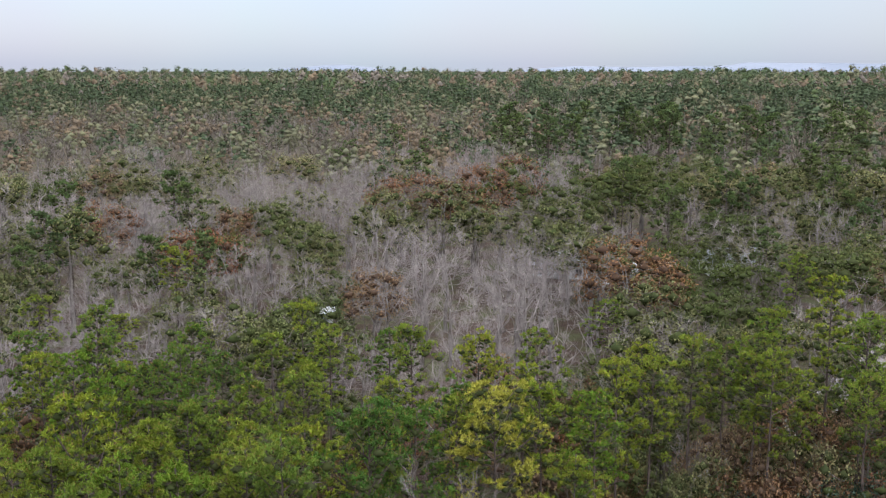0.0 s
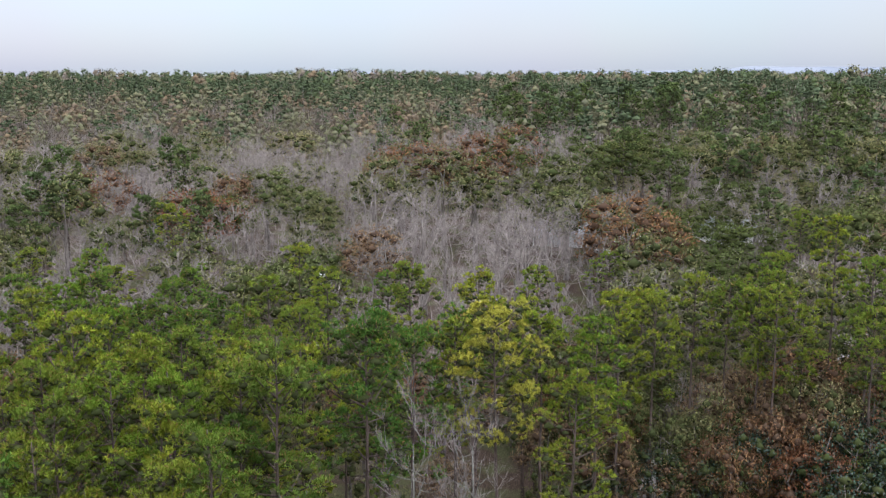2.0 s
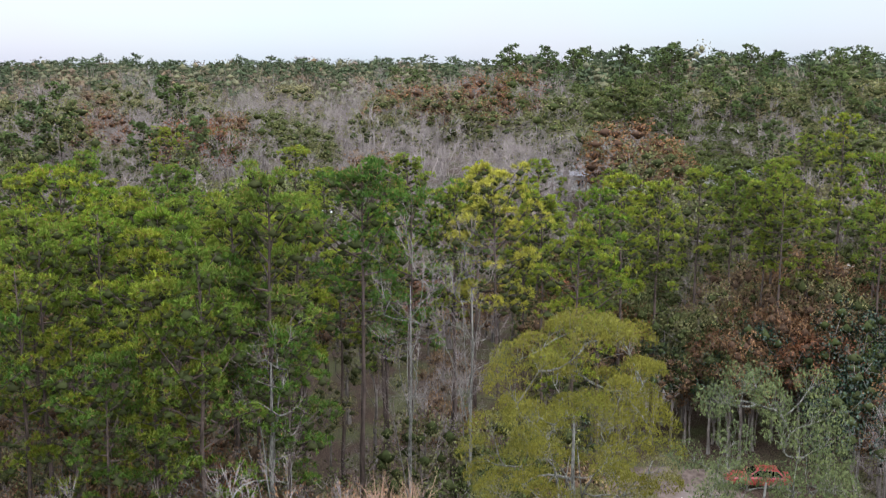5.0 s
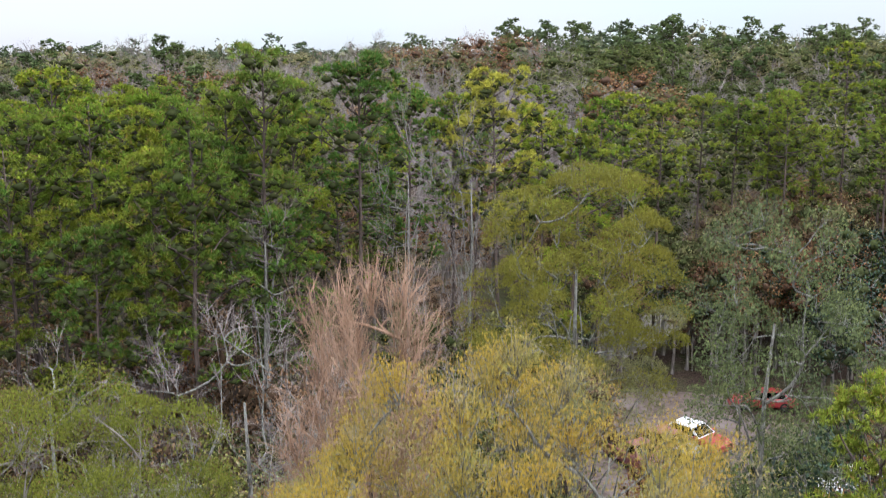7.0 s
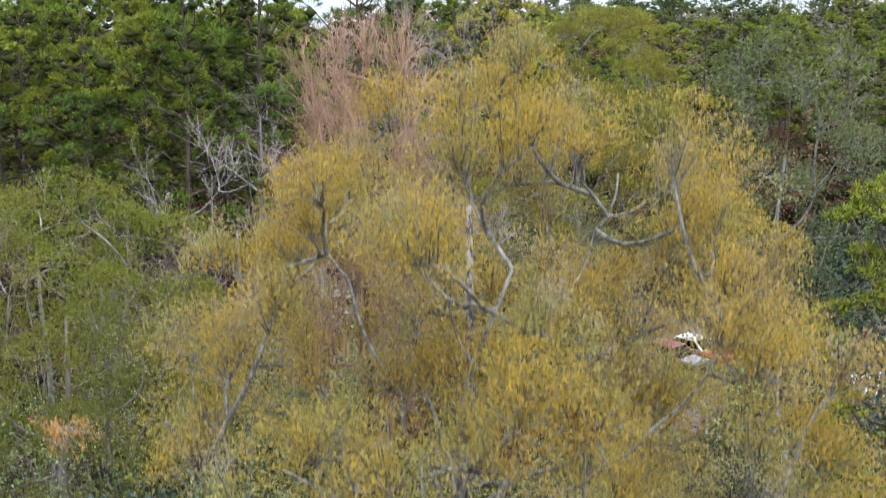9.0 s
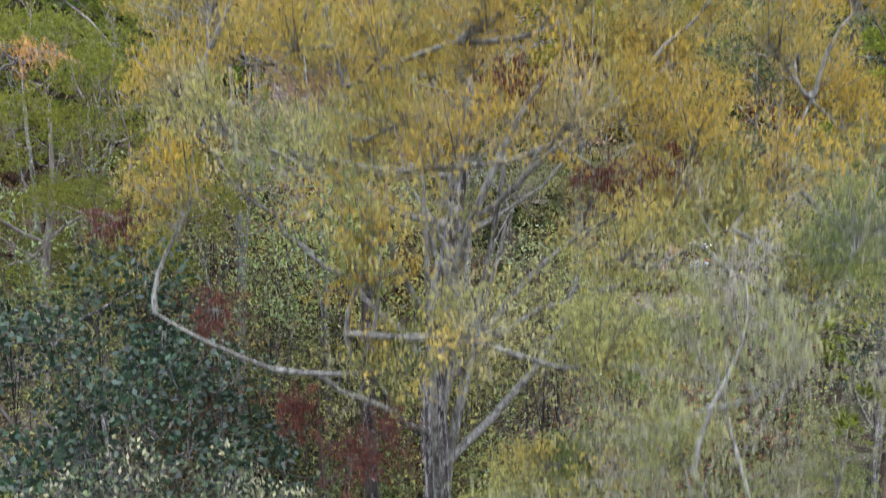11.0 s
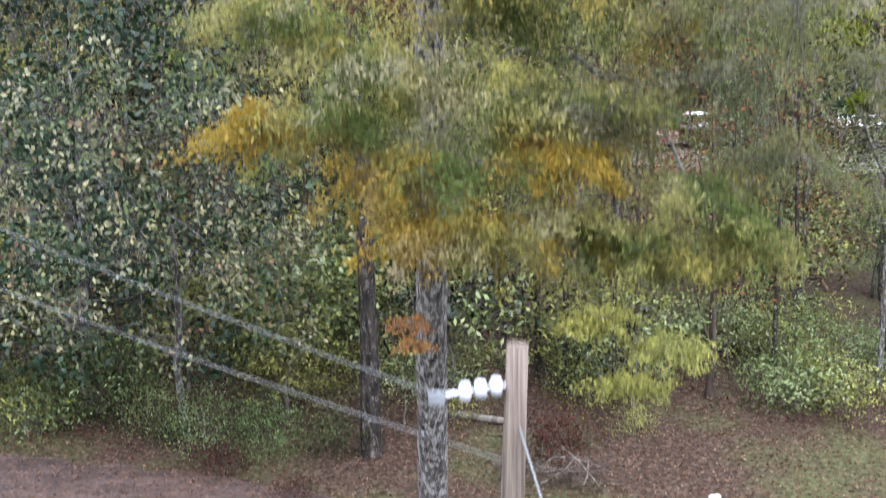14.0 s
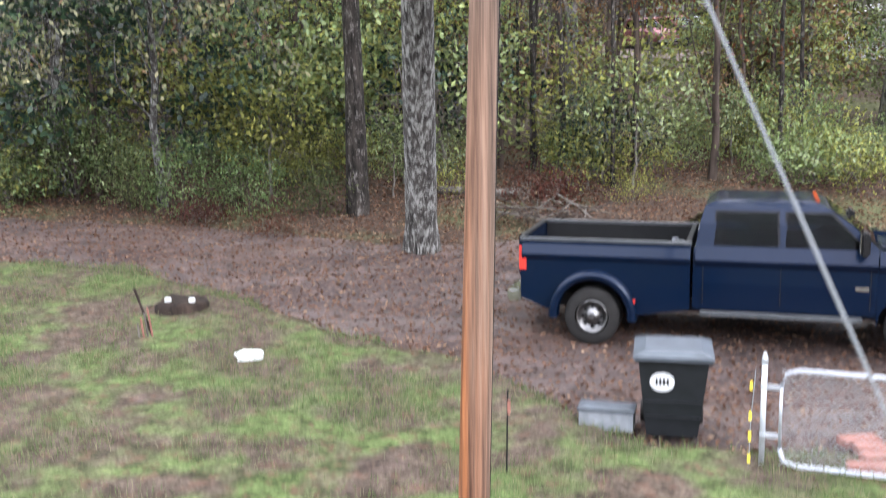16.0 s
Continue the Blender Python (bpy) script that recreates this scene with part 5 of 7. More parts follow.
cover = [stand(float(thick_rng.uniform(2.5, 13)), float(thick_rng.uniform(23.5, 31)), float(thick_rng.uniform(0.5, 1.3)), float(thick_rng.uniform(0, 360)), sink=0.03) for _ in range(34)]
cover += [stand(float(thick_rng.uniform(-12, 1)), float(thick_rng.uniform(23.5, 30)), float(thick_rng.uniform(0.5, 1.2)), float(thick_rng.uniform(0, 360)), sink=0.03) for _ in range(24)]
thicket("bush", 243, 0.75, 0.7, M_green, "low green ground-cover bush on the woodland edge", "ground cover on the woodland edge", 30, cover[::2], 12, 60, 0.10, 0.045)
thicket("bush", 244, 0.8, 0.7, M_lime, "low yellow-green ground-cover bush on the woodland edge", "ground cover on the woodland edge", 30, cover[1::2], 12, 60, 0.10, 0.045)

# slim dark stems of the young wood behind the drive
for j in range(4):
    w, f, cr = crown_bufs(260 + j, (0.3, 0.2, 8.6 + j), (1.3, 1.3, 2.6), 0.55, 4, 12, 0.8, 4, 46, 0.14, 0.08, 0.085 - 0.01 * j, wood_sides=5, fold=False, low=-0.7)
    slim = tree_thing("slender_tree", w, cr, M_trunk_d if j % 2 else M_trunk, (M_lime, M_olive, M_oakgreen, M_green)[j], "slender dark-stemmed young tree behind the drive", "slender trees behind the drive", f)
    plant(slim, [stand(float(x), float(y), float(thick_rng.uniform(0.8, 1.15)), float(thick_rng.uniform(0, 360))) for x, y in zip(thick_rng.uniform(-13, 15, 15), thick_rng.uniform(24.8, 40, 15)) if not (5.5 < x < 9 and y < 27 or 0.19 < x / y < 0.25 or 0.37 < x / y < 0.43)])
edge = [stand(float(x), float(np.interp(x, FAR_X, FAR_Y) + thick_rng.uniform(0.9, 2.6)), float(thick_rng.uniform(0.45, 1.2)), float(thick_rng.uniform(0, 360)), sink=0.05) for x in np.linspace(-13, -2.6, 22)]
thicket("bush", 245, 1.9, 0.9, M_green, "leafy bluish-green shrub along the drive", "shrubs along the drive", 7, edge[::3], 20, 90, 0.10, 0.045, M_pinebark, low=-0.95)
thicket("bush", 246, 1.6, 0.9, M_ever2, "leafy bluish-green shrub along the drive", "shrubs along the drive", 6, edge[1::4], 20, 90, 0.10, 0.045, M_pinebark, low=-0.95)


# ---- materials of the made things ----
def painted(name, color, rough=0.35, metal=0.0, coat=0.3, dirt=0.25, scale=3.0, spec=0.5):
    k = Nodes(name)
    n = k.noise(scale, 5)
    col = k.mix(k.ramp(n, [(0.45, (0, 0, 0)), (0.75, (dirt,) * 3)]), color, tuple(c * 0.55 + 0.05 for c in color))
    return k.surface(col, rough, metal, spec=spec, coat=coat)


def plain(name, color, rough=0.7, metal=0.0, scale=8.0, vary=0.25):
    k = Nodes(name)
    n = k.noise(scale, 5)
    col = k.ramp(n, [(0.3, tuple(c * (1 - vary) for c in color)), (0.7, tuple(min(1, c * (1 + vary)) for c in color))])
    return k.surface(col, rough, metal, bump=n, bump_depth=0.004, spec=0.25)


M_navy = painted("navy_paint", (0.0025, 0.0085, 0.025), 0.2, 0.25, 0.12, 0.02, spec=0.2)
M_black = plain("black_plastic", (0.005, 0.005, 0.0055), 0.6)
M_railcap = plain("rail_cap_plastic", (0.07, 0.075, 0.08), 0.32)
M_bin = plain("charcoal_plastic", (0.010, 0.0115, 0.0135), 0.5)
M_binlid = plain("grey_lid_plastic", (0.060, 0.070, 0.083), 0.35)
M_rim = plain("dull_rim_metal", (0.15, 0.15, 0.15), 0.38, 1.0, 16, 0.3)
M_rubber = plain("tyre_rubber", (0.014, 0.0135, 0.013), 0.85)
M_chrome = plain("bright_metal", (0.55, 0.55, 0.55), 0.25, 1.0, 20, 0.1)
M_white = plain("white_enamel", (0.31, 0.33, 0.36), 0.35, 0.0, 4, 0.08)
M_galv = plain("galvanised_steel", (0.42, 0.45, 0.48), 0.45, 0.6, 12, 0.15)
M_red = painted("red_plastic", (0.55, 0.03, 0.02), 0.3, 0, 0.5, 0.1)
M_amber = plain("amber_plastic", (0.32, 0.06, 0.015), 0.3)
M_brick = plain("red_brick", (0.20, 0.09, 0.07), 0.9, 0, 14, 0.3)
M_cable = painted("grey_cable", (0.12, 0.13, 0.135), 0.6, 0.0, 0.0, 0.1)
M_box = plain("grey_utility_box", (0.17, 0.185, 0.20), 0.55, 0, 10, 0.2)
M_yellowtape = plain("yellow_tape", (0.70, 0.58, 0.05), 0.6)
M_paper = plain("white_bag", (0.52, 0.54, 0.52), 0.5, 0, 5, 0.08)
M_porcelain = plain("grey_porcelain", (0.42, 0.45, 0.52), 0.2, 0, 5, 0.1)
# stump browns taken very dark to paint in the shadow on it
M_stump = bark_material("shaded_rotten_wood", (0.007, 0.005, 0.004), (0.035, 0.024, 0.018), 9.0)
M_rustiron = plain("rusty_iron", (0.022, 0.014, 0.012), 0.8)


def glass_material():
    k = Nodes("tinted_glass")
    p = k.n("BsdfPrincipled", Base_Color=(0.12, 0.16, 0.16, 1), Roughness=0.03)
    p.inputs["Transmission Weight"].default_value = 1.0
    p.inputs["IOR"].default_value = 1.16
    return k.done(p.outputs[0])


def pole_material():
    """Grey weathered wood; the foot of the pole still shows its orange-brown stain."""
    k = Nodes("weathered_pole_wood")
    grain = k.noise(6.0, 8, stretch=(4, 4, 0.10), rough=0.65)
    col = k.ramp(grain, [(0.32, (0.035, 0.026, 0.022)), (0.5, (0.120, 0.098, 0.080)), (0.68, (0.205, 0.172, 0.142))])
    sep_z = k.n("SeparateXYZ")
    k.t.links.new(k.n("TexCoord").outputs["Object"], sep_z.inputs[0])
    foot = k.ramp(k.n("MapRange", Value=sep_z.outputs["Z"], From_Min=0.0, From_Max=7.6).outputs[0], [(0.22, (0.95, 0.95, 0.95)), (0.42, (0.45, 0.45, 0.45)), (0.75, (0, 0, 0))])
    streak = k.ramp(k.noise(1.6, 4, stretch=(3, 3, 0.12)), [(0.4, (0.25, 0.25, 0.25)), (0.6, (1, 1, 1))])
    col = k.mix(k.mix(1.0, foot, streak, "MULTIPLY"), col, k.mix(1.0, col, (1.75, 0.80, 0.36), "MULTIPLY"))
    return k.surface(col, 0.85, bump=grain, bump_depth=0.01, spec=0.2)


M_glass, M_polewood = glass_material(), pole_material()


# ---- builders ----
def part(name, bm, material, parent, label="", smooth=False, bevel=0.0):
    """Links a bmesh as one mesh object under a thing or a part."""
    if bevel:
        bmesh.ops.bevel(bm, geom=[e for e in bm.edges if e.is_manifold and e.calc_face_angle(0) > 0.6], offset=bevel, segments=2, affect="EDGES", clamp_overlap=True)
    bmesh.ops.recalc_face_normals(bm, faces=bm.faces)
    me = bpy.data.meshes.new(name)
    for f in bm.faces:
        f.smooth = smooth
    bm.to_mesh(me)
    bm.free()
    me.materials.append(material)
    ob = new(name, me)
    ob.parent = parent
    if label:
        ob["label"] = label
    return ob


def thing(name, label, category, m, group=""):
    ob = tagged(new(name), label, category, group)
    ob.matrix_basis = m
    return ob


def box(x0, x1, y0, y1, z0, z1, bm=None):
    bm = bm or bmesh.new()
    bmesh.ops.create_cube(bm, size=1, matrix=Matrix.Translation(((x0 + x1) / 2, (y0 + y1) / 2, (z0 + z1) / 2)) @ Matrix.Diagonal((x1 - x0, y1 - y0, z1 - z0, 1)))
    return bm


def loft(rings, bm=None, caps=True):
    """A skin over rings of equally many points."""
    bm = bm or bmesh.new()
    vs = [[bm.verts.new(p) for p in r] for r in rings]
    n = len(vs[0])
    for a, b in zip(vs, vs[1:]):
        for i in range(n):
            bm.faces.new((a[i], a[(i + 1) % n], b[(i + 1) % n], b[i]))
    if caps:
        bm.faces.new(list(reversed(vs[0])))
        bm.faces.new(vs[-1])
    return bm


def lathe(profile, seg=24, axis="z", at=(0, 0, 0), bm=None, caps=True):
    """A turned body from (radius, height) pairs."""
    rings = []
    for r, h in profile:
        ring = []
        for i in range(seg):
            g = 2 * math.pi * i / seg
            c, s = r * math.cos(g), r * math.sin(g)
            p = {"z": (c, s, h), "y": (c, h, s), "x": (h, c, s)}[axis]
            ring.append((p[0] + at[0], p[1] + at[1], p[2] + at[2]))
        rings.append(ring)
    return loft(rings, bm, caps)


def pipe(pts, r, seg=8, bm=None):
    """A round bar through the points."""
    bm = bm or bmesh.new()
    pts = [Vector(p) for p in pts]
    rings = []
    for i, p in enumerate(pts):
        d = (pts[min(i + 1, len(pts) - 1)] - pts[max(i - 1, 0)]).normalized()
        u = d.cross(Vector((0, 0, 1)) if abs(d.z) < 0.9 else Vector((1, 0, 0))).normalized()
        w = d.cross(u)
        rr = r[i] if isinstance(r, (list, tuple)) else r
        rings.append([p + rr * (u * math.cos(2 * math.pi * k / seg) + w * math.sin(2 * math.pi * k / seg)) for k in range(seg)])
    return loft(rings, bm)


def slab(outline, y0, y1, bm=None):
    """An outline in x and z, given depth from y0 to y1."""
    return loft([[(x, y0, z) for x, z in outline], [(x, y1, z) for x, z in outline]], bm)


def arch(cx, cz, r, a0, a1, n=9):
    return [(cx + r * math.cos(radians(a0 + (a1 - a0) * i / (n - 1))), cz + r * math.sin(radians(a0 + (a1 - a0) * i / (n - 1)))) for i in range(n)]


def wheel(parent, x, y, r, out, width=0.24, rim_mat=None):
    """A road wheel; out is the side, +1 or -1, that shows."""
    t = part("wheel", lathe([(r * 0.62, -width / 2), (r * 0.92, -width / 2), (r, -width * 0.36), (r, width * 0.36), (r * 0.92, width / 2), (r * 0.62, width / 2), (r * 0.60, 0), (r * 0.62, -width / 2)], 28, "y", (x, y, r), None, False), M_rubber, parent, "black rubber tyre", True)
    o = y + out * width * 0.42
    rim = part("rim", lathe([(0.03, o), (r * 0.19, o), (r * 0.26, o - out * 0.08), (r * 0.44, o - out * 0.06), (r * 0.52, o), (r * 0.57, o + out * 0.012), (r * 0.60, o - out * 0.1)], 28, "y", (x, 0, r)), rim_mat or M_rim, t, "bright metal rim", True)
    for i in range(8):
        g = i * math.pi / 4
        # black disc on the rim, painting the dark inside an opening
        part("hole", lathe([(0.028, o - out * 0.055), (0.028, o - out * 0.045)], 8, "y", (x + r * 0.35 * math.cos(g), 0, r + r * 0.35 * math.sin(g))), M_black, t)
    return t


# ---- the pickup ----
def pickup():
    t = thing("pickup_truck", "dark blue crew-cab pickup with dual rear wheels and open bed", "truck", pose(1.36, 15.40, 0.07, 0, 0, -17) @ Matrix.Diagonal((0.93, 0.96, 0.98, 1)))
    W, axle, front = 1.0, 1.2, 5.65
    # bed sides with the wheel arch cut out
    for s in (-1, 1):
        out = [(0.10, 0.62), (0.10, 1.46), (2.60, 1.46), (2.60, 0.56)] + arch(axle, 0.42, 0.52, 0, 180, 11)
        part("bed_side", slab(out, s * (W - 0.07), s * W), M_navy, t, bevel=0.012)
        part("bed_rail", box(0.08, 2.62, min(s * (W - 0.10), s * (W + 0.01)), max(s * (W - 0.10), s * (W + 0.01)), 1.455, 1.495), M_railcap, t, "grey plastic bed rail cap", bevel=0.01)
        for x0, x1 in ((0.12, 2.60), (2.67, 5.12), (5.14, 6.40)):
            k = s * (W + (0.0 if x0 < 2 else 0.012))
            part("shoulder_crease", loft([[(x, k - s * 0.012, 1.45), (x, k + s * 0.045, 1.27), (x, k + s * 0.040, 1.24), (x, k - s * 0.012, 1.16)] for x in (x0, x0 + 0.1, x1 - 0.1, x1)]), M_navy, t, bevel=0.004)
        # broad flare over the twin wheels
        rings = []
        for y, r, top in ((W - 0.02, 0.66, 0), (W + 0.10, 0.66, 0), (W + 0.17, 0.62, 0), (W + 0.17, 0.53, 0), (W - 0.02, 0.52, 0)):
            rings.append([(x, s * y, z) for x, z in arch(axle, 0.42, r, -4, 184, 17)])
        bm = bmesh.new()
        vs = [[bm.verts.new(p) for p in r] for r in rings]
        for a, b in zip(vs, vs[1:]):
            for i in range(16):
                bm.faces.new((a[i], a[i + 1], b[i + 1], b[i]))
        part("fender_flare", bm, M_navy, t, smooth=True)
        part("tail_light", box(0.075, 0.20, min(s * (W - 0.06), s * (W + 0.008)), max(s * (W - 0.06), s * (W + 0.008)), 1.02, 1.38), M_red, t, "red tail light", bevel=0.015)
        part("marker_lamp", box(1.79, 1.83, min(s * (W + 0.02), s * (W + 0.12)), max(s * (W + 0.02), s * (W + 0.12)), 0.63, 0.68), M_red, t)
    part("tailgate", box(0.05, 0.11, -W + 0.1, W - 0.1, 0.92, 1.47), M_navy, t, bevel=0.015)
    part("tailgate_cap", box(0.04, 0.13, -W + 0.1, W - 0.1, 1.47, 1.50), M_black, t, bevel=0.008)
    part("bed_floor", box(0.11, 2.58, -W + 0.07, W - 0.07, 0.90, 0.94), M_black, t, "black ribbed bed liner")
    part("bed_front", box(2.52, 2.59, -W + 0.07, W - 0.07, 0.92, 1.49), M_black, t, bevel=0.01)
    for s in (-1, 1):
        part("wheel_well", box(0.75, 1.65, min(s * 0.62, s * 0.93), max(s * 0.62, s * 0.93), 0.94, 1.14), M_black, t, bevel=0.05)
        part("liner", box(0.12, 2.52, min(s * 0.915, s * 0.928), max(s * 0.915, s * 0.928), 0.94, 1.45), M_black, t)
    part("rear_bumper", box(-0.12, 0.09, -W + 0.02, W - 0.02, 0.55, 0.74), M_chrome, t, "steel rear bumper", bevel=0.03)
    part("chassis", box(0.2, 6.2, -0.5, 0.5, 0.42, 0.62), M_black, t)
    # cab: body below the belt, glasshouse above
    low = []
    for x, w in ((2.64, W), (2.66, W), (5.10, W), (5.14, W - 0.01)):
        low.append([(x, -w, 0.58), (x, -w - 0.015, 0.95), (x, -w, 1.36), (x, -w + 0.05, 1.42), (x, w - 0.05, 1.42), (x, w, 1.36), (x, w + 0.015, 0.95), (x, w, 0.58)])
    part("cab", loft(low), M_navy, t, bevel=0.01)
    house = [[(2.66, -0.94, 1.42), (5.20, -0.94, 1.42), (5.20, 0.94, 1.42), (2.66, 0.94, 1.42)],
             [(2.72, -0.86, 1.75), (4.80, -0.86, 1.75), (4.80, 0.86, 1.75), (2.72, 0.86, 1.75)],
             [(2.78, -0.78, 1.98), (4.46, -0.78, 1.98), (4.46, 0.78, 1.98), (2.78, 0.78, 1.98)],
             [(2.90, -0.70, 2.035), (4.34, -0.70, 2.035), (4.34, 0.70, 2.035), (2.90, 0.70, 2.035)],
             [(3.1, -0.55, 2.055), (4.2, -0.55, 2.055), (4.2, 0.55, 2.055), (3.1, 0.55, 2.055)]]
    part("roof", loft(house), M_navy, t, bevel=0.02)
    for s in (-1, 1):
        # side windows, a few millimetres proud of the leaning glasshouse
        def lean(x, z, off=0.008):
            y = np.interp(z, [1.42, 1.75, 1.98], [0.94, 0.86, 0.78]) + off
            return (x, s * y, z)
        for x0, x1, x2, x3 in ((2.92, 3.80, 3.78, 2.96), (3.90, 4.98, 4.50, 3.92)):
            rings = [[lean(x0, 1.46), lean(x1, 1.46), lean(x2 + (0.14 if x1 > 4 else 0), 1.75), lean(x2, 1.90), lean(x3, 1.90)],
                     [lean(x0, 1.46, 0.014), lean(x1, 1.46, 0.014), lean(x2 + (0.14 if x1 > 4 else 0), 1.75, 0.014), lean(x2, 1.90, 0.014), lean(x3, 1.90, 0.014)]]
            # black sheet paints the dark cab behind the glass; its rim is the seal
            part("window_gasket", loft([[(p[0] + (0.03 if j in (1, 2, 3) else -0.03), p[1] - s * o, p[2] + (0.025 if j > 1 else -0.025)) for j, p in enumerate(rings[0])] for o in (0.010, 0.003)]), M_black, t)
            part("side_window", loft(rings), M_glass, t, "dark tinted side window")
        for x in (2.78, 3.85, 5.04):
            part("door_seam", box(x - 0.006, x + 0.006, min(s * W, s * (W + 0.018)), max(s * W, s * (W + 0.018)), 0.66, 1.40), M_black, t)
        for x in (2.92, 3.98):
            part("door_handle", box(x, x + 0.18, min(s * W, s * (W + 0.045)), max(s * W, s * (W + 0.045)), 1.22, 1.27), M_navy, t, bevel=0.012)
        part("running_board", box(2.75, 4.95, min(s * (W - 0.05), s * (W + 0.10)), max(s * (W - 0.05), s * (W + 0.10)), 0.50, 0.56), M_railcap, t, "dull grey running board", bevel=0.015)
        m = part("mirror", box(4.86, 4.98, min(s * (W + 0.12), s * (W + 0.34)), max(s * (W + 0.12), s * (W + 0.34)), 1.42, 1.74), M_black, t, "large black towing mirror", bevel=0.03)
        part("mirror_glass", box(4.850, 4.858, min(s * (W + 0.15), s * (W + 0.31)), max(s * (W + 0.15), s * (W + 0.31)), 1.46, 1.70), M_chrome, m)
        part("mirror_arm", box(4.88, 4.94, min(s * (W - 0.02), s * (W + 0.14)), max(s * (W - 0.02), s * (W + 0.14)), 1.46, 1.50), M_black, m)
        part("badge", box(4.84, 5.02, min(s * W, s * (W + 0.016)), max(s * W, s * (W + 0.016)), 0.92, 0.97), M_chrome, t)
        part("fender_vent", box(5.30, 5.42, min(s * W, s * (W + 0.022)), max(s * W, s * (W + 0.022)), 1.02, 1.30), M_chrome, t, "bright fender vent", bevel=0.01)
        part("side_decal", box(0.42, 0.70, min(s * W, s * (W + 0.004)), max(s * W, s * (W + 0.004)), 1.20, 1.27), M_rustiron, t)
        # front fender and hood flank with its arch
        out = [(5.13, 0.58), (5.13, 1.40), (5.6, 1.42), (6.35, 1.36), (6.52, 1.20), (6.55, 0.62)] + arch(front, 0.42, 0.52, 0, 180, 11)
        part("front_fender", slab(out, s * (W - 0.12), s * (W + 0.005)), M_navy, t, bevel=0.015)
        part("headlight", box(6.44, 6.56, min(s * 0.66, s * 0.95), max(s * 0.66, s * 0.95), 1.0, 1.26), M_chrome, t, bevel=0.02)
    # black sheet behind the windshield in place of the unlit cab
    part("dash_lining", loft([[(5.20, -0.87, 1.43), (5.20, 0.87, 1.43), (4.475, 0.735, 1.965), (4.475, -0.735, 1.965)], [(5.208, -0.87, 1.434), (5.208, 0.87, 1.434), (4.485, 0.735, 1.968), (4.485, -0.735, 1.968)]]), M_black, t)
    part("windshield", loft([[(5.215, -0.84, 1.45), (5.215, 0.84, 1.45), (4.50, 0.71, 1.955), (4.50, -0.71, 1.955)], [(5.235, -0.84, 1.455), (5.235, 0.84, 1.455), (4.52, 0.71, 1.962), (4.52, -0.71, 1.962)]]), M_glass, t, "tinted windshield")
    part("rear_window", loft([[(2.675, -0.7, 1.50), (2.675, 0.7, 1.50), (2.755, 0.62, 1.90), (2.755, -0.62, 1.90)], [(2.668, -0.7, 1.50), (2.668, 0.7, 1.50), (2.748, 0.62, 1.90), (2.748, -0.62, 1.90)]]), M_glass, t)
    hood = []
    for x, z in ((5.12, 1.43), (5.6, 1.44), (6.2, 1.40), (6.46, 1.32)):
        hood.append([(x, -0.90, 0.7), (x, -0.90, z - 0.04), (x, -0.55, z), (x, -0.3, z + 0.03), (x, 0.3, z + 0.03), (x, 0.55, z), (x, 0.90, z - 0.04), (x, 0.90, 0.7)])
    part("hood", loft(hood), M_navy, t, bevel=0.015)
    part("grille", box(6.47, 6.55, -0.62, 0.62, 0.86, 1.30), M_chrome, t, bevel=0.02)
    part("front_bumper", box(6.48, 6.70, -0.98, 0.98, 0.52, 0.82), M_chrome, t, bevel=0.04)
    for i in range(5):
        y = (i - 2) * 0.26
        part("roof_lamp", box(4.30, 4.36, y - 0.035, y + 0.035, 2.03, 2.065), M_amber, t, "amber roof marker lamp", bevel=0.012)
    for s in (-1, 1):
        wheel(t, axle, s * (W + 0.02), 0.41, s, 0.22)
        wheel(t, axle, s * (W - 0.26), 0.41, s, 0.22)
        wheel(t, front, s * (W - 0.09), 0.41, s, 0.25)
    return t


truck = pickup()
in_bed = truck.matrix_basis
for name, lab, cat, x, y, z, size, m in (("equipment_box", "grey metal equipment box in the truck bed", "box", 0.85, -0.05, 0.945, (0.42, 0.3, 0.3), M_galv), ("toolbox", "dull grey toolbox in the truck bed", "toolbox", 1.5, 0.1, 0.945, (0.34, 0.28, 0.22), M_box),
                                       ("fuel_can", "red plastic fuel can in the truck bed", "can", 2.3, -0.35, 0.945, (0.26, 0.22, 0.3), M_red), ("crate", "greenish plastic crate in the truck bed", "crate", 2.0, 0.2, 0.945, (0.5, 0.4, 0.2), M_box)):
    ob = thing(name, lab, cat, in_bed @ pose(x, y, z, 0, 0, 12))
    part("body", box(-size[0] / 2, size[0] / 2, -size[1] / 2, size[1] / 2, 0, size[2]), m, ob, bevel=0.02)
    part("handle", pipe([(-0.08, 0, size[2]), (-0.07, 0, size[2] + 0.06), (0.07, 0, size[2] + 0.06), (0.08, 0, size[2])], 0.012, 6), M_black, ob)
for x, y in ((2.42, -0.12), (2.30, 0.12)):
    ob = thing("jug", "white plastic jug with a blue cap in the truck bed", "jug", in_bed @ pose(x, y, 0.945), "jugs in the truck bed")
    part("body", lathe([(0.10, 0), (0.115, 0.03), (0.115, 0.26), (0.05, 0.36), (0.045, 0.40)], 16), M_white, ob, smooth=True)
    part("cap", lathe([(0.05, 0.40), (0.05, 0.44)], 12), M_box, ob)


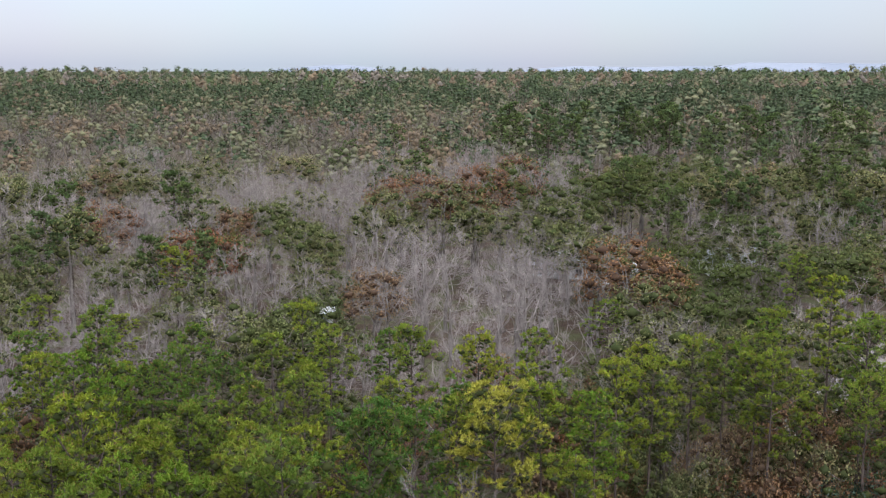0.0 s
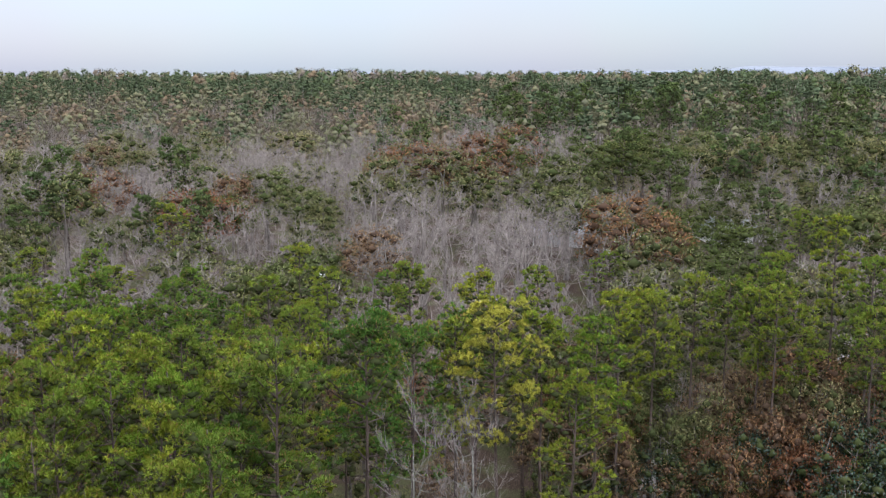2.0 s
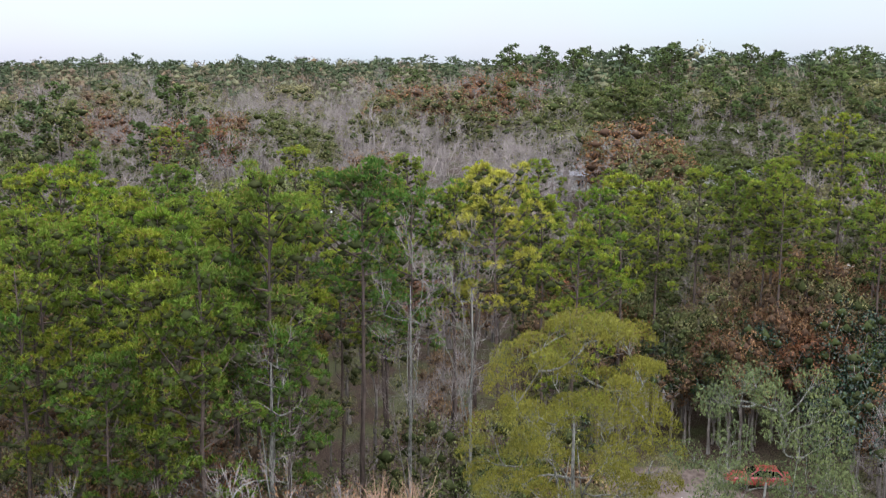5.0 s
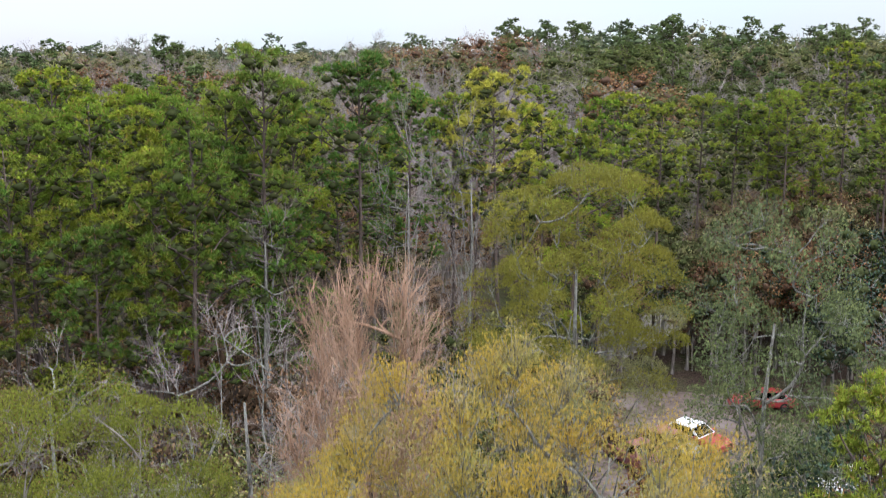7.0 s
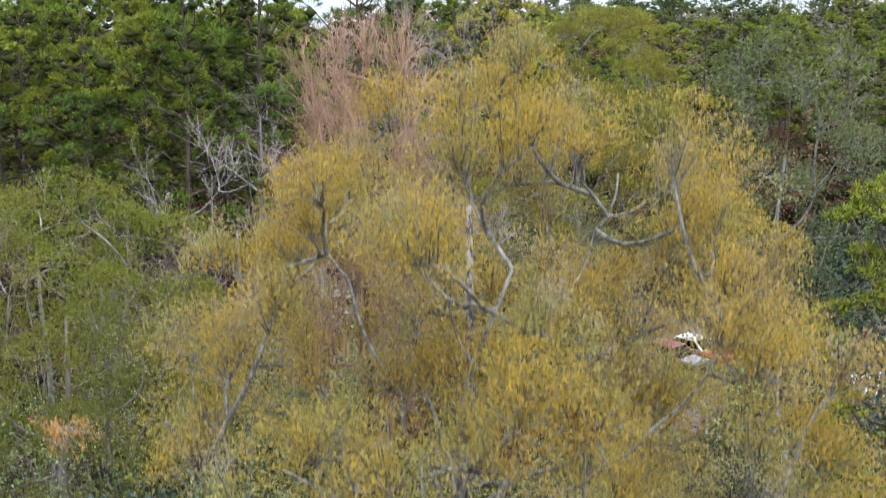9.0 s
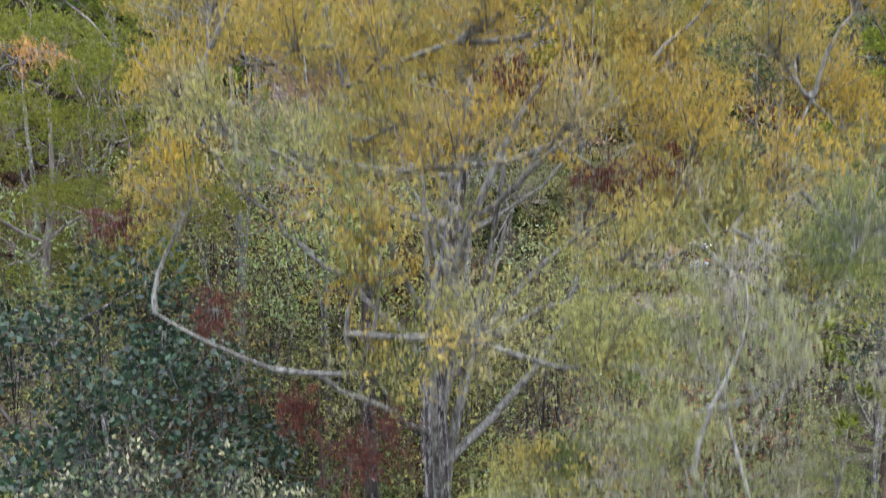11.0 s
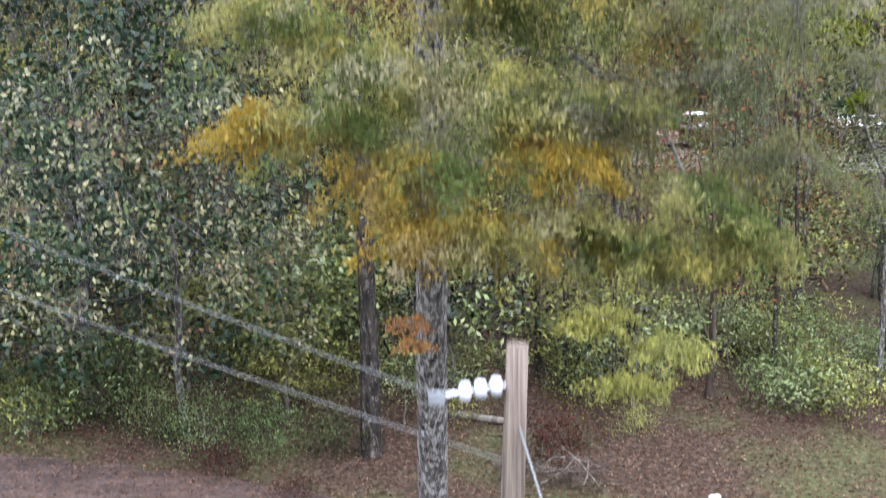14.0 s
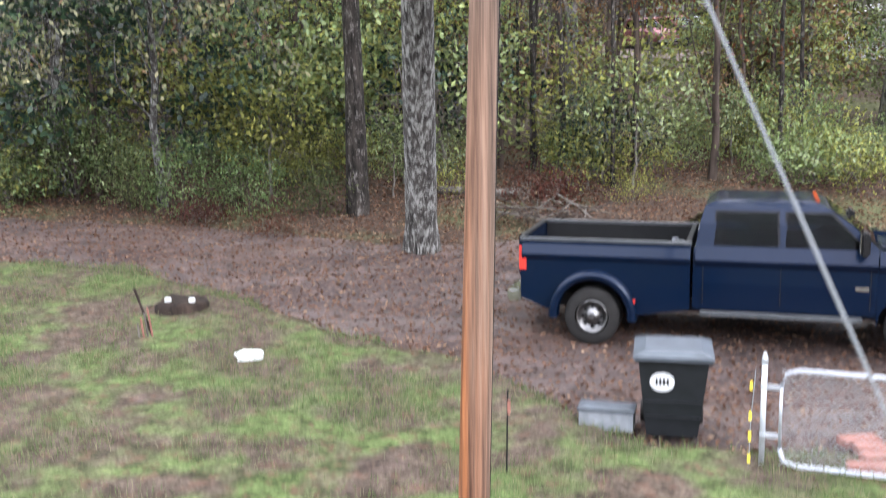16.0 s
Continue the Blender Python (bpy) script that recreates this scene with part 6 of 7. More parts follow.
def car(name, label, m, paint, top_paint=None, length=4.6, width=1.8, height=1.45, pickup_bed=False, rim=None, hood_paint=None):
    """A road car from its outline: body, glasshouse, windows, lamps and wheels. x points to the front."""
    t = thing(name, label, "car", m)
    h, L = height, length
    wx0, wx1, r = L * 0.20, L * 0.81, 0.32
    body = []
    for x, z0, z1, w in ((0.0, 0.45, h * 0.55, 0.90), (0.12, 0.32, h * 0.63, 0.97), (L * 0.3, 0.26, h * 0.66, 1.0), (L * 0.66, 0.26, h * 0.64, 1.0), (L * 0.93, 0.30, h * 0.56, 0.96), (L, 0.42, h * 0.46, 0.84)):
        y = width / 2 * w
        body.append([(x, -y * 0.9, z0), (x, -y, z0 + 0.12), (x, -y, z1 - 0.12), (x, -y * 0.9, z1), (x, y * 0.9, z1), (x, y, z1 - 0.12), (x, y, z0 + 0.12), (x, y * 0.9, z0)])
    part("body", loft(body), paint, t, bevel=0.02)
    if hood_paint:
        part("hood", box(L * 0.70, L * 0.96, -width * 0.40, width * 0.40, h * 0.555, h * 0.645), hood_paint, t, "hood in another colour", bevel=0.02)
    b0, b1 = (L * 0.42, L * 0.70) if pickup_bed else (L * 0.10, L * 0.70)
    r0, r1 = (b0 + 0.08, b1 - 0.45) if pickup_bed else (b0 + 0.55, b1 - 0.75)
    y0, y1 = width * 0.46, width * 0.36
    house = [[(b0, -y0, h * 0.64), (b1, -y0, h * 0.64), (b1, y0, h * 0.64), (b0, y0, h * 0.64)], [(r0, -y1, h * 0.97), (r1, -y1, h * 0.97), (r1, y1, h * 0.97), (r0, y1, h * 0.97)], [(r0 + 0.12, -y1 + 0.12, h), (r1 - 0.1, -y1 + 0.12, h), (r1 - 0.1, y1 - 0.12, h), (r0 + 0.12, y1 - 0.12, h)]]
    part("roof", loft(house), top_paint or paint, t, bevel=0.02)

    def on(u, v, face, off):
        """A point of a glasshouse face: u across, v up, both 0 to 1."""
        z = h * (0.64 + 0.33 * v)
        if face in (-1, 1):
            x = (b0 + (r0 - b0) * v) * (1 - u) + (b1 + (r1 - b1) * v) * u
            return (x, face * (y0 + (y1 - y0) * v + off), z)
        y = (y0 + (y1 - y0) * v) * (2 * u - 1)
        return ((b1 + (r1 - b1) * v + off) if face == "f" else (b0 + (r0 - b0) * v - off), y, z)
    for face, spans in ((-1, ((0.10, 0.48), (0.53, 0.90))), (1, ((0.10, 0.48), (0.53, 0.90))), ("f", ((0.06, 0.94),)), ("b", ((0.08, 0.92),))):
        if pickup_bed and face in (-1, 1):
            spans = ((0.12, 0.86),)
        for u0, u1 in spans:
            quad = [(u0, 0.10), (u1, 0.10), (u1, 0.88), (u0, 0.88)]
            wide = [(u0 - 0.02, 0.06), (u1 + 0.02, 0.06), (u1 + 0.02, 0.92), (u0 - 0.02, 0.92)]
            # black sheet for the unlit interior behind each pane, its edge the seal
            part("gasket", loft([[on(u, v, face, 0.001) for u, v in wide], [on(u, v, face, 0.004) for u, v in wide]]), M_black, t)
            part({"f": "windshield", "b": "rear_window"}.get(face, "side_window"), loft([[on(u, v, face, 0.006) for u, v in quad], [on(u, v, face, 0.014) for u, v in quad]]), M_glass, t)
    if pickup_bed:
        part("bed", box(L * 0.03, L * 0.40, -width * 0.42, width * 0.42, h * 0.60, h * 0.665), M_black, t, "dark open bed", bevel=0.01)
    for s in (-1, 1):
        wheel(t, wx0, s * (width / 2 - 0.09), r, s, 0.2, rim)
        wheel(t, wx1, s * (width / 2 - 0.09), r, s, 0.2, rim)
        part("headlight", box(L - 0.06, L + 0.01, min(s * width * 0.26, s * width * 0.40), max(s * width * 0.26, s * width * 0.40), h * 0.36, h * 0.46), M_chrome, t, bevel=0.01)
        part("tail_light", box(-0.02, 0.05, min(s * width * 0.30, s * width * 0.43), max(s * width * 0.30, s * width * 0.43), h * 0.40, h * 0.52), M_red, t, bevel=0.01)
        part("mirror", box(b1 - 0.32, b1 - 0.20, min(s * width * 0.47, s * width * 0.56), max(s * width * 0.47, s * width * 0.56), h * 0.66, h * 0.74), paint, t, bevel=0.015)
    part("bumper", box(L - 0.05, L + 0.08, -width * 0.46, width * 0.46, 0.30, 0.46), M_chrome if pickup_bed else paint, t, bevel=0.02)
    return t


M_darkgreen = painted("dark_green_paint", (0.012, 0.016, 0.018), 0.2, 0.4, 0.8, 0.05)
M_maroonpaint = painted("faded_maroon_paint", (0.16, 0.045, 0.05), 0.55, 0, 0.1, 0.5)
M_pinkred = painted("chalky_red_paint", (0.17, 0.055, 0.06), 0.6, 0, 0.1, 0.5)
M_brightred = painted("bright_red_paint", (0.26, 0.022, 0.022), 0.4, 0, 0.3, 0.2)
M_offwhite = painted("chalky_white_paint", (0.55, 0.57, 0.58), 0.4, 0, 0.2, 0.2)
M_silver = painted("silver_paint", (0.45, 0.47, 0.50), 0.3, 0.4, 0.5)
car("sedan", "dark green-black sedan parked behind the pickup", pose(7.3, 16.6, gz(17.2) + 0.02, 0, 0, 162), M_darkgreen, length=4.7, height=1.34)
car("old_pickup", "old pickup with chalky dull red paint in the clearing", pose(10.9, 64.9, gz(63) + 0.02, 3, 0, -60), M_pinkred, None, 5.0, 1.9, 1.75, True)
car("old_wagon", "old dark maroon truck with a grey hood in the clearing", pose(13.1, 65.9, gz(64) + 0.02, 3, 0, -56), M_rustiron, M_maroonpaint, 5.0, 1.9, 1.8, False, None, M_box)
car("old_wagon", "old red car with a white roof in the clearing", pose(14.9, 67.2, gz(65.5) + 0.02, 3, 0, -51), M_brightred, M_offwhite, 4.8, 1.85, 1.6)
car("old_wagon", "bright red car half hidden among bushes", pose(24.8, 70.6, gz(70.6) + 0.02, 3, 0, 172), M_brightred, None, 4.6, 1.8, 1.4)
for i, (x, y, pt, lab) in enumerate(((25.5, 156.5, M_silver, "silver car parked by the far houses"), (28.6, 158.5, M_offwhite, "white car parked by the far houses"), (34.6, 160, M_offwhite, "white car parked by the far houses"), (26.2, 151.0, M_offwhite, "white car parked by the far houses"))):
    car("sedan", lab, pose(x, y, gz(y) + 0.05, 6, 0, 20 + 40 * i), pt)


# ---- the utility pole ----
def utility_pole():
    t = thing("utility_pole", "weathered wooden utility pole with a white transformer and a cutout", "pole", Matrix.Identity(4))
    foot, top = Vector((0.19, 6.8, -0.3)), Vector((0.41, 6.8, 7.58))
    on = lambda z: foot + (top - foot) * ((z - foot.z) / (top.z - foot.z))
    part("shaft", pipe([on(z) for z in (-0.3, 1, 2.2, 3.4, 4.6, 5.8, 6.9, 7.58)], [0.112, 0.108, 0.104, 0.099, 0.094, 0.089, 0.083, 0.078], 18), M_polewood, t, "weathered grey-brown wooden pole", True)
    # insulator arm near the top
    a = on(7.30)
    arm = part("insulator_arm", pipe([a, a + Vector((-0.52, -0.12, -0.05))], 0.016, 8), M_galv, t)
    for i, s in enumerate((0.14, 0.25, 0.36)):
        c = a + Vector((-s, -0.23 * s, -0.096 * s))
        part("insulator", lathe([(0.025, -0.05), (0.062, -0.035), (0.066, 0.0), (0.062, 0.03), (0.025, 0.045)], 14, "x", c), M_porcelain, arm, "pale grey porcelain insulator", True)
    part("clamp", box(a.x - 0.62, a.x - 0.50, a.y - 0.17, a.y - 0.10, a.z - 0.11, a.z - 0.02), M_box, arm, bevel=0.01)
    # transformer tank on a bracket, west and south of the pole
    c = Vector((0.0, 6.42, 0))
    tank = part("transformer_tank", lathe([(0.02, 5.42), (0.165, 5.43), (0.175, 5.47), (0.175, 6.10), (0.185, 6.11), (0.185, 6.14), (0.15, 6.19), (0.02, 6.21)], 28, "z", c), M_white, t, "glossy white steel transformer tank", True)
    for z in (5.72, 6.02):
        part("tank_lug", pipe([c + Vector((-0.26, 0.02, z)), c + Vector((0.30, 0.06, z))], 0.055, 14), M_white, tank, "", True)
    part("bushing", lathe([(0.05, 5.78), (0.05, 6.2), (0.06, 6.22), (0.045, 6.30), (0.045, 6.46), (0.02, 6.5)], 14, "z", c + Vector((0.06, -0.20, 0))), M_porcelain, tank, "grey porcelain bushing", True)
    part("secondary_box", lathe([(0.02, 5.36), (0.13, 5.37), (0.14, 5.40), (0.145, 5.60), (0.13, 5.66), (0.02, 5.68)], 20, "z", c + Vector((0.09, -0.13, 0))), M_white, tank, "white cover below the tank", True)
    part("bracket", box(0.10, 0.36, 6.52, 6.72, 5.60, 5.66), M_galv, t)
    part("ground_clamp", box(0.24, 0.40, 6.62, 6.70, 5.46, 5.56), M_galv, t, bevel=0.01)
    part("arrester", lathe([(0.02, 5.55), (0.045, 5.56), (0.05, 5.70), (0.03, 5.76)], 12, "z", Vector((0.30, 6.60, 0))), M_white, t, "small white arrester", True)
    part("ground_wire", pipe([on(z) + Vector((0.112 - 0.003 * z, 0.02, 0)) for z in (0.05, 2, 4, 5.5)], 0.005, 5), M_rubber, t)
    return t


utility_pole()


def cable(name, label, pts, r, mat=M_cable):
    """A hanging or taut line through the points."""
    ob = tagged(new(name), label, "cable")
    part("strand", pipe(pts, r, 7), mat, ob, smooth=True)
    return ob


def sag(a, b, drop, n=14):
    a, b = Vector(a), Vector(b)
    return [a + (b - a) * (i / n) + Vector((0, 0, -4 * drop * (i / n) * (1 - i / n))) for i in range(n + 1)]


guy = cable("guy_wire", "grey guy wire from the pole down to its ground anchor", sag((0.42, 6.72, 7.0), (2.59, 2.80, 0.05), 0.02), 0.009, M_cable)
part("anchor", lathe([(0.05, -0.1), (0.05, 0.05), (0.025, 0.12)], 10, "z", (2.59, 2.80, 0.02)), M_galv, guy)
cable("power_line", "thin overhead power line running to the pole", sag((-0.12, 6.68, 7.24), (-15, 21, 9.6), 0.3), 0.0045)
cable("power_line", "thin overhead power line running to the pole", sag((0.30, 6.75, 6.75), (-15, 20, 8.4), 0.3), 0.0045)
cable("service_drop", "thick grey service cable from the pole to a house", sag((0.44, 6.86, 6.30), (10.5, 7.6, 4.7), 0.35, 20), 0.010, M_cable)


# ---- yard things ----
def wheelie_bin():
    t = thing("wheelie_bin", "charcoal wheeled rubbish bin with grey lid and round white emblem", "bin", pose(2.46, 10.62, 0.05, 0, 0, -12) @ Matrix.Diagonal((1.10, 0.95, 0.85, 1)))
    rings = []
    for z, hx, y0, y1 in ((0.0, 0.235, -0.26, 0.24), (0.10, 0.245, -0.27, 0.27), (0.55, 0.285, -0.32, 0.33), (0.95, 0.32, -0.36, 0.38), (1.0, 0.335, -0.375, 0.40)):
        rings.append([(-hx, y0, z), (hx, y0, z), (hx, y1, z), (-hx, y1, z)])
    part("body", loft(rings), M_bin, t, bevel=0.03)
    part("rim", loft([[(-0.35, -0.39, 0.96), (0.35, -0.39, 0.96), (0.35, 0.41, 0.96), (-0.35, 0.41, 0.96)], [(-0.35, -0.39, 1.0), (0.35, -0.39, 1.0), (0.35, 0.41, 1.0), (-0.35, 0.41, 1.0)]]), M_bin, t, bevel=0.015)
    part("lid", loft([[(-0.37, -0.43, 1.005), (0.37, -0.43, 1.005), (0.37, 0.44, 1.005), (-0.37, 0.44, 1.005)], [(-0.37, -0.43, 1.05), (0.37, -0.43, 1.05), (0.37, 0.44, 1.05), (-0.37, 0.44, 1.05)], [(-0.26, -0.30, 1.10), (0.26, -0.30, 1.10), (0.26, 0.34, 1.10), (-0.26, 0.34, 1.10)]]), M_binlid, t, "grey wet lid", bevel=0.02)
    part("handle", pipe([(-0.30, 0.47, 0.95), (0.30, 0.47, 0.95)], 0.018, 8), M_bin, t)
    e = part("emblem", lathe([(0.015, -0.348), (0.115, -0.352), (0.115, -0.336)], 24, "y", (-0.10, 0, 0.72)), M_offwhite, t, "round white printed emblem")
    for i in range(4):
        part("mark", box(-0.16 + i * 0.034, -0.142 + i * 0.034, -0.358, -0.352, 0.68, 0.77), M_bin, e)
    for s in (-1, 1):
        part("wheel", lathe([(0.03, -0.03), (0.13, -0.03), (0.14, 0.0), (0.13, 0.03), (0.03, 0.03)], 18, "x", (s * 0.27, 0.26, 0.13)), M_rubber, t, smooth=True)
    for z in (0.25, 0.45):
        part("rib", box(-0.26, 0.26, -0.335 + (0.45 - z) * 0.1, -0.29, z, z + 0.02), M_bin, t)


wheelie_bin()
ub = thing("utility_box", "low grey utility box beside the bin", "box", pose(1.80, 10.78, 0.04, 0, 0, -16) @ Matrix.Scale(0.8, 4))
part("body", loft([[(-0.36, -0.17, 0), (0.36, -0.17, 0), (0.36, 0.17, 0), (-0.36, 0.17, 0)], [(-0.36, -0.17, 0.25), (0.36, -0.17, 0.25), (0.36, 0.17, 0.25), (-0.36, 0.17, 0.25)]]), M_box, ub, bevel=0.015)
part("lid", loft([[(-0.38, -0.19, 0.25), (0.38, -0.19, 0.25), (0.38, 0.19, 0.25), (-0.38, 0.19, 0.25)], [(-0.38, -0.19, 0.29), (0.38, -0.19, 0.29), (0.38, 0.19, 0.29), (-0.38, 0.19, 0.29)], [(-0.30, -0.12, 0.31), (0.30, -0.12, 0.31), (0.30, 0.12, 0.31), (-0.30, 0.12, 0.31)]]), M_binlid, ub, "paler wet lid", bevel=0.01)


def gate():
    t = thing("chain_link_gate", "low chain-link gate with a white tubular frame", "gate", pose(3.22, 9.45, 0.03, 0, 0, -21))
    L, z0, z1, c = 1.75, 0.06, 1.0, 0.16
    pts = [(c, 0, z0), (0.04, 0, z0 + 0.04), (0, 0, z0 + c), (0, 0, z1 - c), (0.04, 0, z1 - 0.04), (c, 0, z1), (L, 0, z1)]
    part("top_rail", pipe(pts[3:], 0.022, 10), M_white, t, "white painted top rail", True)
    part("bottom_rail", pipe([pts[2], pts[1], pts[0], (L, 0, z0)], 0.022, 10), M_white, t, "white painted bottom rail", True)
    part("side_rail", pipe([(0, 0, z0 + c), (0, 0, z1 - c)], 0.016, 10), M_galv, t, "", True)
    part("end_rail", pipe([(L, 0, z0), (L, 0, z1)], 0.030, 10), M_white, t, "", True)
    post = part("post", pipe([(-0.16, 0.02, -0.25), (-0.16, 0.02, 1.06)], 0.027, 12), M_galv, t, "grey steel post", True)
    part("post_cap", lathe([(0.032, 1.04), (0.032, 1.08), (0.018, 1.13), (0.008, 1.15)], 12, "z", (-0.16, 0.02, 0)), M_galv, post, "", True)
    for z in (0.34, 0.82):
        part("hinge", box(-0.19, 0.02, -0.015, 0.03, z - 0.018, z + 0.018), M_galv, t, bevel=0.008)
    b = Buf()
    seg = []
    step = 0.065
    for i in range(-15, 28):
        for d in (1, -1):
            x0 = i * step if d > 0 else i * step + (z1 - z0)
            a, e = np.array([x0, 0.0, z0]), np.array([x0 + d * (z1 - z0), 0.0, z1])
            lo, hi = 0.0, 1.0
            for lim, sgn in ((0.0, 1), (L, -1)):
                f0, f1 = sgn * (a[0] - lim), sgn * (e[0] - lim)
                if f0 < 0 and f1 < 0:
                    lo, hi = 1.0, 0.0
                elif f0 < 0:
                    lo = max(lo, f0 / (f0 - f1))
                elif f1 < 0:
                    hi = min(hi, f0 / (f0 - f1))
            if hi > lo:
                seg.append((a + (e - a) * lo, a + (e - a) * hi))
    b.sticks([s[0] for s in seg], [s[1] for s in seg], 0.0022, 0.0022, 3)
    mesh = new("wire_mesh", b.mesh("wire_mesh", [M_galv]))
    mesh.parent = t
    mesh["kind"] = "stuff"


gate()
tp = thing("caution_tape", "torn yellow tape hanging by the gate post", "tape", pose(2.94, 9.48, 0.03))
for i, z in enumerate((0.08, 0.30, 0.50, 0.80)):
    part("scrap", box(-0.012, 0.016, -0.004, 0.004, z, z + 0.08), M_yellowtape, tp)
part("string", pipe([(0.0, 0, -0.02), (0.01, 0.003, 0.5), (0.04, 0, 1.0)], 0.005, 5), M_box, tp)
for i, (x, y, z, a) in enumerate(((4.25, 10.1, 0.03, 8), (4.32, 9.86, 0.03, -5), (4.28, 9.62, 0.03, 4), (4.05, 9.36, 0.03, -10))):
    bk = thing("paver_block", "flat reddish concrete block lying behind the gate", "block", pose(x, y, z, 0, 0, a), "blocks behind the gate")
    part("block", box(-0.2, 0.2, -0.1, 0.1, 0, 0.09), M_brick, bk, bevel=0.012)

bag = thing("plastic_bag", "crumpled white plastic bag lying on the lawn", "bag", pose(-2.52, 13.5, 0.05, 0, 0, 8) @ Matrix.Scale(0.78, 4))
bm = bmesh.new()
bmesh.ops.create_icosphere(bm, subdivisions=3, radius=1)
for v in bm.verts:
    q = noise.noise(v.co * 2.3) * 0.22 + noise.noise(v.co * 6) * 0.08
    s = [max(-1, min(1, c * 1.35)) for c in v.co]
    v.co = Vector((s[0] * 0.21 * (1 + q), s[1] * 0.17 * (1 + q), max(0.0, 0.09 + s[2] * 0.10 * (1 + q))))
part("bag_skin", bm, M_paper, bag)
part("bag_tie", pipe([(-0.18, 0.0, 0.10), (-0.26, -0.02, 0.16), (-0.24, 0.04, 0.18)], [0.03, 0.02, 0.008], 6), M_paper, bag)

st = thing("iron_stake", "rusty iron stake leaning in the lawn", "stake", pose(-4.12, 14.5, 0.02))
part("rod", pipe([(0.12, 0, -0.1), (-0.20, 0.05, 0.85)], 0.018, 8), M_rustiron, st)
sk = thing("garden_stakes", "bundle of short weathered wooden stakes", "stakes", pose(-4.12, 14.45, 0.02))
for i in range(4):
    part("stick", pipe([(-0.12 + 0.06 * i, 0.02 * i, -0.05), (-0.16 + 0.05 * i, 0.03, 0.36 + 0.07 * i)], 0.014, 6), M_brick if i % 2 else M_bark, sk)

sp = thing("tree_stump", "rotten tree stump, coloured dark for its shade, with white scraps on it", "stump", pose(-3.95, 15.9, 0.12) @ Matrix.Scale(1.25, 4))
bm = lathe([(0.44, -0.1), (0.36, 0.05), (0.33, 0.18), (0.30, 0.22), (0.06, 0.20)], 22)
for v in bm.verts:
    v.co += Vector((v.co.x, v.co.y, 0)).normalized() * 0.07 * noise.noise(v.co * 4) + Vector((0, 0, 0.05 * noise.noise(v.co * 7)))
part("wood", bm, M_stump, sp, smooth=True)
for i, (x, y) in enumerate(((-0.24, -0.06), (0.14, -0.10))):
    sc = thing("paper_scrap", "small white scrap lying on the stump", "litter", pose(-3.95 + x, 15.9 + y, 0.38, 0, 0, 30 * i), "scraps on the stump")
    part("scrap", box(-0.05, 0.05, -0.03, 0.03, 0, 0.07), M_paper, sc, bevel=0.012)
mk = thing("marker_stake", "thin black marker stake with a pink tag", "stake", pose(0.62, 9.4, 0.04))
part("rod", pipe([(0, 0, -0.1), (0.015, 0, 0.85)], 0.009, 6), M_black, mk)
part("tag", box(0.01, 0.04, -0.01, 0.0, 0.62, 0.75), M_brick, mk)
for i, (x, y) in enumerate(((4.4, 19.6), (4.9, 20.1), (3.6, 19.2), (4.0, 19.0), (5.6, 20.4), (3.2, 18.8))):
    lt = thing("litter_scrap", "white scrap of litter lying on the dead leaves", "litter", pose(x, y, gz(y) + 0.02, 0, 0, 47 * i), "litter behind the cars")
    part("scrap", box(-0.12, 0.12, -0.07, 0.07, 0, 0.10 + 0.03 * (i % 3)), M_paper, lt, bevel=0.025)

# brush pile of cut branches beyond the drive
pile_rng = np.random.default_rng(3)
for j, (x, y, n, r) in enumerate(((2.7, 21.2, 26, 0.9), (1.6, 21.6, 16, 0.7), (6.4, 29.5, 14, 0.9), (10.6, 26.4, 12, 0.8))):
    pl = thing("brush_pile", "heap of cut grey branches and twigs on the ground", "branches", pose(x, y, gz(y)), "heaps of cut branches")
    for i in range(n):
        a = pile_rng.uniform(0, 6.28)
        c = np.array([pile_rng.uniform(-r, r) * 0.7, pile_rng.uniform(-r, r) * 0.5, pile_rng.uniform(0.05, 0.45)])
        d = np.array([math.cos(a), math.sin(a), pile_rng.normal() * 0.3]) * pile_rng.uniform(0.35, 0.8)
        k = pile_rng.normal(size=3) * 0.08
        rr = pile_rng.uniform(0.012, 0.03)
        part("branch", pipe([c - d, c + k, c + d], [rr, rr * 0.8, rr * 0.4], 5), M_bark if i % 4 == 0 else M_pinebark, pl)
for i, (x, y, a, ln, r) in enumerate(((6.0, 30.5, 75, 1.7, 0.22), (0.9, 24.6, -20, 2.2, 0.10))):
    lg = thing("fallen_log", "mossy fallen log lying on the woodland floor", "log", pose(x, y, gz(y) + r * 0.7, 0, -50 if i == 0 else 0, a), "logs on the woodland floor")
    bm = pipe([(-ln / 2, 0, 0), (-ln / 4, 0.03, 0.02), (ln / 4, -0.03, 0.0), (ln / 2, 0.02, 0.03)], [r, r * 0.95, r * 0.85, r * 0.7], 12)
    part("log", bm, M_lichen if i == 0 else M_bark, lg, smooth=True)

# ---- houses beyond the trees ----
M_siding = plain("pale_siding", (0.45, 0.45, 0.44), 0.7, 0, 3, 0.1)
M_tin = plain("tin_roof", (0.25, 0.27, 0.30), 0.6, 0.2, 2, 0.15)
M_shingle = plain("dark_shingles", (0.12, 0.12, 0.13), 0.8, 0, 5, 0.25)


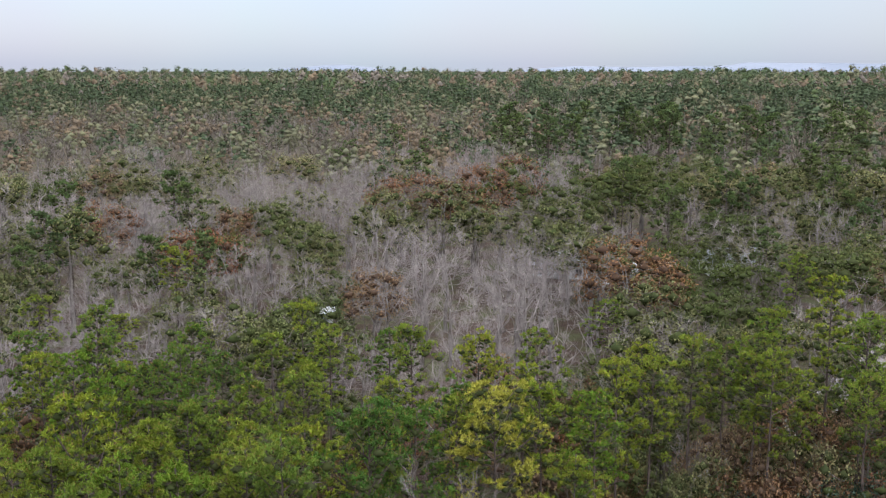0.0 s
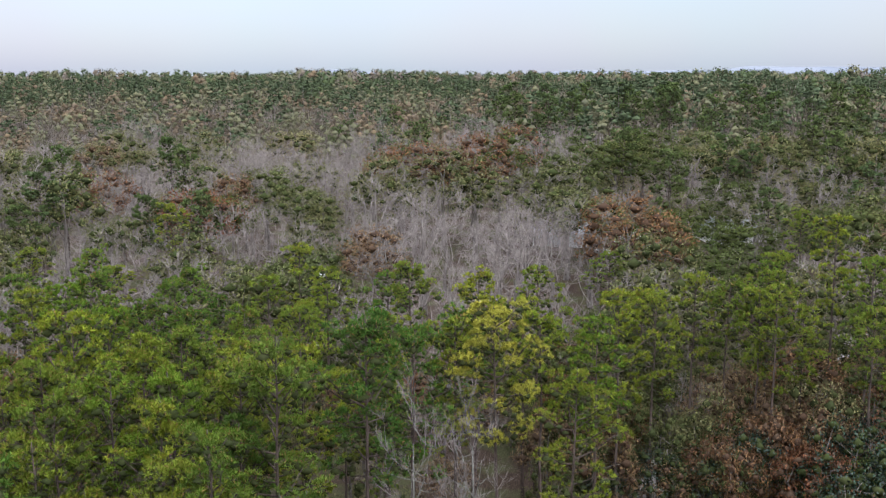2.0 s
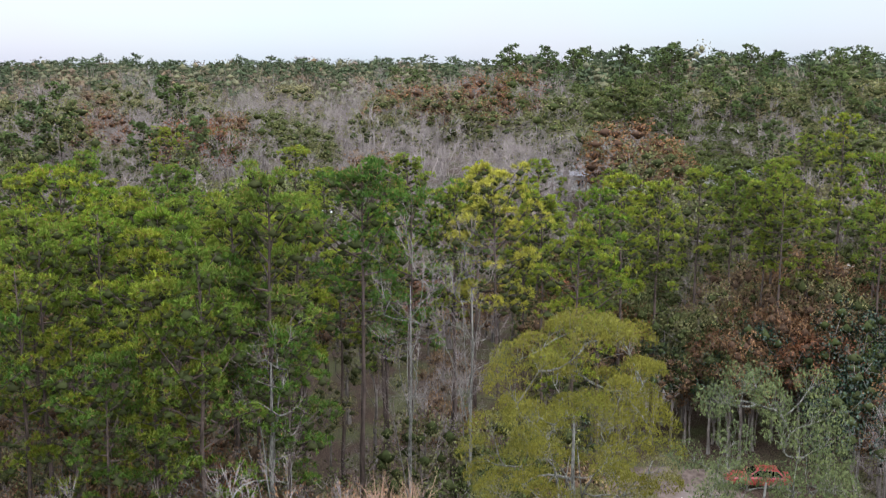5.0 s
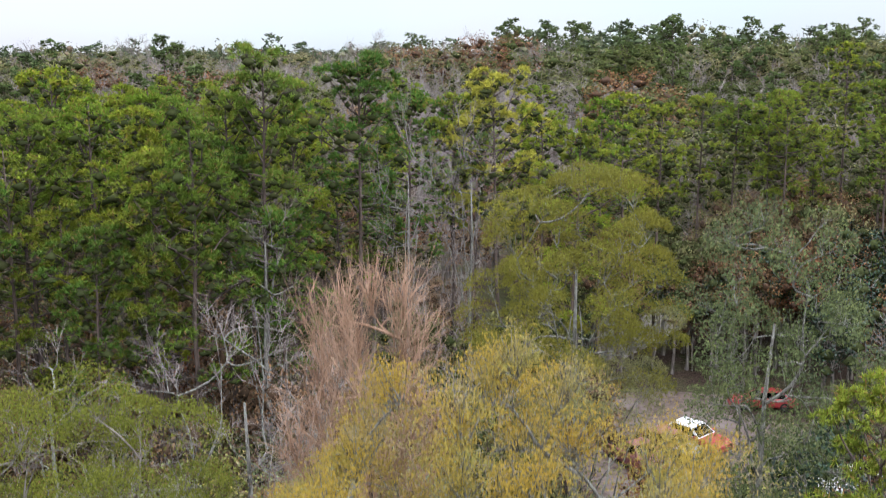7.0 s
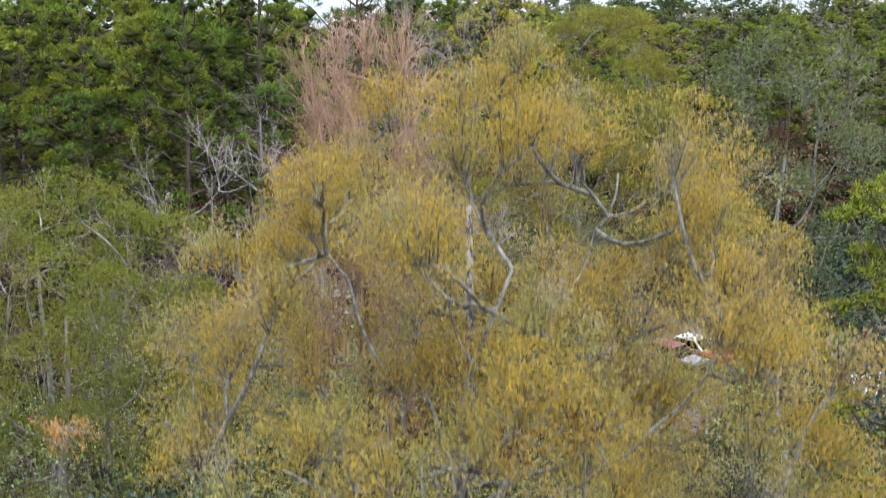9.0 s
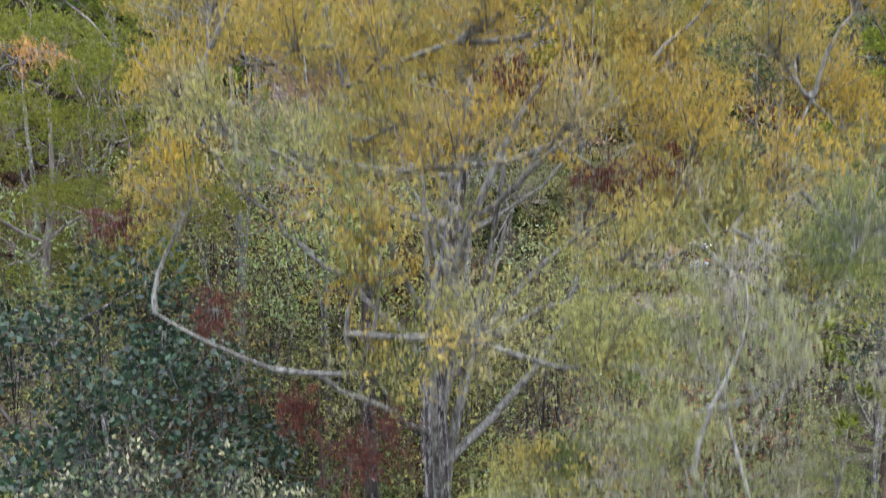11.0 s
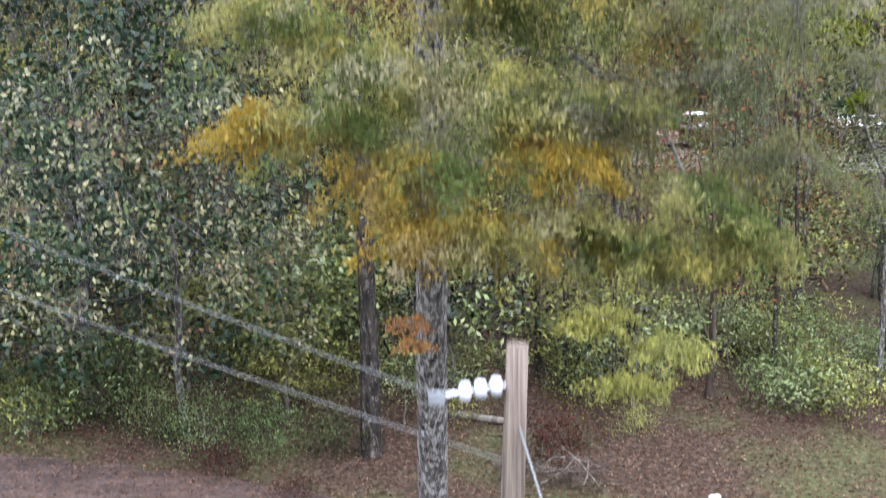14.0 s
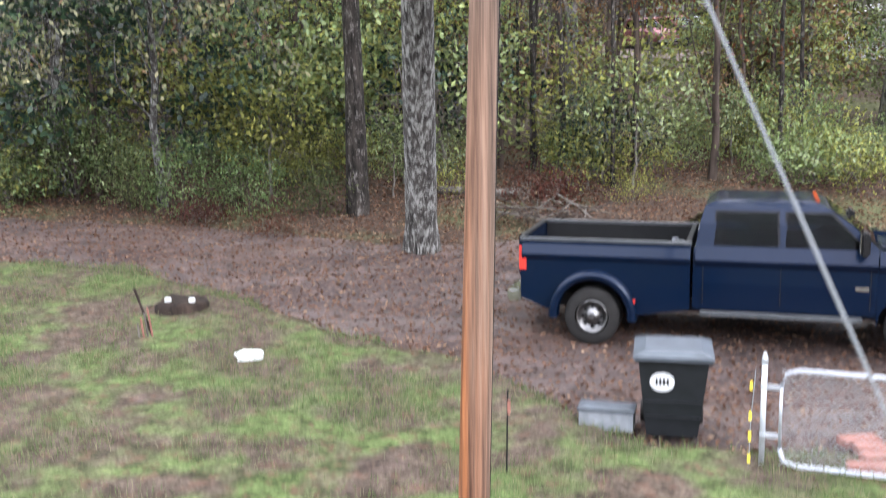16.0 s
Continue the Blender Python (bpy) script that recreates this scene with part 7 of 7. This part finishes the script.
def house(label, m, L, D, wall_h, roof_h, roof_mat):
    t = thing("house", label, "house", m)
    part("wall", box(-L / 2, L / 2, -D / 2, D / 2, -1.2, wall_h), M_siding, t)
    o = 0.4
    part("roof", loft([[(-L / 2 - o, -D / 2 - o, wall_h - 0.05), (-L / 2 - o, D / 2 + o, wall_h - 0.05), (-L / 2 - o, 0, wall_h + roof_h)], [(L / 2 + o, -D / 2 - o, wall_h - 0.05), (L / 2 + o, D / 2 + o, wall_h - 0.05), (L / 2 + o, 0, wall_h + roof_h)]]), roof_mat, t, "metal gable roof")
    n = max(3, int(L / 2.4))
    for i in range(n):
        x = -L / 2 + (i + 0.5) * L / n
        if i == n // 2:
            part("door", box(x - 0.45, x + 0.45, -D / 2 - 0.05, -D / 2 - 0.002, 0, 2.0), M_box, t)
            continue
        wdw = part("window", box(x - 0.5, x + 0.5, -D / 2 - 0.06, -D / 2 - 0.002, 0.9, 1.95), M_white, t)
        part("pane", box(x - 0.42, x + 0.42, -D / 2 - 0.075, -D / 2 - 0.062, 0.98, 1.87), M_glass, wdw)


house("long pale mobile home seen through the trees", pose(26.5, 56.5, gz(56) - 0.1, 0, 0, -4), 11.0, 4.0, 2.4, 0.5, M_siding)
house("house with a pale tin roof in the far clearing", pose(45.5, 161, gz(160) - 0.7, 0, 0, 24), 11, 7, 2.6, 2.0, M_tin)
house("low house with a grey roof in the far clearing", pose(18.0, 159.5, gz(159) - 0.7, 0, 0, -8), 8.5, 6, 2.6, 1.6, M_tin)
house("small pale shed roof among the trees", pose(-17.0, 139, gz(139) - 0.4, 0, 0, 15), 2.2, 2.0, 1.8, 0.6, M_offwhite)


# ---- grass and fallen leaves ----
def scatter():
    rng = np.random.default_rng(21)
    g, n = Buf(), 0
    k = 170000
    x = rng.uniform(-7.5, 4.8, k)
    y = 5.5 + rng.uniform(0, 1, k) ** 0.8 * 14.0
    lim = np.array([edge_y(v) for v in np.linspace(-8, 6, 300)])
    ok = (y < np.interp(x, np.linspace(-8, 6, 300), lim) - 0.03) & (np.abs(x) < 0.5 * y + 1)
    dens = np.array([noise.noise((a * 0.8, b * 0.8, 2)) for a, b in zip(x, y)])
    ok &= dens + rng.normal(size=k) * 0.15 > 0.0
    p = np.stack([x, y, np.zeros(k)], 1)[ok]
    p[:, 2] = ground_z(p[:, 1]) + 0.045
    d = rng.normal(size=p.shape) * 0.5 + [0, 0, 1.0]
    g.leaves(rng, p, d, rng.uniform(0.05, 0.15, len(p)), 0.012, False)
    tagged(new("grass_blades", g.mesh("grass_blades", [M_grass])), "short uneven blades of green and straw-coloured grass", "grass", kind="stuff")
    b = Buf()
    k = 85000
    x = rng.uniform(-13, 13, k)
    y = rng.uniform(8.5, 31, k)
    keep_it = (y > np.interp(x, EDGE_X, EDGE_Y)) | (rng.random(k) < 0.16)
    keep_it &= np.abs(x) < 0.5 * y + 1
    p = np.stack([x, y, np.zeros(k)], 1)[keep_it]
    p[:, 2] = ground_z(p[:, 1]) + np.array([bumps(a, c) for a, c in p[:, :2]]) + 0.018
    d = rng.normal(size=p.shape) * [1, 1, 0.25]
    b.leaves(rng, p, d, rng.uniform(0.045, 0.10, len(p)), rng.uniform(0.025, 0.05, len(p)), True)
    tagged(new("fallen_leaves", b.mesh("fallen_leaves", [M_litter])), "fallen brown oak leaves strewn over drive and yard", "leaves", kind="stuff")


def island_material(name, stops, glow=0.2):
    k = Nodes(name)
    col = k.ramp(k.n("NewGeometry").outputs["Random Per Island"], stops)
    d, tr, m = k.n("BsdfDiffuse", Color=col), k.n("BsdfTranslucent", Color=col), k.n("MixShader", Fac=glow)
    k.t.links.new(d.outputs[0], m.inputs[1])
    k.t.links.new(tr.outputs[0], m.inputs[2])
    return k.done(m.outputs[0])


M_grass = island_material("grass_blade", [(0.0, (0.045, 0.072, 0.026)), (0.45, (0.10, 0.140, 0.056)), (0.75, (0.145, 0.150, 0.078)), (1.0, (0.19, 0.165, 0.11))], 0.3)
M_litter = island_material("fallen_leaf", [(0.0, (0.04, 0.022, 0.015)), (0.4, (0.095, 0.052, 0.034)), (0.8, (0.155, 0.092, 0.062)), (1.0, (0.24, 0.17, 0.115))], 0.15)
scatter()
